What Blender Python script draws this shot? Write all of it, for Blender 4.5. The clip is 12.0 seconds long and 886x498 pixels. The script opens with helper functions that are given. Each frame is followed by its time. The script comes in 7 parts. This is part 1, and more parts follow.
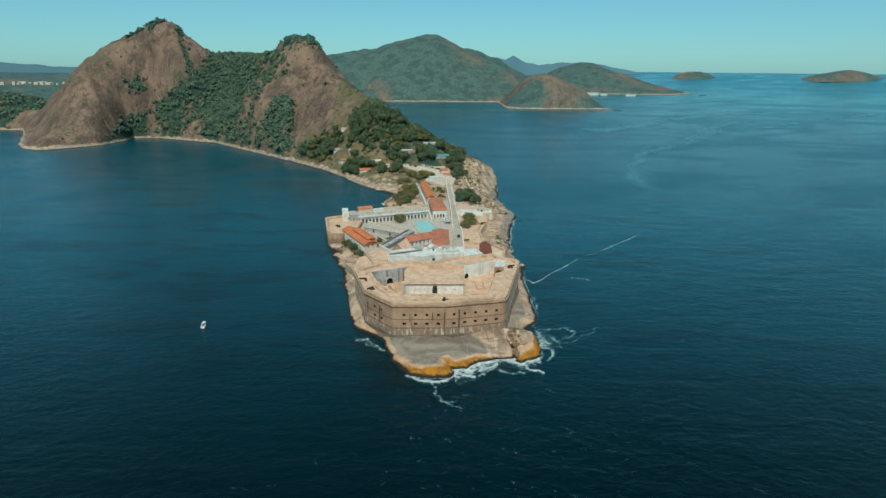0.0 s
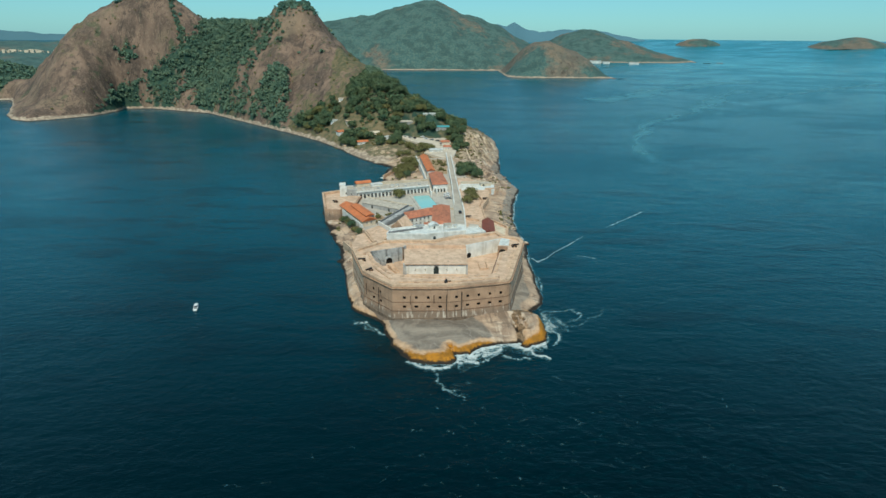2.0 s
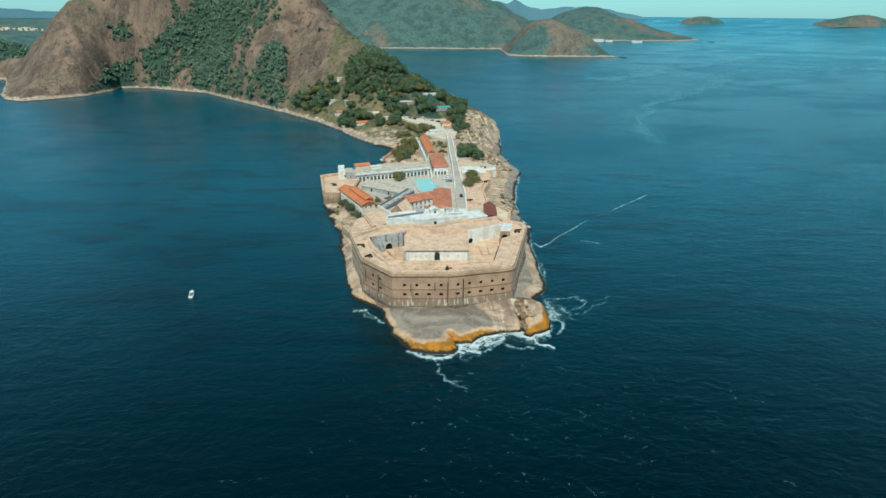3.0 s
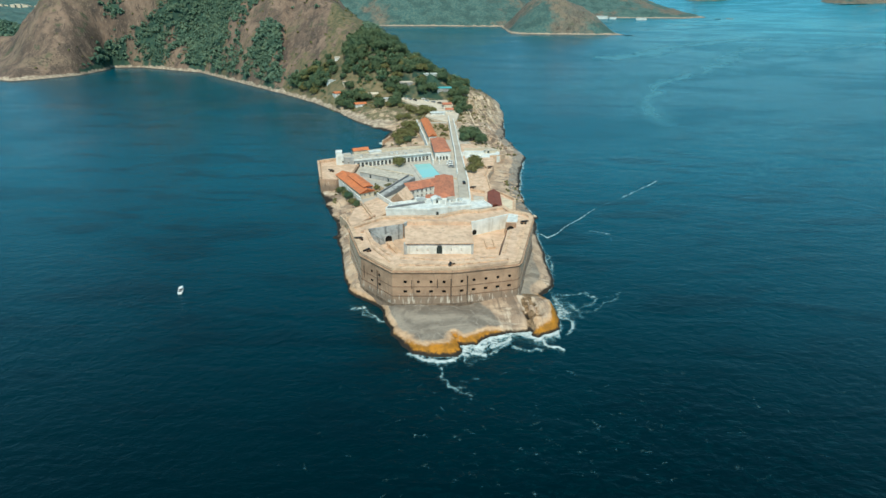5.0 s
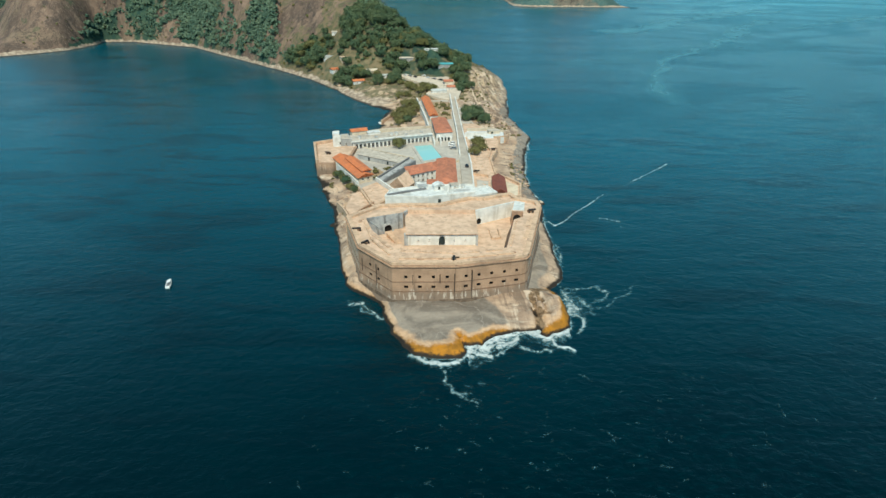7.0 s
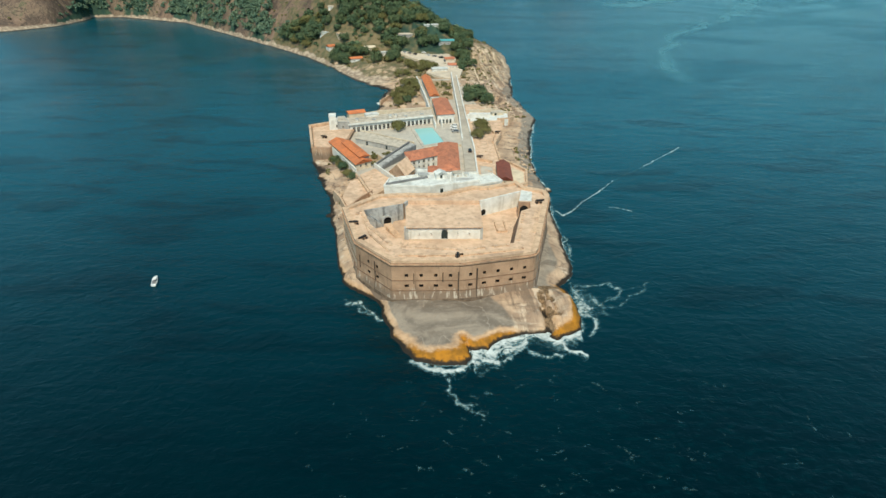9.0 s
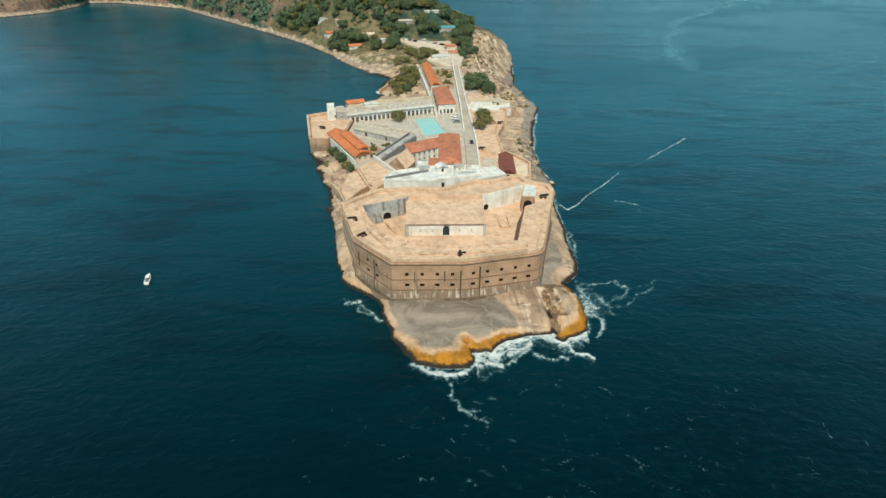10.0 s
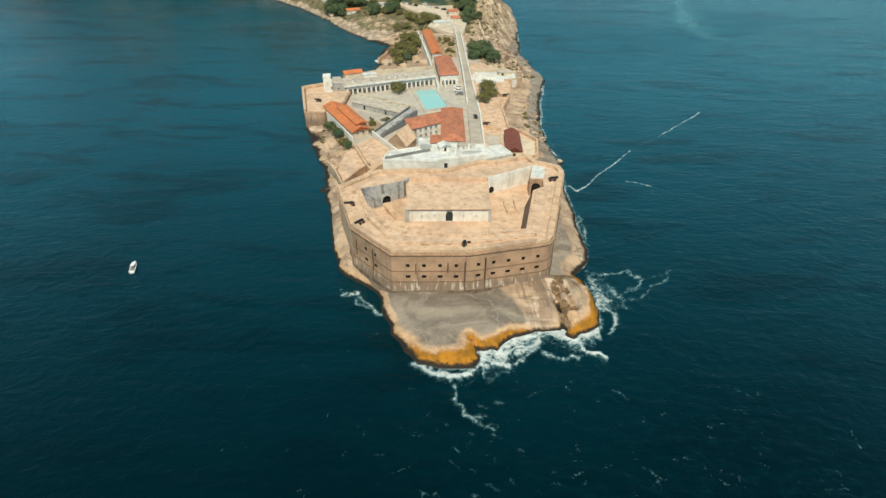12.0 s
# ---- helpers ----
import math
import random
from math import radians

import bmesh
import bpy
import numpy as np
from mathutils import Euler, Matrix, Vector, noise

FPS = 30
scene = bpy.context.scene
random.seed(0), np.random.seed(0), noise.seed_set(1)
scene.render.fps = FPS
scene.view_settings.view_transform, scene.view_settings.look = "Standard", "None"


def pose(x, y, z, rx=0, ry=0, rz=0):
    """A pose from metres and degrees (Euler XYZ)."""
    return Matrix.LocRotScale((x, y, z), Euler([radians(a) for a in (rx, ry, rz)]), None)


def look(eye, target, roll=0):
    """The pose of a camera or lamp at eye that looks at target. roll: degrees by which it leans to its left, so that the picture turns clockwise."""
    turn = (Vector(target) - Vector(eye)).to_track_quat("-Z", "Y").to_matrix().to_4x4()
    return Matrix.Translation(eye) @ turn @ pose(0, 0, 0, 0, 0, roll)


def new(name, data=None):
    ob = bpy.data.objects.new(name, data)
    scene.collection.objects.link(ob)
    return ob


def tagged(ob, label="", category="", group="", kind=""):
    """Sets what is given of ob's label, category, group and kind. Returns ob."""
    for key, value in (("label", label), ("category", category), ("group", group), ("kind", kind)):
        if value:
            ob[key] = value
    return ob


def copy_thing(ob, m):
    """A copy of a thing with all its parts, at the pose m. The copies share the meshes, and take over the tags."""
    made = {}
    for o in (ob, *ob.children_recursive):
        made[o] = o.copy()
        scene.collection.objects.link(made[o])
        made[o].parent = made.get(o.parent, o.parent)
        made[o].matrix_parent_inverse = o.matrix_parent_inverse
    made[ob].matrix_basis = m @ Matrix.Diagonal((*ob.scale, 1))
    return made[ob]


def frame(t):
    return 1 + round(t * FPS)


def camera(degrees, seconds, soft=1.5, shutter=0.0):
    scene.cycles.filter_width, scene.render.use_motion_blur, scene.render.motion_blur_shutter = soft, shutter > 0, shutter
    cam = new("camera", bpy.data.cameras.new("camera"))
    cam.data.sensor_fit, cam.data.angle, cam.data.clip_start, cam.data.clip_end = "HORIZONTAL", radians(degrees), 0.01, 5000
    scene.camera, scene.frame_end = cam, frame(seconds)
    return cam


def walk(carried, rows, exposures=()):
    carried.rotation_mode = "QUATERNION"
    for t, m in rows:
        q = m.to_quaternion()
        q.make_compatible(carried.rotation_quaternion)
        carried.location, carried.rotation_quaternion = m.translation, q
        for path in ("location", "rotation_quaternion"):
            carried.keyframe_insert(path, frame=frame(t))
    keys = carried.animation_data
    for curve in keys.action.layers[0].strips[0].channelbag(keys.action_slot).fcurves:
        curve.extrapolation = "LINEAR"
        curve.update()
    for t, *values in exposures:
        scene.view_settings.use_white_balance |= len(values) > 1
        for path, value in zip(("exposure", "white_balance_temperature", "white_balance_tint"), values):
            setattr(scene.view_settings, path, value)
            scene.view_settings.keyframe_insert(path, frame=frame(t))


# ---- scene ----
from mathutils.geometry import tessellate_polygon

cam = camera(76.4, 12.0)
PATH = [
    (0, (2.641, -0.586, 116.758), (2.652, 1.317, 116.144), 0.4),
    (0.5, (2.33, 2.061, 116.724), (2.342, 3.959, 116.093), 0.4),
    (1, (2.085, 4.787, 116.699), (2.098, 6.677, 116.043), 0.4),
    (1.5, (1.883, 7.654, 116.695), (1.896, 9.532, 116.01), 0.4),
    (2, (1.686, 10.634, 116.711), (1.7, 12.503, 115.999), 0.4),
    (2.5, (1.452, 13.663, 116.689), (1.466, 15.518, 115.942), 0.3),
    (3, (1.313, 16.824, 116.662), (1.327, 18.667, 115.886), 0.4),
    (5, (0.466, 30.281, 116.594), (0.479, 32.096, 115.753), 0.4),
    (5.5, (0.239, 33.663, 116.563), (0.252, 35.47, 115.706), 0.4),
    (6, (-0.002, 37.062, 116.536), (0.01, 38.86, 115.661), 0.4),
    (6.5, (-0.241, 40.49, 116.482), (-0.228, 42.278, 115.587), 0.3),
    (7, (-0.467, 43.936, 116.419), (-0.454, 45.713, 115.502), 0.4),
    (9, (-1.332, 57.792, 116.09), (-1.319, 59.531, 115.101), 0.3),
    (9.5, (-1.574, 61.21, 116.044), (-1.561, 62.937, 115.036), 0.3),
    (10, (-1.827, 64.568, 116.008), (-1.814, 66.284, 114.98), 0.3),
    (10.5, (-2.063, 67.87, 115.963), (-2.05, 69.575, 114.917), 0.4),
    (11, (-2.297, 71.137, 115.919), (-2.283, 72.83, 114.855), 0.4),
    (11.5, (-2.499, 74.34, 115.892), (-2.485, 76.017, 114.802), 0.4),
    (12, (-2.661, 77.439, 115.853), (-2.648, 79.091, 114.726), 0.5),
]
walk(cam, [(t, look(eye, target, roll)) for t, eye, target, roll in PATH], exposures=[(0.0, -0.40, 5950.0, 3.0), (1.5, -0.37, 5880.0, 3.0), (2.5, -0.18, 5720.0, 1.0), (3.2, -0.06, 5710.0, 0.5), (5.5, 0.0, 5770.0, 1.0), (7.0, -0.02, 5960.0, 3.0), (9.5, -0.03, 6400.0, 6.5), (12.0, -0.01, 6720.0, 8.0)])

# ---- sky and sun ----
SUN_TO = Vector((-0.03, -0.76, 1.0)).normalized()
sky_world = bpy.data.worlds.new("sky")
scene.world = sky_world
sky_world.use_nodes = True
sky_nodes = sky_world.node_tree.nodes
sky_tex = sky_nodes.new("ShaderNodeTexSky")
sky_tex.sky_type = "NISHITA"
sky_tex.sun_disc = False
sky_tex.sun_elevation = math.asin(SUN_TO.z)
sky_tex.sun_rotation = math.atan2(SUN_TO.x, SUN_TO.y)
sky_tex.air_density, sky_tex.dust_density, sky_tex.ozone_density = 1.0, 0.3, 1.5
sky_nodes["Background"].inputs["Strength"].default_value = 0.122
sky_tone = sky_nodes.new("ShaderNodeMix")
sky_tone.data_type, sky_tone.blend_type = "RGBA", "MULTIPLY"
sky_tone.inputs["Factor"].default_value, sky_tone.inputs["B"].default_value = 1.0, (0.55, 0.97, 1.05, 1.0)
sky_world.node_tree.links.new(sky_tex.outputs[0], sky_tone.inputs["A"])
haze = sky_nodes.new("ShaderNodeMix")
haze.data_type = "RGBA"
haze.inputs["Factor"].default_value, haze.inputs["B"].default_value = 0.42, (2.4, 4.75, 5.45, 1.0)
sky_world.node_tree.links.new(sky_tone.outputs["Result"], haze.inputs["A"])
sky_world.node_tree.links.new(haze.outputs["Result"], sky_nodes["Background"].inputs["Color"])
sun = new("sun", bpy.data.lights.new("sun", "SUN"))
sun.data.energy, sun.data.angle, sun.data.color = 4.4, radians(0.6), (1.0, 0.87, 0.66)
sun.matrix_world = look(SUN_TO * 300, (0, 0, 0))


# ---- levels ----
SEA = 9.5      # the sea's level
NEAR = 0.918   # the hills' plan is drawn larger and shrunk by this towards HUB
HUB = (0.0, 40.0, 116.4)


# ---- materials ----
class Nodes:
    """A small writer of node materials."""

    def __init__(self, name):
        self.m = bpy.data.materials.new(name)
        self.m.use_nodes = True
        self.t = self.m.node_tree
        self.b = self.t.nodes["Principled BSDF"]
        self.co = self.t.nodes.new("ShaderNodeNewGeometry").outputs["Position"]

    def link(self, a, b):
        if isinstance(a, (int, float, tuple)):
            b.default_value = a
        else:
            self.t.links.new(a, b)

    def scaled(self, v):
        n = self.t.nodes.new("ShaderNodeVectorMath")
        n.operation = "MULTIPLY"
        self.link(self.co, n.inputs[0])
        n.inputs[1].default_value = v
        return n.outputs[0]

    def noise(self, size, detail=4.0, stretch=(1, 1, 1), rough=0.55, warp=0.0):
        n = self.t.nodes.new("ShaderNodeTexNoise")
        self.link(self.scaled(tuple(s / size for s in stretch)), n.inputs["Vector"])
        n.inputs["Scale"].default_value = 1.0
        n.inputs["Detail"].default_value = detail
        n.inputs["Roughness"].default_value = rough
        n.inputs["Distortion"].default_value = warp
        return n.outputs["Fac"]

    def ramp(self, fac, a, b):
        """0 below a, 1 above b."""
        n = self.t.nodes.new("ShaderNodeMapRange")
        n.interpolation_type = "SMOOTHSTEP"
        self.link(fac, n.inputs["Value"])
        n.inputs["From Min"].default_value, n.inputs["From Max"].default_value = a, b
        return n.outputs["Result"]

    def math(self, op, a, b=0.0):
        n = self.t.nodes.new("ShaderNodeMath")
        n.operation = op
        self.link(a, n.inputs[0])
        self.link(b, n.inputs[1])
        return n.outputs[0]

    def mix(self, fac, a, b):
        n = self.t.nodes.new("ShaderNodeMix")
        n.data_type = "RGBA"
        self.link(fac, n.inputs["Factor"])
        for v, s in ((a, n.inputs["A"]), (b, n.inputs["B"])):
            self.link((*v, 1.0) if isinstance(v, tuple) and len(v) == 3 else v, s)
        return n.outputs["Result"]

    def height(self):
        n = self.t.nodes.new("ShaderNodeSeparateXYZ")
        self.link(self.co, n.inputs[0])
        return n.outputs

    def above_sea(self):
        return self.math("SUBTRACT", self.height()[2], SEA)

    def facing_up(self):
        n = self.t.nodes.new("ShaderNodeSeparateXYZ")
        self.link(self.t.nodes.new("ShaderNodeNewGeometry").outputs["Normal"], n.inputs[0])
        return n.outputs[2]

    def beds(self, size, slant, along):
        """Rock beds that run along y with a slant, in stripes of about that width."""
        x, y, _ = self.height()
        n = self.t.nodes.new("ShaderNodeCombineXYZ")
        self.link(self.math("DIVIDE", self.math("ADD", x, self.math("MULTIPLY", y, slant)), size), n.inputs[0])
        self.link(self.math("DIVIDE", y, along), n.inputs[1])
        t = self.t.nodes.new("ShaderNodeTexNoise")
        self.link(n.outputs[0], t.inputs["Vector"])
        t.inputs["Scale"].default_value, t.inputs["Detail"].default_value, t.inputs["Roughness"].default_value, t.inputs["Distortion"].default_value = 1.0, 5.0, 0.6, 0.5
        return t.outputs["Fac"]

    def attr(self, name):
        n = self.t.nodes.new("ShaderNodeAttribute")
        n.attribute_name = name
        return n.outputs["Fac"]

    def piece(self, island=False):
        if island:
            return self.t.nodes.new("ShaderNodeNewGeometry").outputs["Random Per Island"]
        return self.t.nodes.new("ShaderNodeObjectInfo").outputs["Random"]

    def bump(self, fac, strength, distance):
        n = self.t.nodes.new("ShaderNodeBump")
        n.inputs["Strength"].default_value, n.inputs["Distance"].default_value = strength, distance
        self.link(fac, n.inputs["Height"])
        return n.outputs[0]

    def done(self, color, rough=0.85, normal=None, metal=0.0, spec=0.3):
        self.link((*color, 1.0) if isinstance(color, tuple) and len(color) == 3 else color, self.b.inputs["Base Color"])
        self.link(rough, self.b.inputs["Roughness"])
        self.b.inputs["Metallic"].default_value = metal
        self.b.inputs["Specular IOR Level"].default_value = spec
        if normal is not None:
            self.link(normal, self.b.inputs["Normal"])
        return self.m


def weathered(name, light, dark, stain, size=3.0, streaks=True, rough=0.9, amount=0.55, relief=0.08):
    """Masonry, plaster or paving: two tones, fine grain and running stains."""
    n = Nodes(name)
    tone = n.mix(n.ramp(n.noise(size, 5), 0.35, 0.68), light, dark)
    tone = n.mix(n.math("MULTIPLY", n.ramp(n.noise(size * 4.5, 5, warp=0.5), 0.5, 0.66), 0.45), tone, stain)
    grain = n.noise(0.35, 3)
    tone = n.mix(n.math("MULTIPLY", n.ramp(grain, 0.45, 0.75), 0.35), tone, dark)
    run = n.noise(1.6, 5, (1, 1, 0.12) if streaks else (1, 1, 1), warp=0.3)
    tone = n.mix(n.math("MULTIPLY", n.ramp(run, 0.52, 0.72), amount), tone, stain)
    return n.done(tone, rough, n.bump(grain, 0.5, relief))


def rampart_stone():
    """Brown masonry with faint courses, black runs, pale lime under the lower course and grey grime at the foot."""
    n = Nodes("old_brown_masonry")
    axes = n.height()
    tone = n.mix(n.ramp(n.noise(5, 6), 0.35, 0.66), (0.47, 0.300, 0.195), (0.34, 0.214, 0.138))
    tone = n.mix(n.math("MULTIPLY", n.ramp(n.noise(0.5, 3), 0.45, 0.75), 0.35), tone, (0.24, 0.165, 0.115))
    course = n.math("FRACT", n.math("MULTIPLY", axes[2], 1.55))
    tone = n.mix(n.math("MULTIPLY", n.ramp(course, 0.86, 0.97), 0.28), tone, (0.20, 0.14, 0.10))
    wob = n.math("MULTIPLY", n.math("SUBTRACT", n.noise(6, 5), 0.5), 5.0)
    level = n.math("ADD", axes[2], wob)
    grime = n.math("ADD", level, n.math("MULTIPLY", n.ramp(axes[0], -26.0, -8.0), -1.6))
    tone = n.mix(n.math("MULTIPLY", n.ramp(grime, 16.4, 13.2), 0.8), tone, (0.185, 0.140, 0.106))
    lime = n.ramp(n.noise(0.9, 5, (1, 1, 0.16)), 0.52, 0.66)
    under = n.math("MULTIPLY", n.ramp(level, 17.8, 16.0), n.ramp(level, 12.6, 14.4))
    tone = n.mix(n.math("MULTIPLY", lime, n.math("MULTIPLY", under, 0.7)), tone, (0.66, 0.57, 0.47))
    run = n.ramp(n.noise(1.1, 5, (1, 1, 0.10), warp=0.25), 0.55, 0.70)
    tone = n.mix(n.math("MULTIPLY", run, 0.55), tone, (0.10, 0.072, 0.055))
    return n.done(tone, 0.92, n.bump(n.noise(0.6, 5), 0.6, 0.12))


m_wall = rampart_stone()
# Dark tone for the shaded crevice between wall and rock.
m_foot = weathered("foot_crevice_shade", (0.19, 0.135, 0.095), (0.12, 0.085, 0.06), (0.055, 0.04, 0.03), 1.6, False, amount=0.6)
m_cornice = weathered("weathered_cornice_stone", (0.48, 0.31, 0.20), (0.33, 0.205, 0.135), (0.16, 0.12, 0.09), 2.0)
# Dark brown stone; the same tone paints shade at eave, cornice and court wall.
m_course = weathered("dark_course_and_shade", (0.27, 0.165, 0.105), (0.19, 0.118, 0.078), (0.10, 0.066, 0.048), 1.5)
m_terrace = weathered("sandy_terrace_paving", (0.69, 0.49, 0.345), (0.54, 0.365, 0.25), (0.37, 0.26, 0.185), 2.6, False, amount=0.75)
m_parapet = weathered("pale_parapet_stone", (0.66, 0.46, 0.31), (0.50, 0.34, 0.225), (0.30, 0.20, 0.14), 2.0, False, amount=0.7)
m_white = weathered("weathered_limewash", (0.75, 0.74, 0.70), (0.60, 0.59, 0.55), (0.42, 0.38, 0.32), 2.2, amount=0.5)
m_white_deck = weathered("white_painted_deck", (0.70, 0.71, 0.68), (0.53, 0.54, 0.52), (0.36, 0.35, 0.32), 2.0, False, amount=0.65)
m_sooty = weathered("sooty_grey_limewash", (0.44, 0.435, 0.42), (0.28, 0.275, 0.27), (0.10, 0.098, 0.095), 1.6, amount=0.85)
m_grey = weathered("grey_stained_plaster", (0.46, 0.46, 0.44), (0.34, 0.34, 0.33), (0.20, 0.20, 0.20), 2.5, amount=0.6)
m_court = weathered("pale_grey_court_paving", (0.52, 0.47, 0.40), (0.42, 0.38, 0.33), (0.30, 0.27, 0.24), 4.0, False)
# Near-black colour that paints the shade inside openings.
m_dark = Nodes("opening_shade").done((0.012, 0.011, 0.010), 0.9)
m_iron = Nodes("black_cast_iron").done((0.02, 0.02, 0.022), 0.55, metal=0.4)


def rock_material():
    """Bare granite: grey slabs, tan and pale streaks, an orange seaweed belt and a wet black foot."""
    n = Nodes("sea_worn_granite")
    z = n.above_sea()
    tan = n.mix(n.ramp(n.noise(11, 6), 0.38, 0.62), (0.54, 0.39, 0.27), (0.33, 0.23, 0.16))
    tan = n.mix(n.math("MULTIPLY", n.ramp(n.noise(20, 7, (1.0, 0.45, 0.5), rough=0.65, warp=0.8), 0.54, 0.64), 0.7), tan, (0.23, 0.16, 0.115))
    streak = n.noise(6, 6, (0.28, 1.0, 0.5), rough=0.6, warp=1.0)
    tan = n.mix(n.math("MULTIPLY", n.ramp(streak, 0.56, 0.68), 0.7), tan, (0.68, 0.58, 0.46))
    bed = n.beds(3.4, 0.12, 34.0)
    bedded = n.attr("bedded")
    tan = n.mix(n.math("MULTIPLY", n.ramp(bed, 0.52, 0.60), n.math("MULTIPLY", bedded, 0.85)), tan, (0.66, 0.53, 0.40))
    tan = n.mix(n.math("MULTIPLY", n.ramp(bed, 0.47, 0.40), n.math("MULTIPLY", bedded, 0.85)), tan, (0.17, 0.122, 0.088))
    grey = n.mix(n.ramp(n.noise(9, 6, (0.6, 1.0, 1), rough=0.6, warp=1.2), 0.36, 0.64), (0.165, 0.138, 0.112), (0.305, 0.256, 0.205))
    grey = n.mix(n.math("MULTIPLY", n.ramp(n.noise(1.1, 5, rough=0.65), 0.50, 0.72), 0.35), grey, (0.36, 0.31, 0.26))
    vein = n.math("SUBTRACT", 1.0, n.ramp(n.math("ABSOLUTE", n.math("SUBTRACT", n.noise(15.0, 4, (1.0, 0.5, 1), rough=0.45, warp=0.8), 0.5)), 0.0, 0.010))
    grey = n.mix(n.math("MULTIPLY", vein, 0.5), grey, (0.40, 0.34, 0.28))
    apron = n.attr("grey_rock")
    tone = n.mix(n.ramp(n.math("ADD", apron, n.math("MULTIPLY", n.noise(7, 5), 0.5)), 0.6, 0.85), tan, grey)
    tone = n.mix(n.math("MULTIPLY", n.ramp(n.noise(1.2, 4), 0.55, 0.75), n.math("SUBTRACT", 0.45, n.math("MULTIPLY", apron, 0.25))), tone, (0.16, 0.13, 0.11))
    tone = n.mix(n.math("MULTIPLY", n.ramp(n.noise(4.0, 6, (0.25, 1.0, 0.4), rough=0.65, warp=0.7), 0.55, 0.68), n.math("SUBTRACT", 0.7, n.math("MULTIPLY", apron, 0.5))), tone, (0.17, 0.12, 0.085))
    crack = n.noise(11.0, 5, (0.7, 0.7, 0.6), rough=0.5, warp=1.0)
    seam = n.math("SUBTRACT", 1.0, n.ramp(n.math("ABSOLUTE", n.math("SUBTRACT", crack, 0.5)), 0.0, 0.016))
    tone = n.mix(n.math("MULTIPLY", seam, n.math("SUBTRACT", 0.75, n.math("MULTIPLY", n.math("MAXIMUM", apron, n.ramp(n.height()[1], 225.0, 215.0)), 0.65))), tone, (0.10, 0.072, 0.052))
    weed = n.attr("seaweed")
    belt = n.math("ADD", weed, n.math("ADD", n.math("MULTIPLY", n.math("SUBTRACT", n.noise(6.0, 5), 0.5), 0.5), n.math("MULTIPLY", n.math("SUBTRACT", n.noise(1.4, 5, rough=0.65), 0.5), 0.35)))
    pink = n.mix(n.ramp(n.noise(2.0, 5), 0.35, 0.65), (0.62, 0.41, 0.25), (0.45, 0.28, 0.16))
    tone = n.mix(n.math("MULTIPLY", n.ramp(belt, 0.14, 0.40), 0.8), tone, pink)
    amber = n.mix(n.ramp(n.noise(2.6, 5, rough=0.6), 0.36, 0.64), (0.46, 0.190, 0.013), (0.26, 0.115, 0.012))
    tone = n.mix(n.ramp(belt, 0.40, 0.62), tone, amber)
    dark = n.math("ADD", n.math("SUBTRACT", 1.0, n.math("MULTIPLY", z, 0.5)), n.math("MULTIPLY", n.math("SUBTRACT", n.noise(1.5, 5, rough=0.65), 0.5), 1.6))
    tone = n.mix(n.math("MULTIPLY", n.ramp(dark, 0.36, 0.62), weed), tone, (0.085, 0.046, 0.012))
    # Brown rock in the clefts, also standing for the shade of their relief.
    cleft = n.ramp(n.math("ADD", n.attr("cleft"), n.math("MULTIPLY", n.math("SUBTRACT", n.noise(2.6, 6, rough=0.65, warp=1.0), 0.5), 1.5)), 0.42, 0.66)
    tone = n.mix(cleft, tone, n.mix(n.ramp(n.noise(1.2, 4), 0.4, 0.6), (0.27, 0.180, 0.105), (0.115, 0.075, 0.042)))
    small = n.math("MULTIPLY", n.math("SUBTRACT", n.noise(2.2, 5, rough=0.6), 0.5), 1.5)
    tone = n.mix(n.ramp(n.math("ADD", z, small), 1.30, 0.60), tone, (0.022, 0.016, 0.011))
    return n.done(tone, 0.8, n.bump(n.noise(2.6, 7, rough=0.6), 0.9, 0.5))


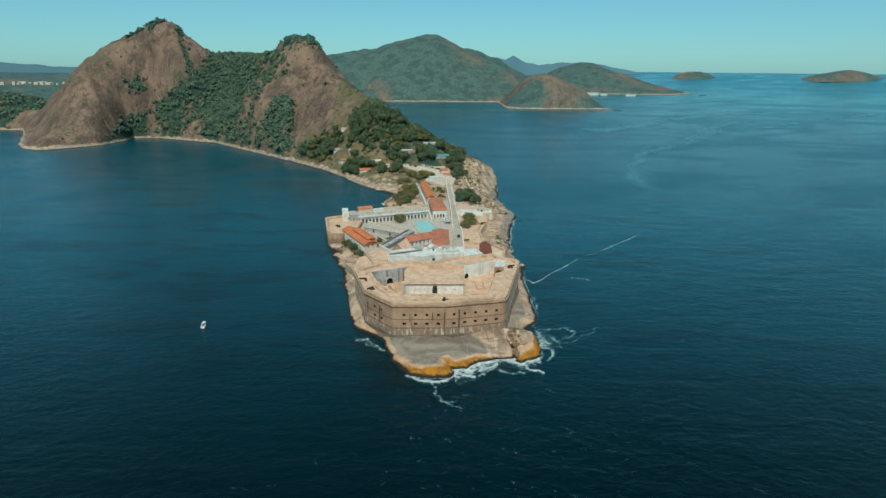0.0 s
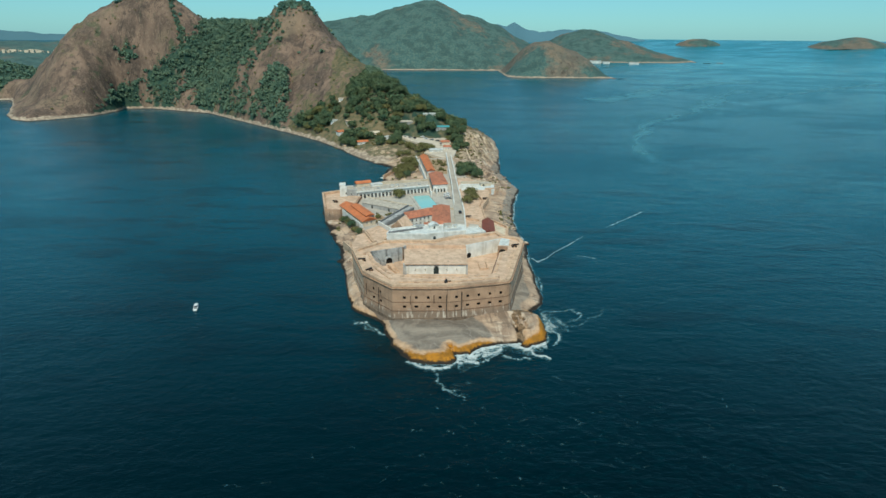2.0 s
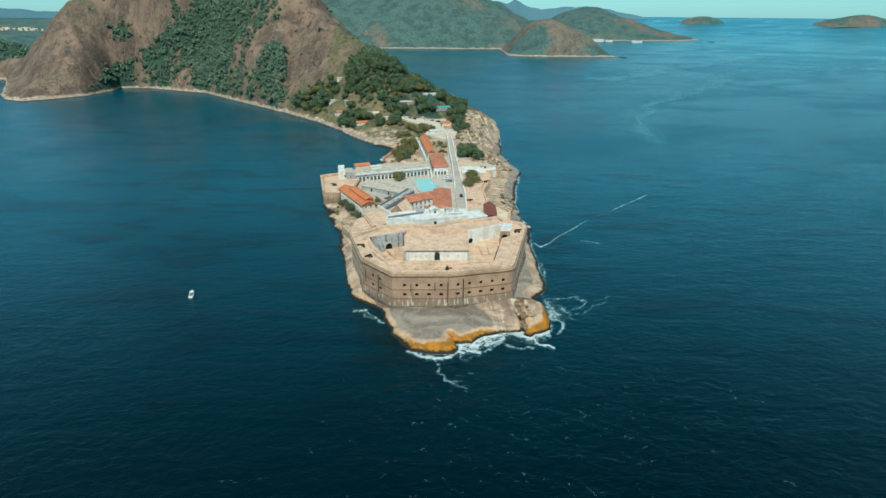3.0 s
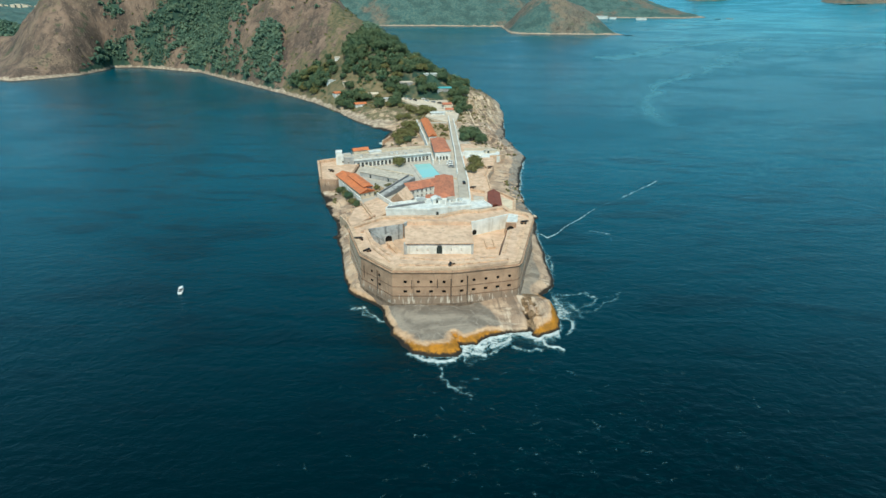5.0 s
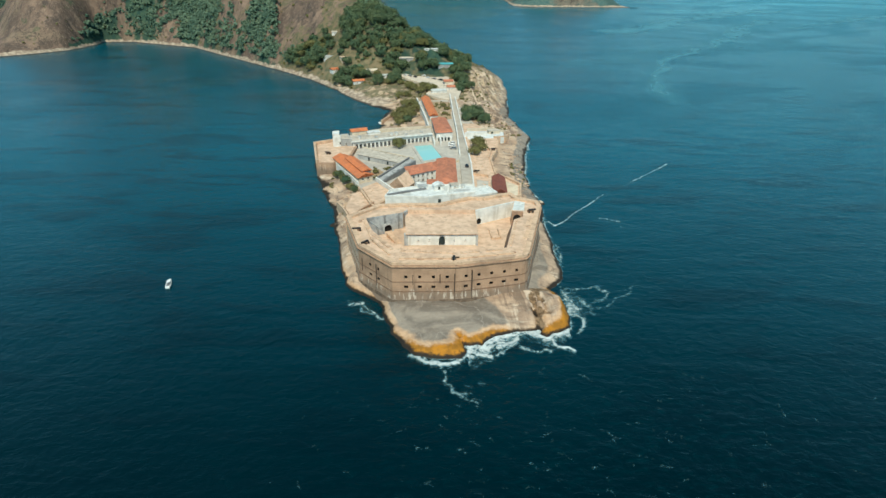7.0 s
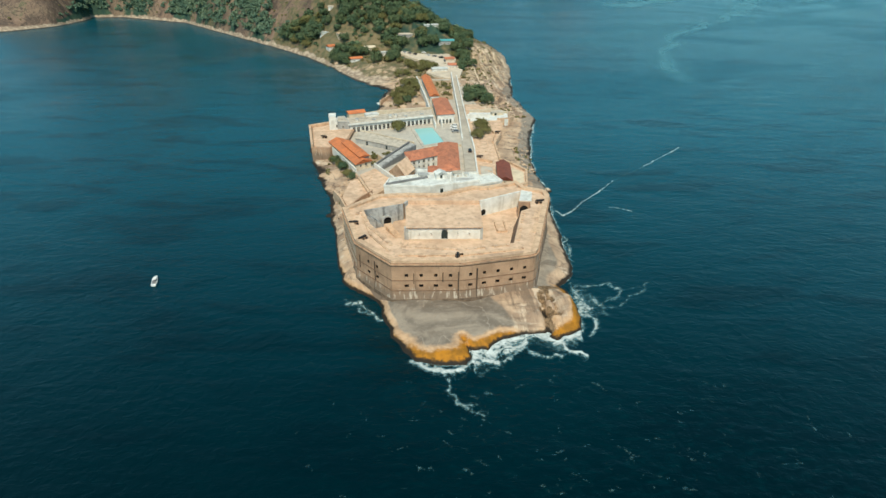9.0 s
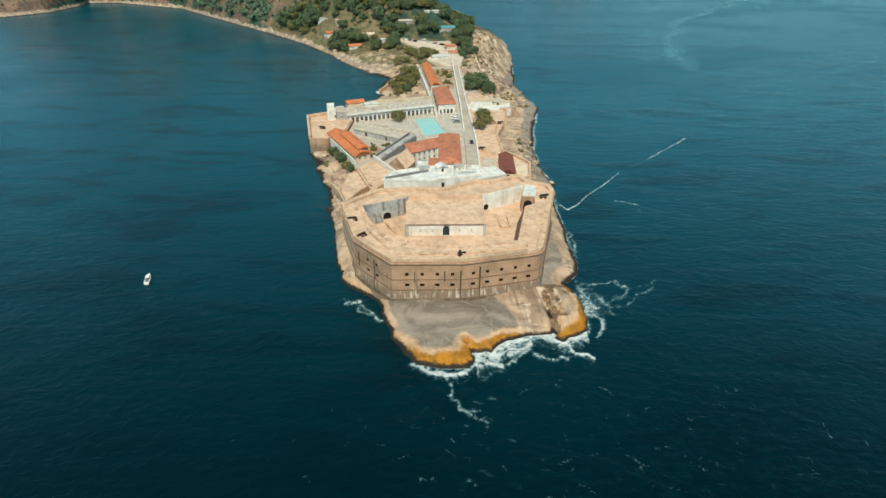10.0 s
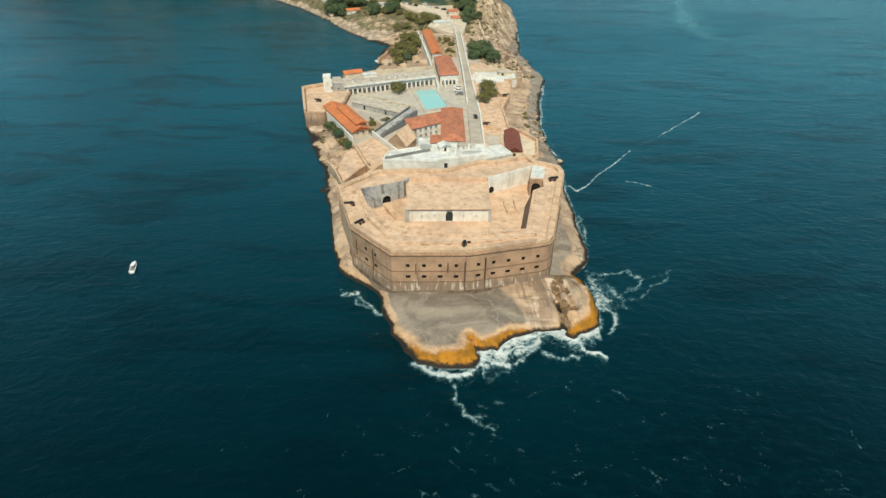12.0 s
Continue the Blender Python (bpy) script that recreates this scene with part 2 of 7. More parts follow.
def hill_material(name, rock_a, rock_b, wood_a, wood_b, soft=0.08):
    """Headland: brown rock with running streaks, scrub and woods by the cover attribute, pale rocks at the shore."""
    n = Nodes(name)
    z = n.above_sea()
    rock = n.mix(n.ramp(n.noise(22, 6, (1, 1, 0.22), warp=0.4), 0.36, 0.64), rock_a, rock_b)
    rock = n.mix(n.math("MULTIPLY", n.ramp(n.noise(9, 6, (1, 1, 0.10), warp=0.5), 0.52, 0.66), 0.75), rock, (0.060, 0.047, 0.040))
    rock = n.mix(n.math("MULTIPLY", n.ramp(n.noise(3.5, 6, (1, 1, 0.12), rough=0.65, warp=0.4), 0.56, 0.70), 0.5), rock, (0.30, 0.22, 0.16))
    rock = n.mix(n.math("MULTIPLY", n.ramp(n.noise(26, 7, (1, 1, 0.6), rough=0.62, warp=0.8), 0.58, 0.66), 0.8), rock, (0.055, 0.072, 0.038))
    rock = n.mix(n.math("MULTIPLY", n.ramp(n.noise(60, 4), 0.5, 0.7), 0.5), rock, (0.24, 0.18, 0.115))
    soil = n.mix(n.ramp(n.noise(10, 6, warp=0.6), 0.4, 0.62), (0.47, 0.35, 0.23), (0.31, 0.23, 0.15))
    soil = n.mix(n.math("MULTIPLY", n.ramp(n.noise(4.5, 6, (0.16, 1.0, 0.3), rough=0.65, warp=0.5), 0.50, 0.60), 0.9), soil, (0.15, 0.105, 0.072))
    bed = n.beds(3.4, 0.12, 34.0)
    bedded = n.attr("bedded")
    soil = n.mix(n.math("MULTIPLY", n.ramp(bed, 0.52, 0.60), n.math("MULTIPLY", bedded, 0.85)), soil, (0.62, 0.49, 0.36))
    soil = n.mix(n.math("MULTIPLY", n.ramp(bed, 0.47, 0.40), n.math("MULTIPLY", bedded, 0.85)), soil, (0.16, 0.115, 0.082))
    crack = n.noise(38, 6, (1.0, 1.0, 0.35), rough=0.6, warp=1.2)
    seam = n.math("SUBTRACT", 1.0, n.ramp(n.math("ABSOLUTE", n.math("SUBTRACT", crack, 0.5)), 0.0, 0.014))
    rock = n.mix(n.math("MULTIPLY", seam, 0.75), rock, (0.045, 0.036, 0.030))
    rock = n.mix(n.math("MULTIPLY", n.ramp(n.noise(2.2, 5, (1, 1, 0.3), rough=0.7), 0.52, 0.70), 0.45), rock, (0.36, 0.265, 0.185))
    rock = n.mix(n.attr("earth"), rock, soil)
    wood = n.mix(n.ramp(n.noise(6, 5), 0.35, 0.65), wood_a, wood_b)
    wood = n.mix(n.math("MULTIPLY", n.ramp(n.noise(34, 5, rough=0.6), 0.42, 0.62), 0.55), wood, tuple(c * 0.5 for c in wood_a))
    cover = n.ramp(n.math("ADD", n.attr("wooded"), n.math("MULTIPLY", n.math("SUBTRACT", n.noise(16, 6), 0.5), 0.9)), 0.5 - soft, 0.5 + soft)
    scrub = n.ramp(n.math("ADD", n.attr("scrub"), n.math("MULTIPLY", n.math("SUBTRACT", n.noise(8, 8, rough=0.72, warp=0.5), 0.5), 1.7)), 0.50, 0.66)
    tone = n.mix(n.math("MULTIPLY", scrub, 0.85), rock, n.mix(n.ramp(n.noise(5, 5), 0.4, 0.62), (0.165, 0.130, 0.068), (0.072, 0.084, 0.040)))
    tone = n.mix(cover, tone, wood)
    edge = n.math("ADD", z, n.math("MULTIPLY", n.math("SUBTRACT", n.noise(13, 6, rough=0.65), 0.5), 11.0))
    tone = n.mix(n.ramp(edge, 4.4, 3.0), tone, n.mix(n.ramp(n.noise(4, 5), 0.35, 0.6), (0.50, 0.40, 0.30), (0.27, 0.205, 0.15)))
    tone = n.mix(n.ramp(n.math("ADD", z, n.math("MULTIPLY", n.noise(6, 3), 1.0)), 1.6, 0.9), tone, (0.05, 0.042, 0.035))
    return n.done(tone, 0.92, n.bump(n.noise(5, 6), 0.8, 1.6))


def sea_material():
    n = Nodes("deep_teal_sea")
    patch = n.noise(160, 5, (1.0, 0.45, 1), warp=0.6)
    tone = n.mix(n.ramp(patch, 0.3, 0.7), (0.0000, 0.0006, 0.0009), (0.0001, 0.0032, 0.0042))
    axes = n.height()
    # Farther and eastern water is paler: sky reflection put into its colour.
    far_sheen = n.math("MAXIMUM", n.ramp(axes[1], 80.0, 450.0), n.math("MULTIPLY", n.math("MULTIPLY", n.ramp(axes[0], -30.0, 130.0), n.ramp(axes[1], 120.0, 250.0)), 0.45))
    far_sheen = n.math("MULTIPLY", far_sheen, n.math("ADD", 0.72, n.math("MULTIPLY", n.noise(165, 5, (1.0, 0.6, 1), warp=0.8), 0.6)))
    tone = n.mix(far_sheen, tone, (0.0002, 0.0660, 0.1000))
    # Haze over the far water is put into the colour too.
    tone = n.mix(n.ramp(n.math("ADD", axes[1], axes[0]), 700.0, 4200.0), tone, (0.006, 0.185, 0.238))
    # Wave faces that catch more or less sky are toned into the colour.
    roll = n.noise(15, 6, (0.30, 1.0, 1), rough=0.6, warp=0.6)
    tone = n.mix(n.math("MULTIPLY", n.ramp(roll, 0.47, 0.66), 0.5), tone, (0.0, 0.0040, 0.0065))
    ripple = n.noise(1.9, 5, (0.45, 1.0, 1), rough=0.7, warp=0.6)
    lively = n.math("ADD", 0.10, n.math("MULTIPLY", n.ramp(axes[0], -60.0, 60.0), 0.24))
    tone = n.mix(n.math("MULTIPLY", n.ramp(ripple, 0.46, 0.72), lively), tone, (0.0008, 0.0240, 0.0300))
    slick = n.noise(300, 5, (0.8, 1.2, 1), warp=2.0)
    rough = n.math("ADD", 0.155, n.math("MULTIPLY", n.ramp(slick, 0.40, 0.60), 0.11))
    swell = n.noise(9, 4, (0.5, 1.0, 1), warp=0.4)
    chop = n.noise(2.4, 5, (0.7, 1.0, 1), rough=0.62, warp=0.5)
    far = n.bump(n.math("ADD", swell, roll), 0.42, 1.2)
    b = n.t.nodes.new("ShaderNodeBump")
    b.inputs["Strength"].default_value, b.inputs["Distance"].default_value = 0.75, 0.5
    n.link(chop, b.inputs["Height"])
    n.link(far, b.inputs["Normal"])
    n.b.inputs["IOR"].default_value = 1.34
    n.b.inputs["Specular Tint"].default_value = (0.0, 0.92, 1.0, 1.0)
    return n.done(tone, rough, b.outputs[0], spec=0.44)


m_rock = rock_material()
m_hill = hill_material("streaked_brown_granite_and_woods", (0.228, 0.152, 0.109), (0.100, 0.070, 0.054), (0.028, 0.066, 0.050), (0.060, 0.100, 0.060))
# Far slopes: the haze before them is mixed into these bluish wood colours.
m_far = hill_material("haze_toned_wooded_slope", (0.18, 0.148, 0.112), (0.12, 0.112, 0.088), (0.052, 0.110, 0.104), (0.098, 0.150, 0.126), 0.2)
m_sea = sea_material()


# ---- mesh helpers ----
def mesh_of(name, bm, material):
    me = bpy.data.meshes.new(name)
    bm.to_mesh(me)
    bm.free()
    for m in material if isinstance(material, (list, tuple)) else (material,):
        me.materials.append(m)
    return me


def thing(name, bm, material, label="", category="", group="", kind=""):
    return tagged(new(name, mesh_of(name, bm, material)), label, category, group, kind)


def part(name, bm, material, parent, label=""):
    ob = new(name, mesh_of(name, bm, material) if bm else None)
    ob.parent = parent
    return tagged(ob, label)


def prism(bm, poly, z0, z1, holes=(), skip=(), floor=True):
    """A solid over an outline with holes; the outer sides whose number is in skip are left open."""
    loops = [[Vector((x, y, 0)) for x, y in p] for p in (poly, *holes)]
    flat = [v for p in loops for v in p]
    tris = tessellate_polygon(loops)
    for z, on in ((z1, True), (z0, floor)):
        if on:
            vs = [bm.verts.new((v.x, v.y, z)) for v in flat]
            for t in tris:
                try:
                    bm.faces.new([vs[i] for i in t])
                except ValueError:
                    pass
    for k, p in enumerate(loops):
        for i, a in enumerate(p):
            if k == 0 and i in skip:
                continue
            b = p[(i + 1) % len(p)]
            bm.faces.new([bm.verts.new((v.x, v.y, z)) for v, z in ((a, z0), (b, z0), (b, z1), (a, z1))])
    bmesh.ops.remove_doubles(bm, verts=bm.verts, dist=0.001)
    bmesh.ops.recalc_face_normals(bm, faces=bm.faces)
    return bm


def box(bm, x0, x1, y0, y1, z0, z1):
    return prism(bm, [(x0, y0), (x1, y0), (x1, y1), (x0, y1)], z0, z1)


def inset(poly, d):
    """The outline moved inwards by d (outlines run anticlockwise)."""
    out = []
    for i, p in enumerate(poly):
        a, p, b = Vector(poly[i - 1]), Vector(p), Vector(poly[(i + 1) % len(poly)])
        e, f = (p - a).normalized(), (b - p).normalized()
        n1, n2 = Vector((-e.y, e.x)), Vector((-f.y, f.x))
        m = (n1 + n2).normalized()
        out.append(tuple(p + m * d / max(0.35, m.dot(n1))))
    return out


def grid_mesh(name, xs, ys, heights, material, attrs):
    """A sheet over a grid, with named point attributes."""
    nx, ny = len(xs), len(ys)
    gx, gy = np.meshgrid(xs, ys)
    co = np.stack([gx, gy, heights], -1).reshape(-1, 3)
    idx = np.arange(nx * ny).reshape(ny, nx)
    faces = np.stack([idx[:-1, :-1], idx[:-1, 1:], idx[1:, 1:], idx[1:, :-1]], -1).reshape(-1, 4)
    me = bpy.data.meshes.new(name)
    me.from_pydata(co.tolist(), [], faces.tolist())
    for key, values in attrs.items():
        a = me.attributes.new(key, "FLOAT", "POINT")
        a.data.foreach_set("value", np.asarray(values, dtype=np.float32).ravel())
    for m in material if isinstance(material, (list, tuple)) else (material,):
        me.materials.append(m)
    me.polygons.foreach_set("use_smooth", np.ones(len(me.polygons), dtype=bool))
    return new(name, me)


def fbm(gx, gy, size, octaves=5, seed=0.0):
    flat = [noise.fractal((x / size, y / size, seed), 0.9, 2.0, octaves) for x, y in zip(gx.ravel(), gy.ravel())]
    return np.array(flat).reshape(gx.shape)


def inside_distance(gx, gy, poly):
    """Distance to an outline, positive inside."""
    best, inside = np.full(gx.shape, 1e9), np.zeros(gx.shape, dtype=bool)
    for (x0, y0), (x1, y1) in zip(poly, poly[1:] + poly[:1]):
        dx, dy = x1 - x0, y1 - y0
        u = np.clip(((gx - x0) * dx + (gy - y0) * dy) / (dx * dx + dy * dy), 0, 1)
        best = np.minimum(best, np.hypot(gx - x0 - u * dx, gy - y0 - u * dy))
        if dy:
            inside ^= ((y0 > gy) != (y1 > gy)) & (gx < dx * (gy - y0) / dy + x0)
    return np.where(inside, best, -best)


def ridge(gx, gy, line, slope):
    """Height of a crest that falls off to both sides."""
    out = np.full(gx.shape, -50.0)
    for (x0, y0, z0), (x1, y1, z1) in zip(line, line[1:]):
        dx, dy = x1 - x0, y1 - y0
        u = np.clip(((gx - x0) * dx + (gy - y0) * dy) / (dx * dx + dy * dy), 0, 1)
        d = np.hypot(gx - x0 - u * dx, gy - y0 - u * dy)
        out = np.maximum(out, z0 + u * (z1 - z0) - slope * (np.sqrt(d * d + 64) - 8))
    return out


def dome(gx, gy, x, y, top, rx0, rx1, ry0, ry1, power):
    r = np.hypot((gx - x) / np.where(gx < x, rx0, rx1), (gy - y) / np.where(gy < y, ry0, ry1))
    return top * (1 - r ** power)


def smooth_max(a, b, k):
    h = np.clip(0.5 + 0.5 * (a - b) / k, 0, 1)
    return b + (a - b) * h + k * h * (1 - h)


# ---- sea ----
def build_sea():
    """One round sheet that reaches the horizon; past 3.6 km it lifts a little, since the view ends at 5 km."""
    radii = [0, 60, 120, 200, 320, 500, 800, 1200, 1800, 2600, 3300, 3600, 3900, 4200, 4500, 4870]
    bm, rings, spokes = bmesh.new(), [], 96
    for r in radii:
        z = SEA + max(0.0, r - 3600) * 0.0647
        rings.append([bm.verts.new((r * math.cos(a * math.tau / spokes), 60 + r * math.sin(a * math.tau / spokes), z)) for a in range(spokes)])
    for lo, hi in zip(rings, rings[1:]):
        for i in range(spokes):
            j = (i + 1) % spokes
            bm.faces.new((lo[i], hi[i], hi[j], lo[j]))
    bmesh.ops.remove_doubles(bm, verts=bm.verts, dist=0.01)
    bmesh.ops.recalc_face_normals(bm, faces=bm.faces)
    for f in bm.faces:
        f.smooth = True
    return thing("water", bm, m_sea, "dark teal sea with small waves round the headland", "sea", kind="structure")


build_sea()

# ---- the headland ----
COAST_POINT = [(-38, 232.8), (-36.6, 227.3), (-34.4, 221.1), (-31.5, 217.2), (-25.8, 213.6), (-22, 209.7), (-20, 206.3), (-19.6, 201.9), (-16.9, 196.4), (-15.7, 192.4), (-11.6, 185.3), (-8, 180.6), (-2.2, 178.8), (3.6, 178.7),
               (6.5, 178.9), (8.1, 181.2), (9.3, 184.9), (11.3, 185.4), (13.1, 183.9), (15.6, 188.2), (18.2, 189.7), (20.9, 190.4), (23.4, 191.9), (25.8, 192.4), (30, 192.4), (32.1, 190.4), (34, 189.1), (35.9, 190.9), (39, 192),
               (42, 195), (43.6, 200.8), (43.4, 209.3), (42.1, 216.9), (40.4, 218.9), (44.7, 223.8), (46.9, 232.4), (46.6, 240.4)]
COAST_EAST = [(47.1, 251.5), (47.4, 268.9), (48.3, 290), (49.1, 304), (47, 322.4), (47.5, 338.1), (49.7, 358.6), (54.9, 387.5), (60, 414.9), (58.2, 426), (54.2, 450), (52, 470), (55.1, 503.8), (59, 560), (60.6, 620.4),
              (27.6, 728.8), (-55.1, 829.8), (-82.7, 967.6), (-110.2, 1197.2)]
COAST_WEST = [(-137.8, 1399.2), (-1561.3, 1399.2), (-1561.3, 1013.5), (-747.6, 978.6), (-711.7, 979.5), (-675, 930.8), (-587.8, 794.9), (-557.5, 759.1), (-525.3, 739.8), (-495.9, 761.9), (-471.1, 797.7), (-464.7, 843.6), (-470.2, 875.7), (-426.1, 878.5), (-376.5, 852.8), (-325.1, 828.9), (-272.8, 772.0), (-234.2, 731.5), (-196.5, 691.1), (-159.8, 649.8), (-125.8, 610.3), (-92.8, 559.8), (-70.7, 521.2), (-56.0, 501.9), (-42.2, 490.0),
              (-40.4, 488.2), (-44.1, 466.1), (-42.2, 451.4), (-43.2, 434.9), (-47.8, 407.4), (-62.6, 382.7), (-73.7, 371.7), (-74, 359), (-69, 341.4), (-64.4, 327.4), (-58.6, 310.3), (-53.4, 295.5), (-50.4, 286.5), (-46.7, 267.5), (-44.7, 261.8), (-40.5, 242.2)]
COAST = COAST_POINT + COAST_EAST + COAST_WEST
CREST = [(-195, 905, 135), (-130, 800, 96), (-86, 720, 71), (-50, 680, 55), (-10, 640, 38), (15, 612, 25), (34, 590, 19), (40, 560, 15)]
SPUR = [(-215, 925, 150), (-262, 905, 112), (-300, 890, 78), (-335, 895, 40)]
SADDLE = [(-420, 1060, 136), (-340, 1085, 134), (-225, 975, 134)]
CRAG = [(-790, -30), (-758, -10), (-685, 64), (-646, 105), (-601, 134), (-560, 158), (-530, 172), (-478, 190), (-456, 187), (-425, 160), (-400, 138), (-340, 110), (-280, 50), (-250, 0)]
CONE = [(-430, 40), (-360, 105), (-311, 132), (-276, 137), (-259, 143), (-234, 156), (-214, 163), (-194, 161), (-182, 148), (-169, 133), (-149, 107), (-120, 69), (-80, 30), (-50, 0)]
CLEFTS = [([(31.2, 210.5), (31.9, 205.2), (31.4, 198.4), (32.4, 193)], 0.9), ([(33.6, 212.5), (34.4, 207.4), (35.4, 202.7), (35.7, 198.5)], 0.8), ([(32.5, 213.2), (37.5, 215.2)], 1.3), ([(31.5, 202.5), (34.5, 199.5)], 1.6)]
NOTCH = [(5.6, 189.4), (6.6, 187.0), (8.6, 183.1)]


def line_distance(gx, gy, line):
    best = np.full(gx.shape, 1e9)
    for (x0, y0), (x1, y1) in zip(line, line[1:]):
        dx, dy = x1 - x0, y1 - y0
        u = np.clip(((gx - x0) * dx + (gy - y0) * dy) / (dx * dx + dy * dy), 0, 1)
        best = np.minimum(best, np.hypot(gx - x0 - u * dx, gy - y0 - u * dy))
    return best


def skyline(gx, gy, stops, y, front, back, power):
    """A hill with the given crest along x at y, falling off to both sides."""
    top = np.interp(gx, [q[0] for q in stops], [q[1] for q in stops])
    return top * (1 - np.abs((gy - y) / np.where(gy < y, front, back)) ** power)


def hill_plan(gx, gy):
    """Where a place of the neck and the hills lies in their larger plan, and the scale there."""
    plan = np.concatenate([np.linspace(500, 640, 60), [4000.0]])
    scale = np.concatenate([np.linspace(1, NEAR, 60), [NEAR]])
    v = np.where(gy > 500, np.interp(gy, HUB[1] + scale * (plan - HUB[1]), plan), gy)
    s = (gy - HUB[1]) / (v - HUB[1])
    return gx / s, v, s


def ground_height(gx, gy):
    d = inside_distance(gx, gy, COAST) + fbm(gx, gy, 22, 4, 3.1) * np.where(gy < 225, 0.4, 1.4) + fbm(gx, gy, 5, 4, 12.1) * np.where(gy < 225, 0.55, 0.3)
    u, v, s = hill_plan(gx, gy)
    shore = np.maximum(d, 0)
    back = np.clip((gy - 400) / 60, 0, 1)
    flat = HUB[2] + s * (14.0 + 1.5 * back - HUB[2]) - SEA
    soft = 6.5 + 3.5 * np.clip((gy - 262) / 25, 0, 1) * (gx < 0) + 7 * back - 4.2 * np.clip((-10 - gx) / 6, 0, 1) * np.clip((268 - gy) / 10, 0, 1)
    low = flat * (1 - np.exp(-shore / soft))
    # The bare shelf before the wall: a low flat slab with rounded edges, ledges and a separate dome at its east end.
    point = np.clip((213 - gy) / 5, 0, 1)
    shelf = 3.3 * (1 - np.exp(-(shore / 2.7) ** 1.25)) + 0.9 * fbm(gx, gy, 15, 4, 6.1) * np.clip(d / 4, 0, 1)
    east = np.clip((gx - 17) / 6, 0, 1)
    shelf += np.abs(fbm(gx * 0.5 + gy * 0.4, gy, 6, 4, 6.6)) * 1.3 * east * np.clip(d / 3, 0, 1)
    shelf += 2.6 * np.exp(-((gx - 39.0) / 4.2) ** 2 - ((gy - 204) / 8) ** 2) * np.clip(d / 3, 0, 1)
    shelf -= 1.5 * np.exp(-(line_distance(gx, gy, NOTCH) / 0.9) ** 2) * np.clip(d / 1.5, 0, 1)
    wob = fbm(gx, gy, 5, 4, 2.4) * 0.8
    for line, wide in CLEFTS:
        shelf -= 2.0 * np.exp(-((line_distance(gx, gy, line) + wob) / wide) ** 2) * np.clip(d / 1.5, 0, 1)
    low = low * (1 - point) + shelf * point
    # The hills, in their own plan.
    rough = fbm(u, v, 60, 6, 8.3)
    side = u / v
    crag = skyline(side * 1035 + rough * 5, v, CRAG, 1035, np.interp(side, [-0.75, -0.6, -0.53, -0.47], [225, 210, 130, 100]), 230, 2.0)
    crag -= 14 * np.exp(-((side + 0.424 + 0.012 * np.clip((crag - 120) / 60, 0, 1)) / 0.005) ** 2) * np.clip((crag - 85) / 40, 0, 1) * np.clip((186 - crag) / 20, 0, 1)
    hill = smooth_max(crag, skyline(side * 915 + rough * 4, v, CONE, np.interp(side, [-0.45, -0.33, -0.27, -0.22], [1060, 1010, 930, 915]), np.interp(side, [-0.45, -0.36, -0.3, -0.22], [110, 130, 130, 158]), 220, 1.25), 6)
    hill = smooth_max(hill, ridge(u, v, CREST, 0.62), 10)
    hill = smooth_max(hill, ridge(u, v, SADDLE, 0.75), 10)
    hill = smooth_max(hill, ridge(u, v, SPUR, 0.8), 12)
    hill = smooth_max(hill, dome(u, v, -1150, 1260, 75, 420, 420, 200, 260, 1.8), 10)
    flutes = fbm(side * 2600, hill * 0.25, 34, 4, 2.9)
    hill = hill + (rough * 5 + flutes * 4.5) * np.clip(hill / 60, 0, 1)
    hill = hill * np.clip((v - 555) / 40, 0, 1)
    hill = (HUB[2] + s * (hill - HUB[2]) - SEA) * (1 - np.exp(-shore / np.where(gx > -185, 28, 16)))
    h = np.where(v > 540, smooth_max(hill, low, 5), low)
    h = h + fbm(gx, gy, 7, 4, 1.7) * np.where((gx < -28) & (gy > 262) & (gy < 345), 1.5, np.where(gy > 420, 1.2, np.where((gx > 38) & (gy > 262), 1.3, 0.25))) * np.clip(d / 3, 0, 1)
    h = h + 2.2 * np.exp(-((gx + 37.5) / 6) ** 2 - ((gy - 284) / 15) ** 2) * np.clip(d / 4, 0, 1)
    ribs = fbm((gx + gy * 0.12) * 3.2, gy * 0.35, 12, 4, 4.7)
    h = h + 2.2 * ribs * np.clip((gx - 24) / 8, 0, 1) * np.clip((gy - 410) / 30, 0, 1) * np.clip((620 - gy) / 30, 0, 1) * np.clip(d / 5, 0, 1)
    return SEA + np.where(d > 0, h, np.maximum(d * 1.2, -8)), d


GRID = {}


def spaced(stops):
    out = []
    for a, b, step in stops:
        out += list(np.arange(a, b, step))
    return np.array(out + [stops[-1][1]])


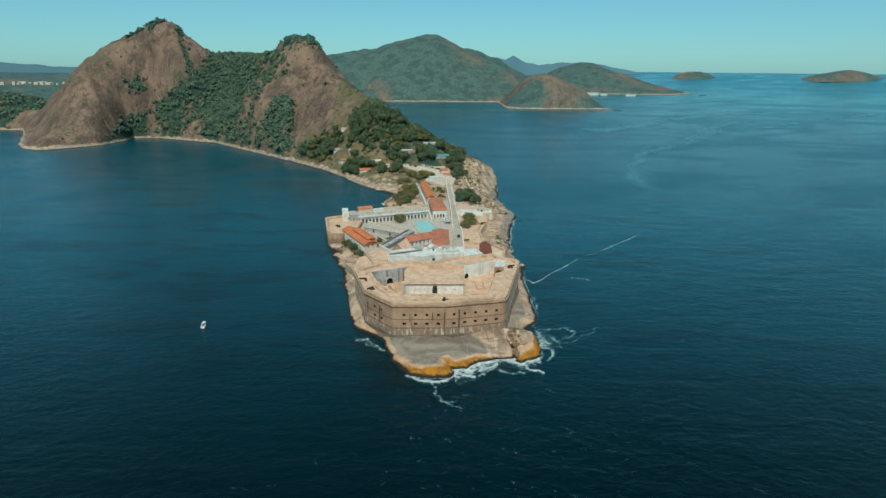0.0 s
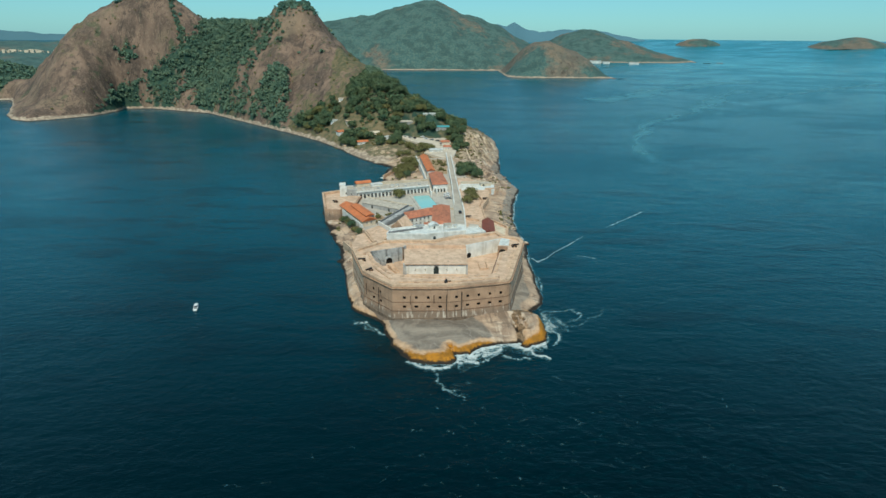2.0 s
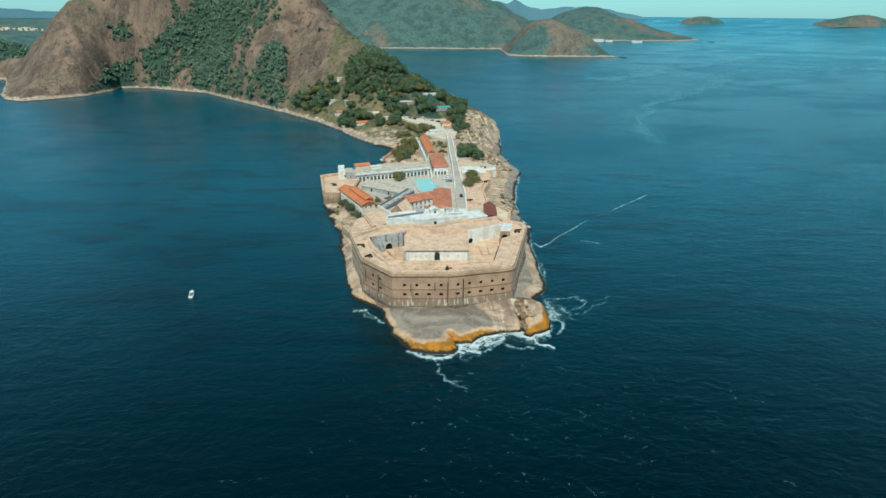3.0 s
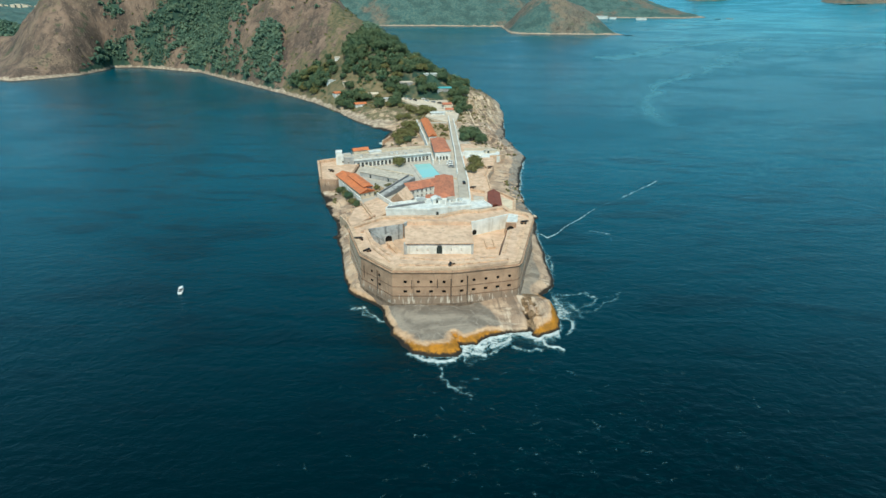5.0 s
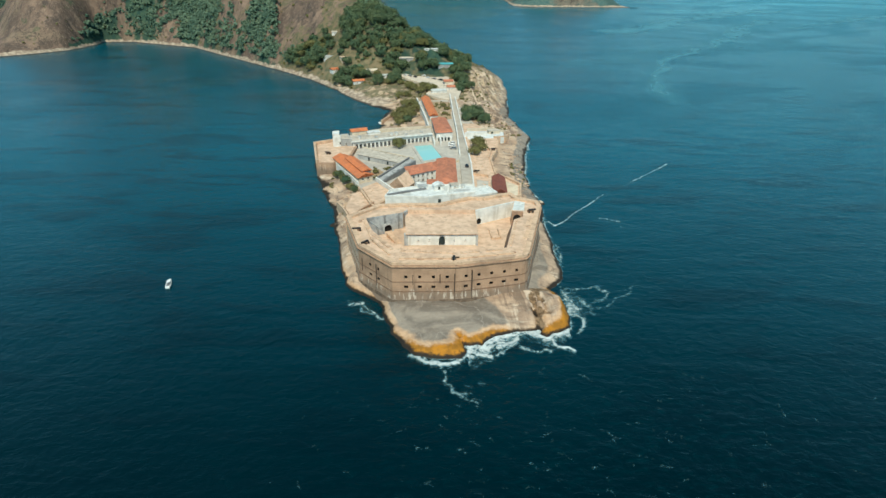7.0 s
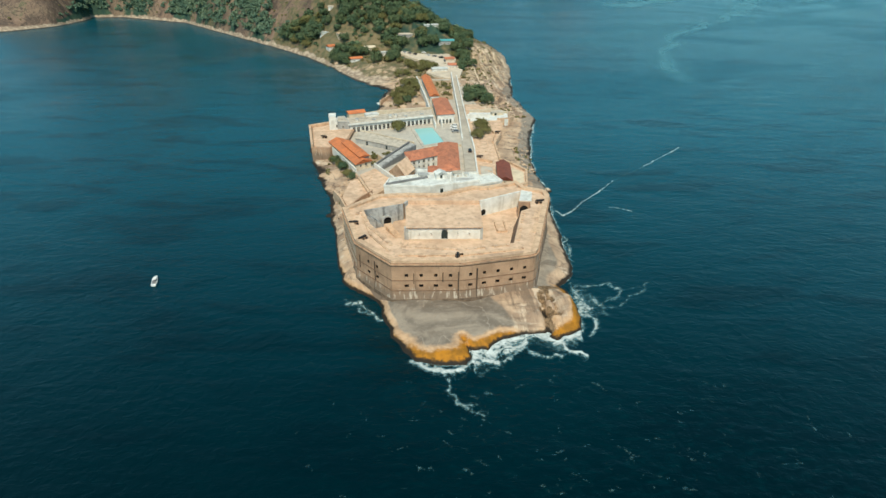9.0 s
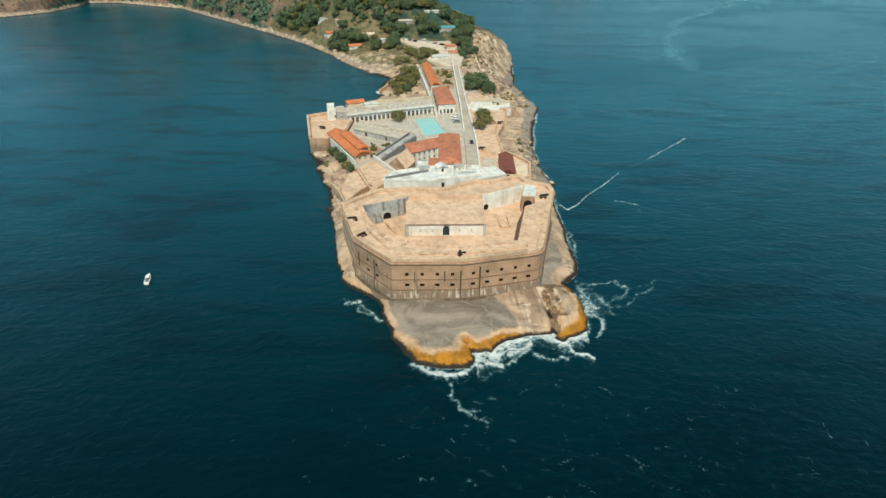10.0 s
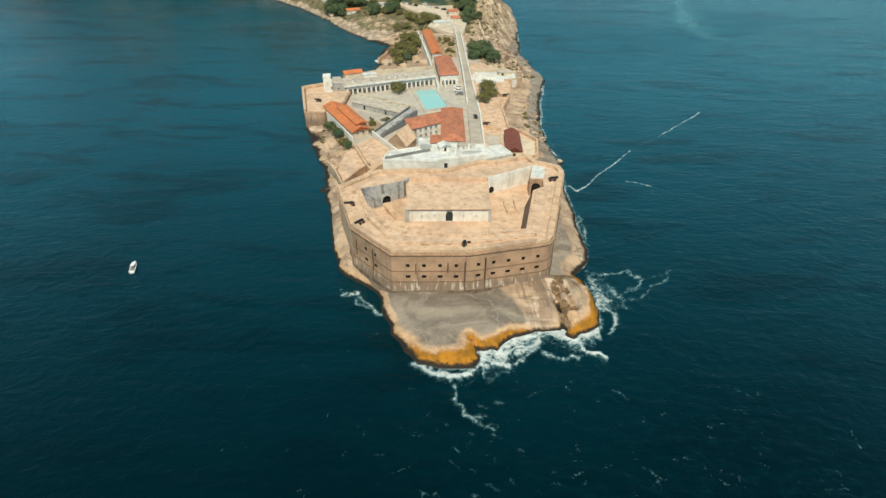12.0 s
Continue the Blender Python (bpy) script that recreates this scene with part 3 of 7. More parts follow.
def build_ground():
    xs = spaced([(-1560, -700, 12), (-700, -82, 4.2), (-82, -48, 1.5), (-48, 51, 0.75), (51, 84, 1.5), (84, 116, 4)])
    ys = spaced([(170, 262, 0.75), (262, 480, 1.5), (480, 660, 2.4), (660, 1200, 4.5), (1200, 1440, 12)])
    ax, ay = np.meshgrid(xs, ys)
    height, d = ground_height(ax, ay)
    gx, gy, scale = hill_plan(ax, ay)
    h = np.where(ay > 500, HUB[2] + (height - HUB[2]) / scale, height)
    patch = fbm(gx, gy, 90, 5, 5.5)
    # Woods: the saddle between the two rock domes, the crest of the point, the dome tops, the foot of the second dome and the low hill.
    side = gx / gy
    lift = np.clip(h / 140, 0, 1)
    saddle = np.clip((side + 0.60 - 0.225 * lift + patch * 0.03) / 0.03, 0, 1) * np.clip((-0.345 + 0.07 * lift - side + patch * 0.05) / 0.04, 0, 1)
    foot = np.clip((side + 0.325 + patch * 0.06) / 0.03, 0, 1) * np.clip((-0.262 - side) / 0.02, 0, 1) * np.clip((48 - h) / 12, 0, 1)
    point = np.clip((gx + 120 + 1.5 * (60 - h)) / 18, 0, 1) * np.clip((840 - gy) / 30, 0, 1) * np.clip((h - 5) / 4, 0, 1) * (gy > 575)
    point *= np.clip((30 - gx + 0.1 * (gy - 600)) / 10, 0, 1)
    tops = np.clip((h - 170 + patch * 26) / 16, 0, 1) * (side < -0.3) + np.clip((h - 136 + patch * 26) / 18, 0, 1) * (side > -0.26)
    gully = np.exp(-((side + 0.424 + 0.012 * np.clip((h - 120) / 60, 0, 1)) / 0.005) ** 2) * np.clip((h - 80) / 10, 0, 1) * (gy < 1060)
    dell = np.exp(-((side + 0.505) / 0.022) ** 2 - ((h - 86) / 15) ** 2)
    saddle = np.maximum(saddle * np.where((side > -0.42) & (h < 95), 0.5, 1.0), np.maximum(gully, dell))
    cove = np.clip((np.interp(side, [-0.58, -0.55, -0.5, -0.45, -0.42], [14, 36, 56, 92, 120]) - h) / 8, 0, 1) * np.clip((side + 0.585) / 0.01, 0, 1) * np.clip((-0.39 - side + patch * 0.03) / 0.03, 0, 1)
    saddle = np.maximum(saddle * (1 - 0.42 * np.clip((side + 0.46) / 0.03, 0, 1) * np.clip((78 - h) / 15, 0, 1)), cove * np.clip((-0.44 - side + patch * 0.05) / 0.03, 0.45, 1))
    wood = np.clip(np.maximum.reduce([saddle, foot, point * 0.95, tops, 1.0 * (gx < -790)]), 0, 1) * 0.85
    wood = np.where(wood < 0.06, 0, wood - 0.1 + patch * np.where(gx < -200, 0.85, 0.62)) * (gy > 570)
    wood = np.maximum(wood, 0.75 * gully * (h < 182))
    flank = np.clip((side + 0.40) / 0.02, 0, 1) * np.clip((-0.245 - side) / 0.02, 0, 1) * (gy > 700)
    wood = np.maximum(wood, flank * (0.34 + 0.75 * fbm(gx, gy, 55, 5, 9.1)))
    cover = wood * np.where((gx > -190) & (gy < 800), 0.62, 1.0)
    scrub = np.clip(np.where(gx < -180, 0.0, 0.12) + patch * 0.6, 0, 1) * (gy > 560) + 0.42 * flank + 0.5 * ((gy > 575) & (gx > -190) & (gy < 800) & (h < 48)) + 0.62 * ((gy > 506) & (gx > -140) & (gx < 20)) - 0.5 * ((gx > 24) & (gy < 640))
    wide = np.interp(ax, [-40, -22, -16, -10, -4, 2, 6, 9, 12, 18, 24, 28, 33, 38, 43, 50], [2.0, 2.4, 3.2, 4.6, 6.4, 7.8, 8.0, 5.0, 4.8, 4.2, 2.4, 2.2, 5.0, 5.0, 6.4, 3.0])
    weed = np.clip(1.12 - d / wide, 0, 1) * np.clip((250 - ay) / 20, 0, 1) * np.where((ax > 30) & (ay > 218), np.clip((222 - ay) / 4, 0, 1) * 0.5, 1.0)
    weed *= np.interp(ax, [-40, -20, -12, -6, -2, 6, 9, 20, 24, 26, 31, 33, 37, 44], [0.5, 0.55, 0.6, 0.9, 1.0, 1.0, 0.95, 0.9, 0.55, 0.35, 0.4, 0.85, 0.95, 1.0])
    weed = np.maximum(weed, 0.60 * np.exp(-(line_distance(ax, ay, NOTCH) / 1.9) ** 2))
    weed = np.maximum(weed, 0.42 * np.exp(-((ax - 33.5) / 3.5) ** 2 - ((ay - 196.5) / 3.5) ** 2))
    apron = np.clip((d - 0.55 * wide) / 2.0, 0, 1) * (ay < 214) * np.clip((23 - ax - 0.5 * (ay - 200)) / 8, 0, 1)
    apron = np.maximum(apron, 0.62 * np.clip((d - 2.5) / 4, 0, 1) * ((ax > 26) & (ay > 212) & (ay < 300)))
    apron = np.maximum(apron, 0.62 * np.clip((10 - d) / 3, 0, 1) * ((ax > 38) & (ay > 280) & (ay < 490)))
    wob = fbm(ax, ay, 5, 4, 2.4) * 0.8
    cleft = np.maximum.reduce([np.exp(-((line_distance(ax, ay, line) + wob) / (k * 1.5)) ** 2) for line, k in CLEFTS])
    ob = grid_mesh("ground", xs, ys, height, [m_rock, m_hill], {"bedded": np.clip((ax - 20) / 8, 0, 1) * np.clip((ay - 400) / 25, 0, 1) * np.clip((625 - ay) / 30, 0, 1) + 0.8 * np.clip((ax - 17) / 5, 0, 1) * (ay < 214), "cleft": cleft * 0.8, "wooded": cover, "scrub": scrub, "grey_rock": apron, "seaweed": weed, "earth": np.clip((690 - gy) / 40, 0, 1) * (gx > -150)})
    ob.data.polygons.foreach_set("material_index", [1 if ob.data.vertices[p.vertices[0]].co.y > 500 else 0 for p in ob.data.polygons])
    GRID.update(xs=xs, ys=ys, h=height, wood=wood, d=d)
    return tagged(ob, "rocky granite headland with woods and bare domes", "headland", kind="structure")


ground = build_ground()


# ---- far hills and islands ----
def far_land(name, x0, x1, y0, y1, step, shape, base, label, seed, wooded=0.66, grain=9.0, near=NEAR):
    xs, ys = np.arange(x0, x1 + step, step), np.arange(y0, y1 + step, step)
    gx, gy = np.meshgrid(xs, ys)
    h = shape(gx, gy)
    h = h + fbm(gx, gy, 240, 6, seed) * np.clip(h / 60, 0, 1) * 10 + fbm(gx, gy, 26, 4, seed + 2) * grain * 0.4 + fbm(gx, gy, 110, 4, seed + 9) * grain * 0.8
    cover = wooded + fbm(gx, gy, 170, 5, seed + 5) * 0.7
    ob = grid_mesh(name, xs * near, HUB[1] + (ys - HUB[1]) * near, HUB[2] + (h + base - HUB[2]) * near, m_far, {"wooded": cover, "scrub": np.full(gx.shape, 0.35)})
    return tagged(ob, label, "hill", kind="structure")


BROAD = [(-900, 60), (-700, 120), (-452, 164), (-353, 174), (-266, 185), (-176, 217), (-127, 231), (-47, 247), (-8, 244), (81, 203), (154, 188), (195, 169), (252, 153), (296, 120), (371, 80), (430, 30), (470, -6)]
ROUND = [(195, -6), (219, 17), (236, 40), (266, 72), (296, 90), (340, 96), (386, 84), (437, 66), (464, 49), (484, 30), (513, -6)]
CAPE = [(460, 10), (590, 87), (662, 123), (735, 138), (809, 138), (923, 113), (1039, 73), (1160, 34), (1233, 3), (1270, -6)]
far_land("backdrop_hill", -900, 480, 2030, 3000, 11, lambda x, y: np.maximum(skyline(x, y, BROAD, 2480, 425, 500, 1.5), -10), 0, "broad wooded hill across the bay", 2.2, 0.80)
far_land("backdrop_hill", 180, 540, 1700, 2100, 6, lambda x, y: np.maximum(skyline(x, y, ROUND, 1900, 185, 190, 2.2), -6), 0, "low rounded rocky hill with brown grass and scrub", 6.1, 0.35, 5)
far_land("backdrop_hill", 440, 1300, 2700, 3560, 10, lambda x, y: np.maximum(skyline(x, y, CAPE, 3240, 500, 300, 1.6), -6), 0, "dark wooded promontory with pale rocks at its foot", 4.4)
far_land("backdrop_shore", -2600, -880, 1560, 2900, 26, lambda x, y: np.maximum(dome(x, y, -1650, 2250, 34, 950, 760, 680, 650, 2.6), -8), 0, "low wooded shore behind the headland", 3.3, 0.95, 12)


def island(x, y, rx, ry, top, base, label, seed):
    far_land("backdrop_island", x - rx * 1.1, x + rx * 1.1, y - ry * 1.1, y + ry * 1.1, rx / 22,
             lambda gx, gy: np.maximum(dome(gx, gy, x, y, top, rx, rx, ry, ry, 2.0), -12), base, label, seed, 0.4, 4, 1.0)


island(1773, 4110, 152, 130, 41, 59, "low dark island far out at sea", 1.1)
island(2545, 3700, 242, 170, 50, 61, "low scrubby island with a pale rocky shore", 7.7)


# ---- the fort: ramparts round a sunken court ----
RAMPART = [(-16.2, 206.5), (6.0, 206.7), (27.6, 211.87), (29.3, 212.75), (30.35, 214.4), (41.0, 256.3), (40.2, 260.6), (36.5, 262.8), (32.5, 264.6), (29.8, 270.3), (18.2, 264.8), (11.4, 264.7), (-1.0, 257.5), (-14.3, 257.6),
           (-24.8, 256.4), (-29.7, 251.6), (-36.8, 244.5), (-31.0, 226.1), (-29.0, 219.9)]
SUNK = [(-15.7, 217.9), (5.9, 215.9), (23.2, 219.5), (28.6, 243.6), (32.4, 246.0), (33.0, 251.5), (28.6, 252.0), (30.6, 262.0), (13.6, 252.6), (-13.8, 252.6), (-15.0, 250.0), (-29.2, 244.3), (-25.4, 233.0)]
TOP, COURT = 26.5, 20.0


def pierced_wall(bm, a, b, z0, z1, holes, deep=1.3, dark=1, shaded_sides=False):
    """One wall face from a to b with rectangular openings (u0, u1, v0, v1) that go into it; their ends, and on request
    their sides, take material `dark` as painted shade.
    """
    a, b = Vector(a), Vector(b)
    along = (b - a).normalized()
    inward = Vector((-along.y, along.x))
    length = (b - a).length
    us = sorted({0.0, length, *(h[0] for h in holes), *(h[1] for h in holes)})
    vs = sorted({z0, z1, *(h[2] for h in holes), *(h[3] for h in holes)})

    def at(u, v, w=0.0):
        p = a + along * u + inward * w
        return bm.verts.new((p.x, p.y, v))

    for u0, u1 in zip(us, us[1:]):
        for v0, v1 in zip(vs, vs[1:]):
            um, vm = (u0 + u1) / 2, (v0 + v1) / 2
            if not any(h[0] < um < h[1] and h[2] < vm < h[3] for h in holes):
                bm.faces.new((at(u0, v0), at(u1, v0), at(u1, v1), at(u0, v1)))
    for u0, u1, v0, v1 in holes:
        rim = ((u0, v0), (u1, v0), (u1, v1), (u0, v1))
        for (p, q), (r, s) in zip(rim, rim[1:] + rim[:1]):
            bm.faces.new((at(p, q), at(r, s), at(r, s, deep), at(p, q, deep))).material_index = dark if shaded_sides else 0
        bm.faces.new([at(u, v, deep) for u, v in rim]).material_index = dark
    return bm


LAST = len(RAMPART) - 1
FRONT_FACES = (LAST, 0, 1, 2, 3)


def build_rampart():
    bm = prism(bmesh.new(), RAMPART, 8.0, TOP, [SUNK], skip=FRONT_FACES)
    body = thing("wall_rampart", bm, [m_terrace, m_dark], "massive brown stone rampart with two rows of gun ports", "fort wall", kind="structure")
    rows = ((17.7, 18.6), (21.5, 22.5))
    spots_of = {0: (4.6, 9.2, 13.8, 18.4), 1: (2.6, 7.1, 11.6, 16.1, 20.6), LAST: (0.36, 0.60)}
    for i in FRONT_FACES:
        a, b = RAMPART[i], RAMPART[(i + 1) % len(RAMPART)]
        spots = spots_of.get(i, ())
        if i == LAST:
            spots = tuple(math.dist(a, b) * k for k in spots)
        holes = [(u - w, u + w, z0, z1) for u in spots for (z0, z1), w in zip(rows, (0.68, 0.5))]
        # The ports' sides are coloured near-black too, as deep shade.
        bm = pierced_wall(bmesh.new(), a, b, 8.0, TOP, holes, shaded_sides=True)
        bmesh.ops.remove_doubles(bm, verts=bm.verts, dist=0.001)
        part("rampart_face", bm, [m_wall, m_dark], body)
    return body


rampart = build_rampart()


def flared_plinth(parent, out=1.5, z0=9.0, z1=16.2):
    """The foot of the front, which leans out towards the rock in a slack curve."""
    n = len(RAMPART)
    run = [LAST - 1, LAST, 0, 1, 2, 3, 4, 5]
    rings = []
    for k in range(7):
        w = k / 6
        ring = inset(RAMPART, -(0.02 + out * w ** 1.5))
        rings.append([(*ring[i % n], z1 + (z0 - z1) * w) for i in run])
    bm = bmesh.new()
    grid = [[bm.verts.new(q) for q in ring] for ring in rings]
    for hi, lo in zip(grid, grid[1:]):
        for i in range(len(run) - 1):
            bm.faces.new((lo[i], lo[i + 1], hi[i + 1], hi[i]))
    part("plinth", bm, m_wall, parent, "grimy leaning plinth with lime streaks")
    # A dark strip paints the shade in the crevice along the rock.
    foot = [inset(RAMPART, -(0.02 + out * ((z1 - z) / (z1 - z0)) ** 1.5 + 0.12)) for z in (13.1, 12.2)]
    bm = bmesh.new()
    hi, mid, lo = ([bm.verts.new((*ring[i % n], z + 0.25 * math.sin(i * 2.1))) for i in run] for ring, z in ((inset(foot[0], 0.2), 13.25), (foot[0], 13.05), (foot[1], 12.0)))
    for up, down in ((hi, mid), (mid, lo)):
        for i in range(len(run) - 1):
            bm.faces.new((down[i], down[i + 1], up[i + 1], up[i]))
    part("foot_strip", bm, m_foot, parent, "strip at the worn wall foot, painted dark as crevice shade")


flared_plinth(rampart)


def band(name, poly, out, wide, z0, z1, material, parent, label=""):
    """A course of stone that runs all round an outline."""
    return part(name, prism(bmesh.new(), inset(poly, -out), z0, z1, [inset(poly, wide)]), material, parent, label)


band("parapet", RAMPART, 0.0, 1.9, TOP + 0.004, 27.4, m_parapet, rampart)
band("cornice", RAMPART, 0.45, -0.004, 25.7, 26.1, m_cornice, rampart)
# The dark tone of this course stands for the cornice's shadow.
band("string_course", RAMPART, 0.2, -0.004, 25.3, 25.7, m_course, rampart)
band("string_course", RAMPART, 0.1, -0.004, 19.9, 20.2, m_course, rampart)
band("string_course", RAMPART, 0.18, -0.004, 16.2, 16.45, m_course, rampart)
thing("floor_court", prism(bmesh.new(), inset(SUNK, -0.5), 18.0, COURT), m_terrace, "sandy floor of the sunken court", "court floor", kind="structure")


# ---- buildings ----
m_tile = weathered("faded_red_roof_tiles", (0.53, 0.205, 0.115), (0.39, 0.145, 0.085), (0.22, 0.10, 0.07), 1.2, False, amount=0.8)
m_tile_orange = weathered("bright_orange_roof_tiles", (0.62, 0.20, 0.075), (0.50, 0.16, 0.065), (0.30, 0.12, 0.065), 1.2, False, amount=0.65)
m_tile_maroon = weathered("dark_maroon_roof", (0.24, 0.075, 0.05), (0.18, 0.06, 0.045), (0.10, 0.045, 0.04), 2.0, False, amount=0.5)
m_flat_roof = weathered("grey_tan_flat_roof", (0.58, 0.51, 0.42), (0.42, 0.36, 0.29), (0.23, 0.20, 0.165), 2.0, False, amount=0.75)
m_cream = weathered("cream_plaster", (0.68, 0.58, 0.44), (0.56, 0.47, 0.35), (0.36, 0.30, 0.23), 2.5)
m_road = weathered("worn_grey_road", (0.47, 0.42, 0.35), (0.39, 0.35, 0.30), (0.28, 0.25, 0.22), 3.0, False)
m_slate = weathered("dark_grey_sloped_slab", (0.22, 0.22, 0.22), (0.16, 0.16, 0.165), (0.10, 0.10, 0.10), 2.0, False)
m_dusty = weathered("dusty_pale_paving", (0.62, 0.53, 0.42), (0.52, 0.44, 0.35), (0.36, 0.30, 0.24), 4.0, False)
m_teal = weathered("faded_teal_roof_sheet", (0.10, 0.36, 0.38), (0.08, 0.29, 0.32), (0.06, 0.18, 0.20), 2.0, False)
m_glass = Nodes("dark_window_glass").done((0.02, 0.025, 0.03), 0.12, spec=0.5)
m_door = weathered("dark_green_door_boards", (0.035, 0.05, 0.05), (0.025, 0.035, 0.035), (0.015, 0.02, 0.02), 1.0)
m_stain = weathered("black_water_stain", (0.115, 0.08, 0.058), (0.075, 0.054, 0.04), (0.035, 0.027, 0.022), 0.8)
m_scrub_ground = weathered("dry_earth", (0.42, 0.30, 0.19), (0.33, 0.23, 0.14), (0.20, 0.17, 0.08), 3.0, False, amount=0.8)


def rect(a, b, depth):
    """Outline of a building with its front from a to b (left to right as seen from the front) and that depth."""
    a, b = Vector(a), Vector(b)
    e = (b - a).normalized()
    n = Vector((-e.y, e.x)) * depth
    return [tuple(a), tuple(b), tuple(b + n), tuple(a + n)]


def pitched(bm, poly, z0, rise, over=0.5, hip=0.0, along=None, thick=0.22):
    """A roof over a four-sided outline: gabled, or hipped at its ends by `hip` of its length."""
    p = [Vector(q) for q in inset(poly, -over)]
    if along is None:
        along = (p[1] - p[0]).length > (p[2] - p[1]).length
    if not along:
        p = p[1:] + p[:1]
    mid0, mid1 = (p[0] + p[3]) / 2, (p[1] + p[2]) / 2
    r0, r1 = mid0.lerp(mid1, hip), mid1.lerp(mid0, hip)
    for dz in (thick, 0.0):
        e = [bm.verts.new((v.x, v.y, z0 + dz)) for v in p]
        a, b = bm.verts.new((r0.x, r0.y, z0 + rise + dz)), bm.verts.new((r1.x, r1.y, z0 + rise + dz))
        bm.faces.new((e[0], e[1], b, a))
        bm.faces.new((e[2], e[3], a, b))
        bm.faces.new((e[1], e[2], b))
        bm.faces.new((e[3], e[0], a))
        if dz:
            top = e
        else:
            for i in range(4):
                j = (i + 1) % 4
                bm.faces.new((e[i], e[j], top[j], top[i]))
    bmesh.ops.recalc_face_normals(bm, faces=bm.faces)
    return bm


def fill(parent, name, a, b, hole, depth, material, label=""):
    """A door leaf or pane that closes an opening of the wall from a to b."""
    a, b = Vector(a), Vector(b)
    e = (b - a).normalized()
    n = Vector((-e.y, e.x))
    if name == "window":
        bm = bmesh.new()
        u0, u1, v0, v1 = hole[0] + 0.015, hole[1] - 0.015, hole[2] + 0.015, hole[3] - 0.015
        mid = (u0 + u1) / 2
        for s0, s1, w0, w1 in ((u0, u0 + 0.11, v0, v1), (u1 - 0.11, u1, v0, v1), (u0 + 0.11, u1 - 0.11, v0, v0 + 0.11), (u0 + 0.11, u1 - 0.11, v1 - 0.11, v1), (mid - 0.04, mid + 0.04, v0 + 0.11, v1 - 0.11)):
            c = [a + e * s0 + n * 0.10, a + e * s1 + n * 0.10, a + e * s1 + n * 0.19, a + e * s0 + n * 0.19]
            prism(bm, [tuple(x) for x in c], w0, w1)
        parent = part("window", bm, m_white, parent, label)
        name = "pane"
        c = [a + e * (u0 - 0.12) - n * 0.12, a + e * (u1 + 0.12) - n * 0.12, a + e * (u1 + 0.12) - n * 0.004, a + e * (u0 - 0.12) - n * 0.004]
        part("sill", prism(bmesh.new(), [tuple(x) for x in c], hole[2] - 0.12, hole[2] - 0.004), m_cornice, parent)
    p, q = a + e * (hole[0] + 0.02) + n * depth, a + e * (hole[1] - 0.02) + n * depth
    bm = prism(bmesh.new(), [tuple(p), tuple(q), tuple(q + n * 0.06), tuple(p + n * 0.06)], hole[2] + 0.02, hole[3] - 0.02)
    return part(name, bm, material, parent, label)


def building(name, poly, z0, z1, walls, roof, label, openings=(), rise=2.0, hip=0.0, over=0.5, group="", parapet=0.0, category="building", along=None, base=1.5):
    """A house on an outline. openings: (side, kind, centre along the side, width, sill, head), heights above the floor."""
    top = tagged(new(name), label, category, group)
    bm = bmesh.new()
    cuts = {}
    for side, kind, u, w, v0, v1 in openings:
        cuts.setdefault(side, []).append(((u - w / 2, u + w / 2, z0 + v0 + 0.01, z0 + v1), kind))
    for i, a in enumerate(poly):
        b = poly[(i + 1) % len(poly)]
        pierced_wall(bm, a, b, z0 - base, z1, [c[0] for c in cuts.get(i, ())], 0.3)
    bmesh.ops.remove_doubles(bm, verts=bm.verts, dist=0.001)
    part("wall", bm, [walls, m_dark], top)
    for i, list_of in cuts.items():
        for hole, kind in list_of:
            fill(top, kind, poly[i], poly[(i + 1) % len(poly)], hole, 0.2, m_glass if kind == "window" else m_door)
    if rise:
        part("roof", pitched(bmesh.new(), poly, z1, rise, over, hip, along), roof, top)
        if hip == 0.0:
            p = [Vector(q) for q in poly]
            long_way = (p[1] - p[0]).length > (p[2] - p[1]).length if along is None else along
            if not long_way:
                p = p[1:] + p[:1]
            for u, v in ((p[1], p[2]), (p[3], p[0])):
                bm = bmesh.new()
                m = (u + v) / 2
                bm.faces.new([bm.verts.new(c) for c in ((u.x, u.y, z1), (v.x, v.y, z1), (m.x, m.y, z1 + rise))])
                part("gable", bm, walls, top)
    else:
        part("roof", prism(bmesh.new(), inset(poly, -over), z1, z1 + 0.25), roof, top)
        if parapet:
            part("parapet", prism(bmesh.new(), inset(poly, -over - 0.004), z1 + 0.004, z1 + parapet, [inset(poly, 0.35)]), walls, top)
    return top


def row_of(side, kind, length, count, width, v0, v1, margin=1.2):
    step = (length - 2 * margin) / max(1, count)
    return [(side, kind, margin + step * (i + 0.5), width, v0, v1) for i in range(count)]


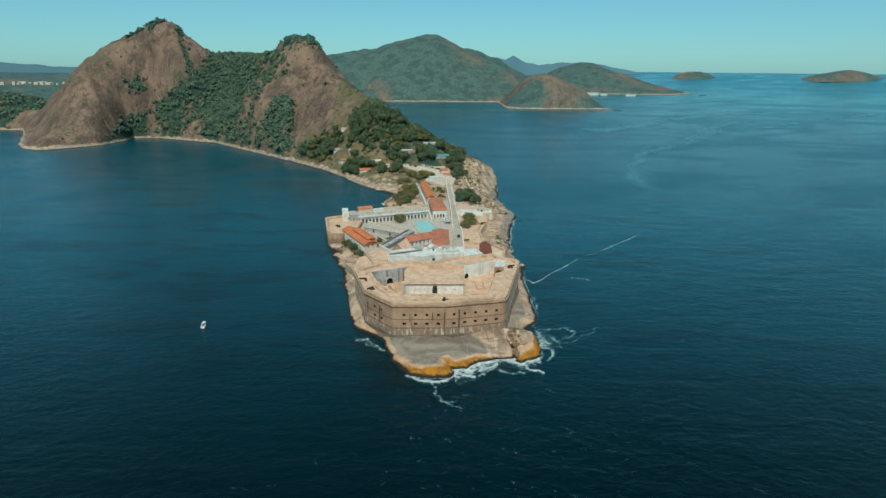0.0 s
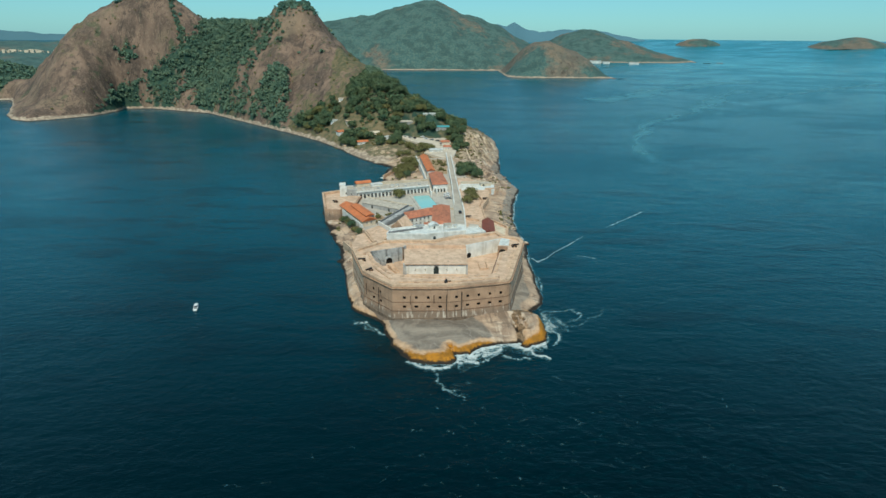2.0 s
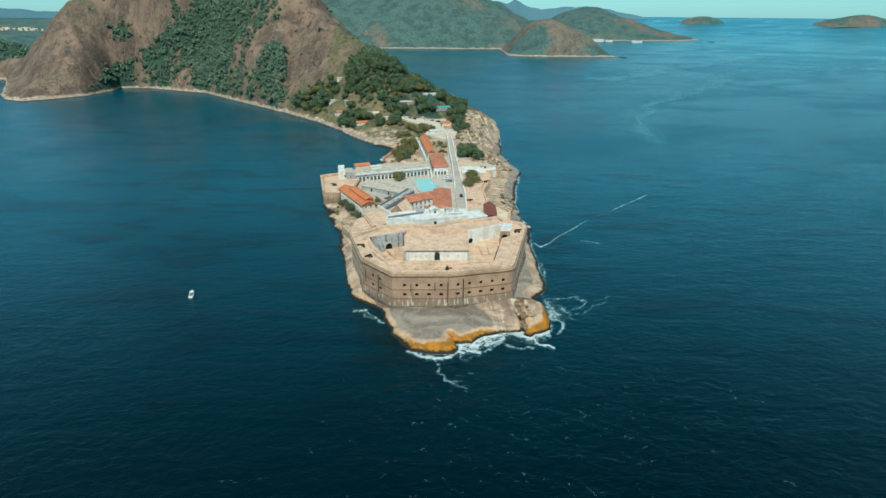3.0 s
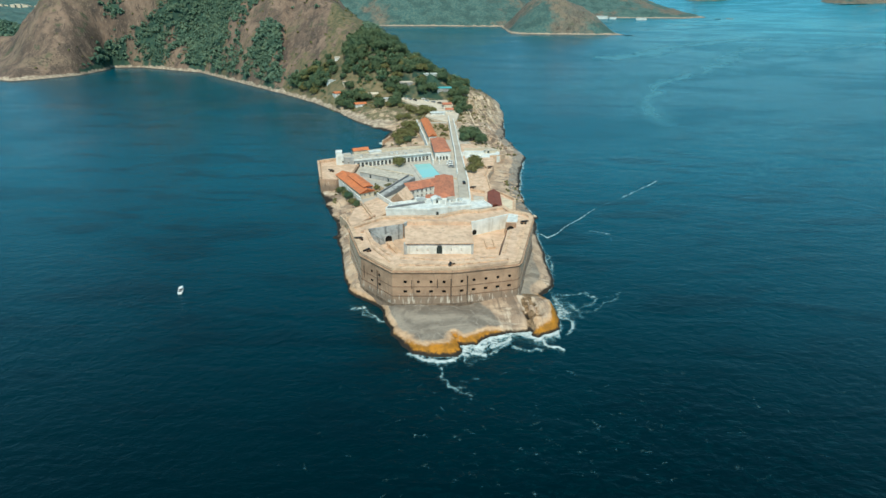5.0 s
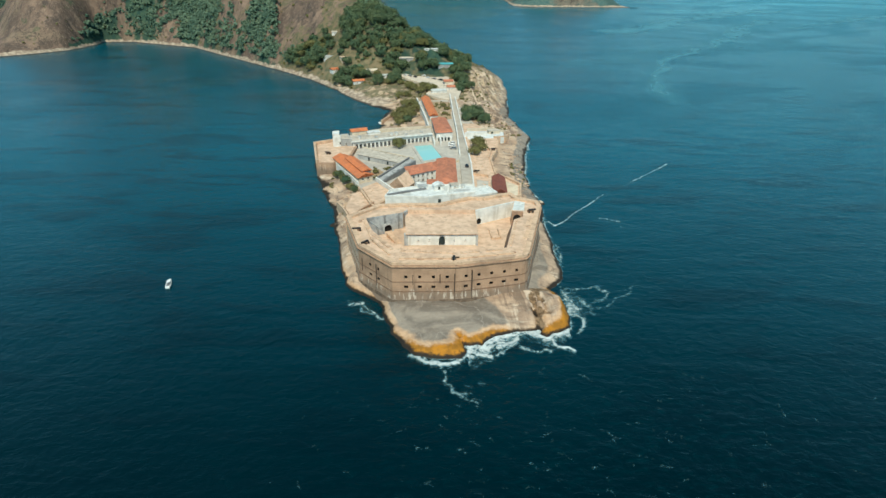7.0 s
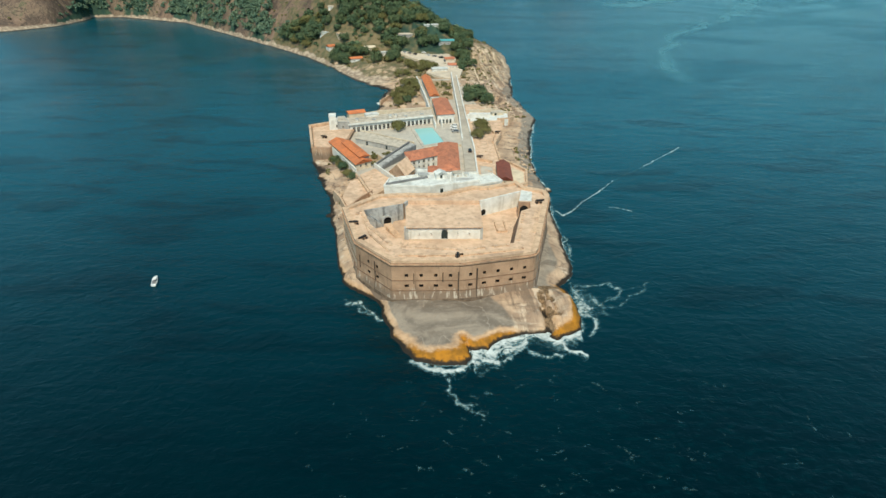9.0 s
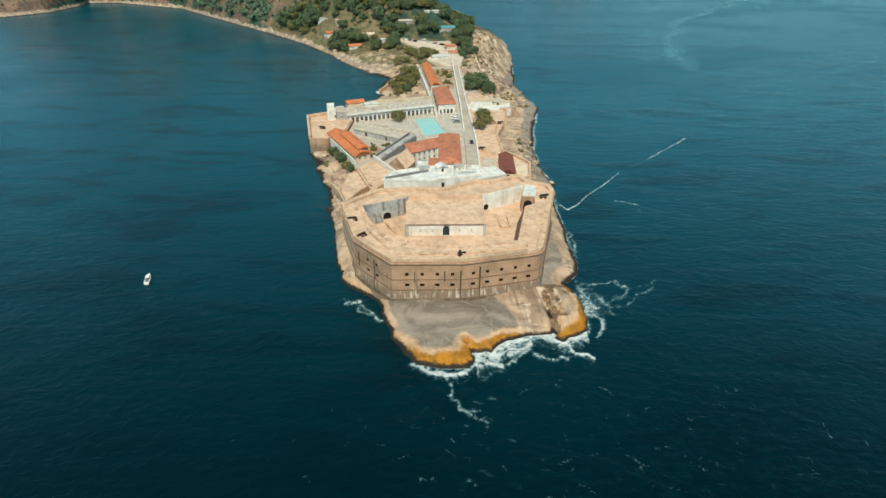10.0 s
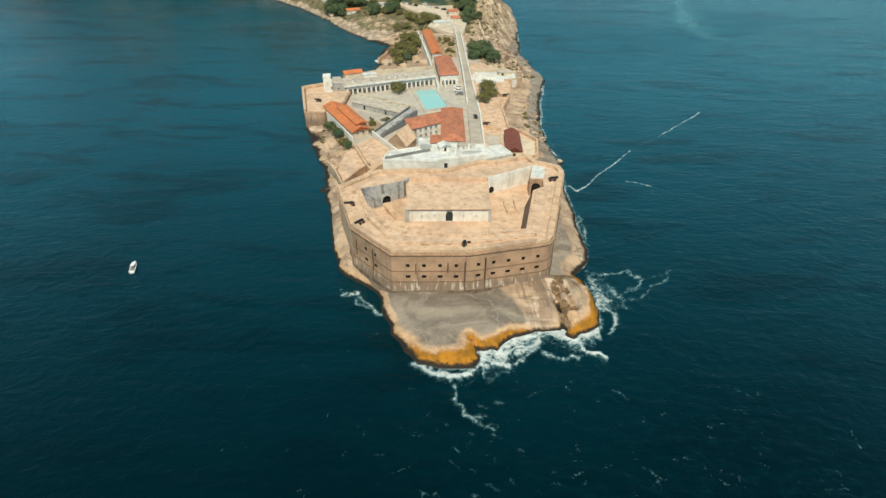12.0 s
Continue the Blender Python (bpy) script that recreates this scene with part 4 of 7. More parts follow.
def free_wall(name, line, thick, z0, tops, material, label, kind="structure", category="wall"):
    """A free-standing wall along a line of points; tops gives the height of its crown at each."""
    bm = bmesh.new()
    for (p, q), (h0, h1) in zip(zip(line, line[1:]), zip(tops, tops[1:])):
        p, q = Vector(p), Vector(q)
        e = (q - p).normalized()
        n = Vector((-e.y, e.x)) * thick / 2
        p, q = p - e * thick * 0.4, q + e * thick * 0.4
        low = [bm.verts.new((*c, z0)) for c in (p - n, q - n, q + n, p + n)]
        up = [bm.verts.new((c.x, c.y, h)) for c, h in ((p - n, h0), (q - n, h1), (q + n, h1), (p + n, h0))]
        bm.faces.new(up)
        bm.faces.new(low[::-1])
        for i in range(4):
            j = (i + 1) % 4
            bm.faces.new((low[i], low[j], up[j], up[i]))
    bmesh.ops.recalc_face_normals(bm, faces=bm.faces)
    return thing(name, bm, material, label, category, kind=kind)


def slab(name, poly, z0, z1, material, label, category="paving", holes=()):
    return thing(name, prism(bmesh.new(), poly, z0, z1, holes), material, label, category, kind="structure")


# the block in the middle of the sunken court, with its white front
FRONT = [(-12.4, 233.8), (13.3, 234.2), (13.5, 252.55), (-13.6, 252.55)]
block = building("barrack_block", FRONT, COURT, 24.7, m_white, m_terrace, "flat-roofed block with white front and arched door", [(0, "door", 12.9, 2.3, 0.0, 2.5)]
                 + [(0, "window", u, 0.55, 1.7, 2.4) for u in (4.0, 8.2, 17.6, 21.7)], rise=0, over=0.7)
bm = bmesh.new()
bmesh.ops.create_cone(bm, cap_ends=True, segments=20, radius1=1.13, radius2=1.13, depth=0.3, matrix=pose(0.55, 234.10, COURT + 2.5, 90, 0, 0.9))
part("arch_head", bm, m_door, block)
part("pilaster", box(bmesh.new(), -13.7, -12.3, 233.3, 235.0, COURT, 24.6), m_grey, block)
part("pilaster", box(bmesh.new(), 13.2, 14.1, 233.6, 235.2, COURT, 24.6), m_grey, block)
part("lamp_bracket", box(bmesh.new(), -0.4, 1.5, 233.4, 233.8, COURT + 3.9, COURT + 4.2), m_slate, block, "small dark hood over the door")

# walls of the sunken court
def court_wall(name, a, b, z0, z1, holes, material, label):
    e = (Vector(b) - Vector(a)).normalized() * 0.55
    a, b = (a[0] + e.y, a[1] - e.x), (b[0] + e.y, b[1] - e.x)
    bm = pierced_wall(bmesh.new(), a, b, z0, z1, holes, 0.5)
    u, v = (a[0] - e.y, a[1] + e.x), (b[0] - e.y, b[1] + e.x)
    bm.faces.new([bm.verts.new((*p, z1)) for p in (a, b, v, u)])
    bm.faces.new([bm.verts.new((*p, z)) for p, z in ((b, z0), (v, z0), (v, z1), (b, z1))])
    bmesh.ops.remove_doubles(bm, verts=bm.verts, dist=0.001)
    ob = thing(name, bm, [material, m_dark], label, "wall", kind="structure")
    for u0, u1, v0, v1 in holes:
        # the rounded head of the opening, a near-black disc for its shade
        m = Vector(a) + e.normalized() * (u0 + u1) / 2
        head = bmesh.new()
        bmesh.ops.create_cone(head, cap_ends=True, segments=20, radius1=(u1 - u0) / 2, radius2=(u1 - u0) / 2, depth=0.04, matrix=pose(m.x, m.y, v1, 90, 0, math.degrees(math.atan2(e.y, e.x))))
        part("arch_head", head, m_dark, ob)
    return ob


court_wall("wall_court_west", (-28.9, 244.1), (-15.1, 249.7), COURT, TOP + 0.02, [], m_sooty, "grey stained court wall with a vault before it")
court_wall("wall_court_back", (-14.95, 249.7), (-13.75, 252.4), COURT, TOP + 0.02, [], m_grey, "grey stained court wall beside the block")
court_wall("wall_court_east", (13.7, 252.55), (30.5, 261.9), COURT, TOP + 0.02, [(0.7, 2.9, COURT + 0.01, 21.5)], m_white, "tall whitewashed court wall with a small arch")
court_wall("wall_recess", (28.7, 251.9), (33.0, 251.4), COURT, TOP + 0.02, [(0.6, 3.7, COURT + 0.01, 23.6)], m_cornice, "recess wall with a wide dark opening")


def wedge(name, a, b, width, z0, za, zb, material, label, category):
    """A ramp that climbs from a to b."""
    a, b = Vector(a), Vector(b)
    e = (b - a).normalized()
    n = Vector((-e.y, e.x)) * width / 2
    bm = bmesh.new()
    low = [bm.verts.new((*c, z0)) for c in (a - n, b - n, b + n, a + n)]
    up = [bm.verts.new((c.x, c.y, h)) for c, h in ((a - n, za), (b - n, zb), (b + n, zb), (a + n, za))]
    bm.faces.new(up)
    for i in range(4):
        j = (i + 1) % 4
        bm.faces.new((low[i], low[j], up[j], up[i]))
    bmesh.ops.recalc_face_normals(bm, faces=bm.faces)
    return thing(name, bm, material, label, category)


def stair(name, a, b, width, z0, z1, count, material, label):
    """Steps that climb from a to b, each a part."""
    a, b = Vector(a), Vector(b)
    top = tagged(new(name), label, "stairs")
    e = (b - a) / count
    n = Vector((-e.y, e.x)).normalized() * width / 2
    for i in range(count):
        p, q = a + e * i, a + e * (i + 1)
        part("step", prism(bmesh.new(), [tuple(p - n), tuple(q - n), tuple(q + n), tuple(p + n)], z0, z0 + (z1 - z0) * (i + 1) / count), material, top)
    return top


stair("court_stairs", (-15.8, 235.0), (-20.0, 241.5), 2.4, COURT, 21.8, 10, m_parapet, "worn sandy stone stairs up the court wall")
def battered_wall():
    """The east wall of the sunken court, leaning back; its shade is put into a dark brown."""
    bm = bmesh.new()
    lo = [bm.verts.new(p) for p in ((21.2, 219.9, COURT - 0.2), (26.2, 243.4, COURT - 0.2), (29.0, 243.4, COURT - 0.2), (23.6, 219.9, COURT - 0.2))]
    up = [bm.verts.new(p) for p in ((23.15, 219.9, TOP - 0.05), (28.45, 243.4, TOP - 0.05), (29.0, 243.4, TOP - 0.05), (23.6, 219.9, TOP - 0.05))]
    bm.faces.new(up)
    for i in range(4):
        k = (i + 1) % 4
        bm.faces.new((lo[i], lo[k], up[k], up[i]))
    bmesh.ops.recalc_face_normals(bm, faces=bm.faces)
    return thing("wall_court_slope", bm, m_course, "leaning stone wall of the sunken court, its shade in dark brown", "wall", kind="structure")


battered_wall()
slab("pavement_recess", [(28.9, 252.6), (33.6, 252.2), (35.0, 260.8), (31.0, 262.4)], TOP - 0.2, TOP + 0.05, m_white_deck, "whitewashed deck over the court recess")
free_wall("court_kerb", [(19.4, 246.6), (19.9, 239.2), (23.2, 239.6), (22.9, 246.9)], 0.45, COURT, (20.7,) * 4, m_parapet, "low stone surround on the court floor", "", "kerb")
def barrel_vault(x, y, turn, radius, length, z0, spring):
    """A grey half-barrel that runs out of the court wall, with a dark arched mouth and a raised rim."""
    top = tagged(new("gun_vault"), "streaked grey barrel vault with a dark mouth in the sunken court", "vault")
    top.matrix_basis = pose(x, y, z0, 0, 0, turn)
    steps = 14
    def profile(r):
        return [(-r, 0.0)] + [(-r * math.cos(math.pi * k / steps), spring + r * math.sin(math.pi * k / steps)) for k in range(steps + 1)] + [(r, 0.0)]
    for name, r0, r1, y0, y1, material in (("barrel", radius, radius - 0.45, 0.25, length, m_sooty), ("mouth_rim", radius + 0.14, radius - 0.5, 0.0, 0.25, m_grey)):
        bm = bmesh.new()
        rings = [[bm.verts.new((u, yy, v)) for u, v in profile(r)] for r, yy in ((r1, y0), (r0, y0), (r0, y1), (r1, y1))]
        for a, b in zip(rings, rings[1:]):
            for i in range(len(a) - 1):
                bm.faces.new((a[i], b[i], b[i + 1], a[i + 1]))
        bmesh.ops.recalc_face_normals(bm, faces=bm.faces)
        part(name, bm, material, top)
    # A near-black sheet stands for the shade inside the vault.
    bm = bmesh.new()
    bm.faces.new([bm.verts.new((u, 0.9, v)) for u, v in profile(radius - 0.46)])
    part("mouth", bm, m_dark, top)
    return top


barrel_vault(-20.6, 245.3, 22, 2.0, 4.2, COURT, 1.5)
wedge("wall_buttress", (-28.0, 242.2), (-22.4, 244.6), 2.4, COURT, 26.3, 20.4, m_sooty, "streaked sloping buttress against the court wall", "buttress")
# The eave's shadow on the white front, added as a thin dark strip.
free_wall("trim_eave_shadow", [(-12.7, 233.5), (13.6, 233.9)], 0.5, 24.45, (24.66, 24.66), m_course, "dark strip over the white front, painted as the shadow under the eave")
# firing steps behind the front parapet
free_wall("firing_step", [(-13.5, 211.2), (5.8, 211.4), (24.6, 215.4)], 1.2, TOP, (26.85,) * 3, m_parapet, "low worn stone step behind the front parapet")
free_wall("firing_step", [(-28.0, 236.0), (-24.2, 224.0), (-17.5, 214.0)], 0.7, TOP, (26.8,) * 3, m_parapet, "low worn stone step behind the side parapet")
slab("patch_bed", [(31.8, 226.5), (34.2, 233.5), (32.2, 234.4), (29.6, 227.2)], TOP, TOP + 0.12, m_parapet, "pale worn mortar bed on the terrace", "paving")
slab("patch_bed", [(33.8, 236.5), (36.0, 243.5), (34.0, 244.4), (31.8, 237.2)], TOP, TOP + 0.12, m_parapet, "pale worn mortar bed on the terrace", "paving")


def cannon(x, y, z, aim, label="black iron cannon on a low carriage"):
    """Barrel, wheels and carriage."""
    top = tagged(new("cannon"), label, "cannon", "cannons on the ramparts")
    top.matrix_basis = pose(x, y, z, 0, 0, aim) @ Matrix.Scale(1.0, 4)
    bm = bmesh.new()
    bmesh.ops.create_cone(bm, cap_ends=True, segments=14, radius1=0.5, radius2=0.34, depth=2.9, matrix=pose(0, 0.4, 1.1, -86, 0, 0))
    bmesh.ops.create_uvsphere(bm, u_segments=8, v_segments=6, radius=0.24, matrix=pose(0, -1.35, 1.05))
    part("barrel", bm, m_iron, top)
    part("carriage", box(bmesh.new(), -0.5, 0.5, -1.5, 0.7, 0.25, 0.8), m_course, top, "worn brown gun carriage")
    for sx in (-0.65, 0.65):
        for sy in (-1.1, 0.4):
            bm = bmesh.new()
            bmesh.ops.create_cone(bm, cap_ends=True, segments=14, radius1=0.4, radius2=0.4, depth=0.22, matrix=pose(sx, sy, 0.4, 0, 90, 0))
            part("wheel", bm, m_iron, top)
    return top


first_gun = cannon(-31.0, 232.6, TOP + 0.004, 105)
for x, y, z, aim in ((-26.6, 221.6, TOP, 140), (4.4, 209.9, TOP, 175), (36.2, 250.5, TOP, -80), (31.3, 249.3, COURT, 180), (18.6, 325.0, 16.6, -90), (30.9, 363.8, 16.6, -75), (-63.5, 352.0, 17.6, 80)):
    copy_thing(first_gun, pose(x, y, z, 0, 0, aim) @ Matrix.Scale(1.0, 4))

# dark water stains that run down drains in the front wall
drains = ((0, 6.9, 19.0, 22.6, 0.35), (0, 16.0, 19.6, 23.0, 0.5), (0, 20.9, 16.4, 23.2, 0.6), (1, 4.7, 16.4, 24.0, 0.75), (LAST, 10.0, 16.4, 23.5, 0.7), (LAST, 2.0, 17.8, 22.6, 0.4))
for i, u, z0, z1, w in drains:
    w *= 0.7
    a, b = Vector(RAMPART[i]), Vector(RAMPART[(i + 1) % len(RAMPART)])
    e = (b - a).normalized()
    n = Vector((e.y, -e.x))
    p = a + e * u
    bm = prism(bmesh.new(), [tuple(p - e * w / 2 + n * 0.01), tuple(p - e * w * 0.3 + n * 0.22), tuple(p + e * w * 0.3 + n * 0.22), tuple(p + e * w / 2 + n * 0.01)], z0, z1)
    if z0 < 16.5:
        lean = [(0.25 + 1.5 * ((16.2 - z) / 7.2) ** 1.5, z) for z in (16.4, 15.4, 14.2, 13.0)]
        for (d0, za), (d1, zb) in zip([(0.22, 16.4)] + lean[1:], lean[1:]):
            q = [bm.verts.new((*(p + e * k + n * d), z)) for d, z in ((d0, za), (d1, zb)) for k in (-w * 0.3, w * 0.3)]
            bm.faces.new((q[2], q[3], q[1], q[0]))
    part("drain_chute", bm, m_stain, rampart, "black stained stone drain")

# white gate block at the rear of the rampart
GATE = [(-23.0, 261.0), (-5.0, 260.4), (14.6, 266.4), (14.6, 275.0), (-6.0, 274.0), (-21.5, 268.0)]
gate = building("gate_block", GATE, 24.0, 28.4, m_white, m_white_deck, "white limewashed gate block with a small arched door", [(1, "door", 4.8, 1.3, 1.4, 3.4)], rise=0, over=0.15, parapet=0.8)
building("chapel", rect((-2.6, 268.4), (1.6, 269.6), 3.4), 28.66, 30.3, m_white, m_white_deck, "tiny white gabled bell house on the gate roof", [(0, "door", 2.1, 0.9, 0.0, 1.4)], rise=1.1, over=0.15, along=False)
building("roof_hut", rect((-9.5, 269.6), (-5.6, 270.4), 2.6), 28.66, 29.7, m_white, m_grey, "low white roof hut with a grey flat top", [(0, "window", 1.0, 0.7, 0.2, 0.8), (0, "window", 2.8, 0.7, 0.2, 0.8)], rise=0, over=0.1)
free_wall("wall_gate_roof", [(3.0, 263.8), (3.4, 273.6)], 0.45, 28.6, (29.7, 29.7), m_white, "low white wall across the gate roof")
slab("patch_roof", [(5.4, 266.4), (12.6, 268.6), (12.6, 270.0), (5.4, 269.4)], 28.5, 28.67, m_grey, "grey patched strip of the gate roof", "roofing")
building("roof_hut", rect((4.6, 270.2), (7.8, 271.0), 2.6), 28.66, 30.2, m_white, m_flat_roof, "small white roof hut with a flat top", [(0, "window", 1.6, 0.8, 0.5, 1.1)], rise=0, over=0.2)
free_wall("wall_gate_coping", [(-22.0, 262.4), (-6.5, 269.5)], 0.8, 28.6, (29.4, 29.4), m_slate, "dark coping along the gate roof")
building("guard_house", rect((14.8, 268.5), (24.6, 273.2), 9.0), 19.0, 25.6, m_white, m_white_deck, "low white guard house beside the ramp", [(0, "window", 3.0, 0.9, 4.0, 5.0), (0, "window", 7.5, 0.9, 4.0, 5.0)], rise=0, over=0.15, parapet=0.7)

# ---- the rear yard ----
slab("pavement_yard", [(-30, 276), (-12, 274), (20, 276), (20, 300), (24, 420), (12, 500), (-20, 496), (-12, 440), (-5, 404), (-40, 394), (-56, 386), (-50, 366), (-57, 346), (-41, 306)], 2, 15.6, m_court, "pale worn paving of the rear yard", "yard")
slab("pavement_east", [(16.5, 286), (30, 282), (38, 290), (40, 307), (34, 317), (29, 322), (28.5, 346), (34, 366), (36, 384), (32, 402), (24, 424), (15, 424)], 6, 16.6, m_terrace, "sandy east terrace with old guns", "terrace")
slab("wall_bastion_west", [(-75.5, 370.6), (-67.5, 337), (-58, 336), (-50, 352), (-49.0, 374), (-64.5, 377)], 1, 17.6, m_wall, "brown stone wall of the west bastion", "bastion")
slab("pavement_bastion", [(-73.2, 370.0), (-66.4, 338.6), (-58.4, 337.4), (-51.2, 352.6), (-50.2, 373.4), (-64.2, 375.6)], 17.4, 17.66, m_terrace, "sandy floor of the west bastion", "terrace")
free_wall("parapet_bastion", [(-49.5, 376.0), (-64.3, 376.4), (-74.9, 370.4), (-67.2, 337.6)], 1.2, 17.0, (19.2,) * 4, m_parapet, "pale thick parapet round the west bastion")

# pool and its rim
POOL = [(-16.1, 374.1), (-9.4, 345.9), (1.3, 351.4), (-5.5, 377.1)]
m_pool = Nodes("turquoise_pool_water").done((0.30, 0.57, 0.55), 0.08, spec=0.5)
pool = tagged(new("swimming_pool"), "turquoise swimming pool with a pale stone rim", "pool")
part("rim", prism(bmesh.new(), inset(POOL, -1.6), 15.0, 15.95, [inset(POOL, 0.1)]), m_court, pool)
part("pool_water", prism(bmesh.new(), POOL, 15.0, 15.75), m_pool, pool)

# L-shaped house with the red roof
east_wing = [(-1.9, 295.5), (7.7, 295.2), (7.5, 332.5), (-1.7, 332.5)]
building("red_roofed_house", east_wing, 15.6, 21.4, m_white, m_tile, "long white house wing under a faded red tile roof",
         row_of(0, "window", 9.6, 3, 1.0, 2.0, 3.6) + row_of(3, "window", 37, 8, 1.0, 2.0, 3.6) + row_of(1, "window", 37, 8, 1.0, 2.0, 3.6), rise=2.2, hip=0.12)
building("red_roofed_house", [(-15.4, 307.5), (-2.0, 316.0), (-2.0, 328.5), (-18.2, 319.2)], 15.6, 21.3, m_white, m_tile, "white house wing under a faded red tile roof",
         row_of(0, "window", 15.8, 5, 1.1, 3.5, 5.1) + row_of(0, "window", 15.8, 5, 1.1, 0.9, 2.4), rise=2.2, hip=0.2)
building("porch", [(-6.2, 295.4), (-2.1, 295.4), (-2.1, 302.5), (-6.2, 302.5)], 15.6, 20.6, m_white, m_tile, "small porch wing with a red tile roof", [(0, "window", 2.0, 1.2, 2.2, 3.8)], rise=1.0, hip=0.25)
building("gable_house", [(-24.5, 301.0), (-16.5, 294.5), (-12.9, 304.0), (-20.5, 312.0)], 15.6, 18.8, m_terrace, m_terrace, "sandy orange stone house with a steep plain gable", [(0, "window", 3.4, 0.9, 1.2, 2.2)], rise=4.6, over=0.2, along=False)
building("store_house", [(-11.2, 284.0), (-6.6, 284.0), (-6.6, 305.0), (-12.5, 305.0)], 15.6, 18.6, m_grey, m_white_deck, "low grey store with a pale flat roof", row_of(0, "door", 4.6, 2, 0.9, 0, 2.1, 0.5), rise=0, over=0.2, parapet=0.5)

# long arcade along the back of the yard
ARCADE = [(-51.5, 366.6), (-5.5, 384.6), (-6.5, 397.5), (-56.0, 379.5)]
arcade = building("arcade_building", ARCADE, 15.6, 20.2, m_white, m_flat_roof, "long white arcade with dark doorways and a flat roof",
                  row_of(0, "window", 49.4, 19, 1.7, 0.2, 3.2, 1.0), rise=0, over=0.3, parapet=0.0)
free_wall("trim_arcade", [(-51.8, 366.0), (-5.3, 384.2)], 0.9, 20.2, (21.0, 21.0), m_white, "white parapet beam over the arcade")
building("grey_annex", [(-59.0, 367.2), (-52.0, 367.2), (-56.2, 378.6), (-60.0, 377.4)], 16.0, 21.6, m_grey, m_flat_roof, "grey flat annex at the end of the arcade", [(0, "window", 3.5, 1.2, 2.2, 3.6)], rise=0, over=0.15, parapet=0.4)
building("white_tower", [(-62.8, 365.5), (-59.2, 366.2), (-60.2, 373.0), (-63.8, 372.0)], 17.0, 24.6, m_white, m_white_deck, "white blocky corner tower of the arcade", [(0, "window", 4.0, 1.0, 2.0, 3.4)], rise=0, over=0.1, parapet=0.7)
building("roof_shed", rect((-54.0, 381.0), (-45.0, 385.0), 5.0), 17.0, 22.2, m_cream, m_tile_orange, "shed with an orange roof behind the arcade", rise=1.2, over=0.4)
building("roof_shed", rect((-44.0, 381.0), (-37.0, 384.0), 4.0), 17.0, 21.6, m_white, m_white_deck, "pale flat shed behind the arcade", rise=0, over=0.2)
free_wall("wall_north_west", [(-55, 388), (-40, 396), (-6, 404)], 0.8, 12.0, (19.4, 20.0, 20.4), m_cream, "pale rear wall behind the arcade")

# orange-roofed barrack on the west side, with a raised strip of roof
free_wall("wall_barrack_west", [(-41.0, 309.0), (-50.8, 327.6), (-60.4, 344.0)], 0.6, 12.0, (17.0, 17.1, 17.4), m_white, "low white wall along the outer side of the barrack")
BARRACK = [(-41.0, 310.0), (-34.4, 315.0), (-51.8, 346.0), (-58.8, 342.0)]
building("orange_roofed_barrack", BARRACK, 15.6, 18.7, m_cream, m_tile_orange, "long barrack with a bright orange tile roof",
         row_of(3, "window", 36.0, 10, 1.2, 1.2, 2.6) + row_of(0, "window", 8.2, 2, 1.2, 1.2, 2.6), rise=1.8, over=0.6, along=False)
# The shadow along the raised roof is put into its dark slate walls.
building("roof_lantern", [(-39.4, 313.8), (-35.5, 316.4), (-46.9, 337.0), (-50.8, 334.8)], 19.2, 20.9, m_slate, m_tile_orange, "raised orange ventilator roof on the barrack", rise=0.7, over=0.5, along=False)
building("low_store", [(-46.5, 350.0), (-22.5, 335.6), (-15.8, 341.6), (-45.0, 361.5)], 15.6, 18.2, m_grey, m_flat_roof, "low store with a grey tan slab roof", row_of(0, "door", 28, 2, 1.2, 0, 2.0), rise=0, over=0.35)
free_wall("wall_low_store", [(-45.0, 362.6), (-30.0, 352.4), (-15.0, 343.0)], 0.8, 15.5, (18.8,) * 3, m_cream, "pale wall along the low store")
wedge("slate_ramp", (-31.2, 312.6), (-15.4, 337.5), 3.2, 14.0, 16.6, 19.6, m_sooty, "streaked grey sloping ramp between the yards", "ramp")
free_wall("wall_ramp_coping", [(-29.0, 310.6), (-13.6, 334.6)], 0.5, 14.0, (16.9, 19.9), m_slate, "dark coping wall along the sloping ramp")
free_wall("wall_ramp_coping", [(-33.0, 314.2), (-17.2, 339.0)], 0.6, 14.0, (17.2, 20.3), m_slate, "dark coping wall along the sloping ramp")
free_wall("wall_yard", [(-32.4, 312.6), (-18.9, 291.6), (-14.4, 287.0)], 0.7, 14.5, (18.4, 18.0, 18.0), m_white, "low white wall round the sandy yard")
free_wall("wall_yard", [(-40.0, 303.0), (-31.5, 281.0), (-24.5, 266.0)], 0.8, 12.5, (16.9, 17.4, 18.4), m_parapet, "low stone wall round the sandy yard")
slab("pavement_sandy", [(-38.6, 303.5), (-30.2, 281), (-20, 285), (-19.3, 291), (-32.2, 311.4)], 9, 16.2, m_terrace, "sandy yard", "yard")
free_wall("wall_terrace_west", [(-48.0, 287.0), (-43.4, 277.0), (-39.0, 265.0), (-37.4, 255.0)], 0.7, 9.0, (15.6, 16.6, 17.4, 20.6), m_parapet, "rough stone retaining wall of the west terrace")
free_wall("wall_terrace_west", [(-39.0, 266.0), (-34.4, 276.0), (-30.6, 281.6)], 0.6, 9.0, (17.2, 17.6, 17.8), m_cornice, "brown stone retaining wall of the west terrace")
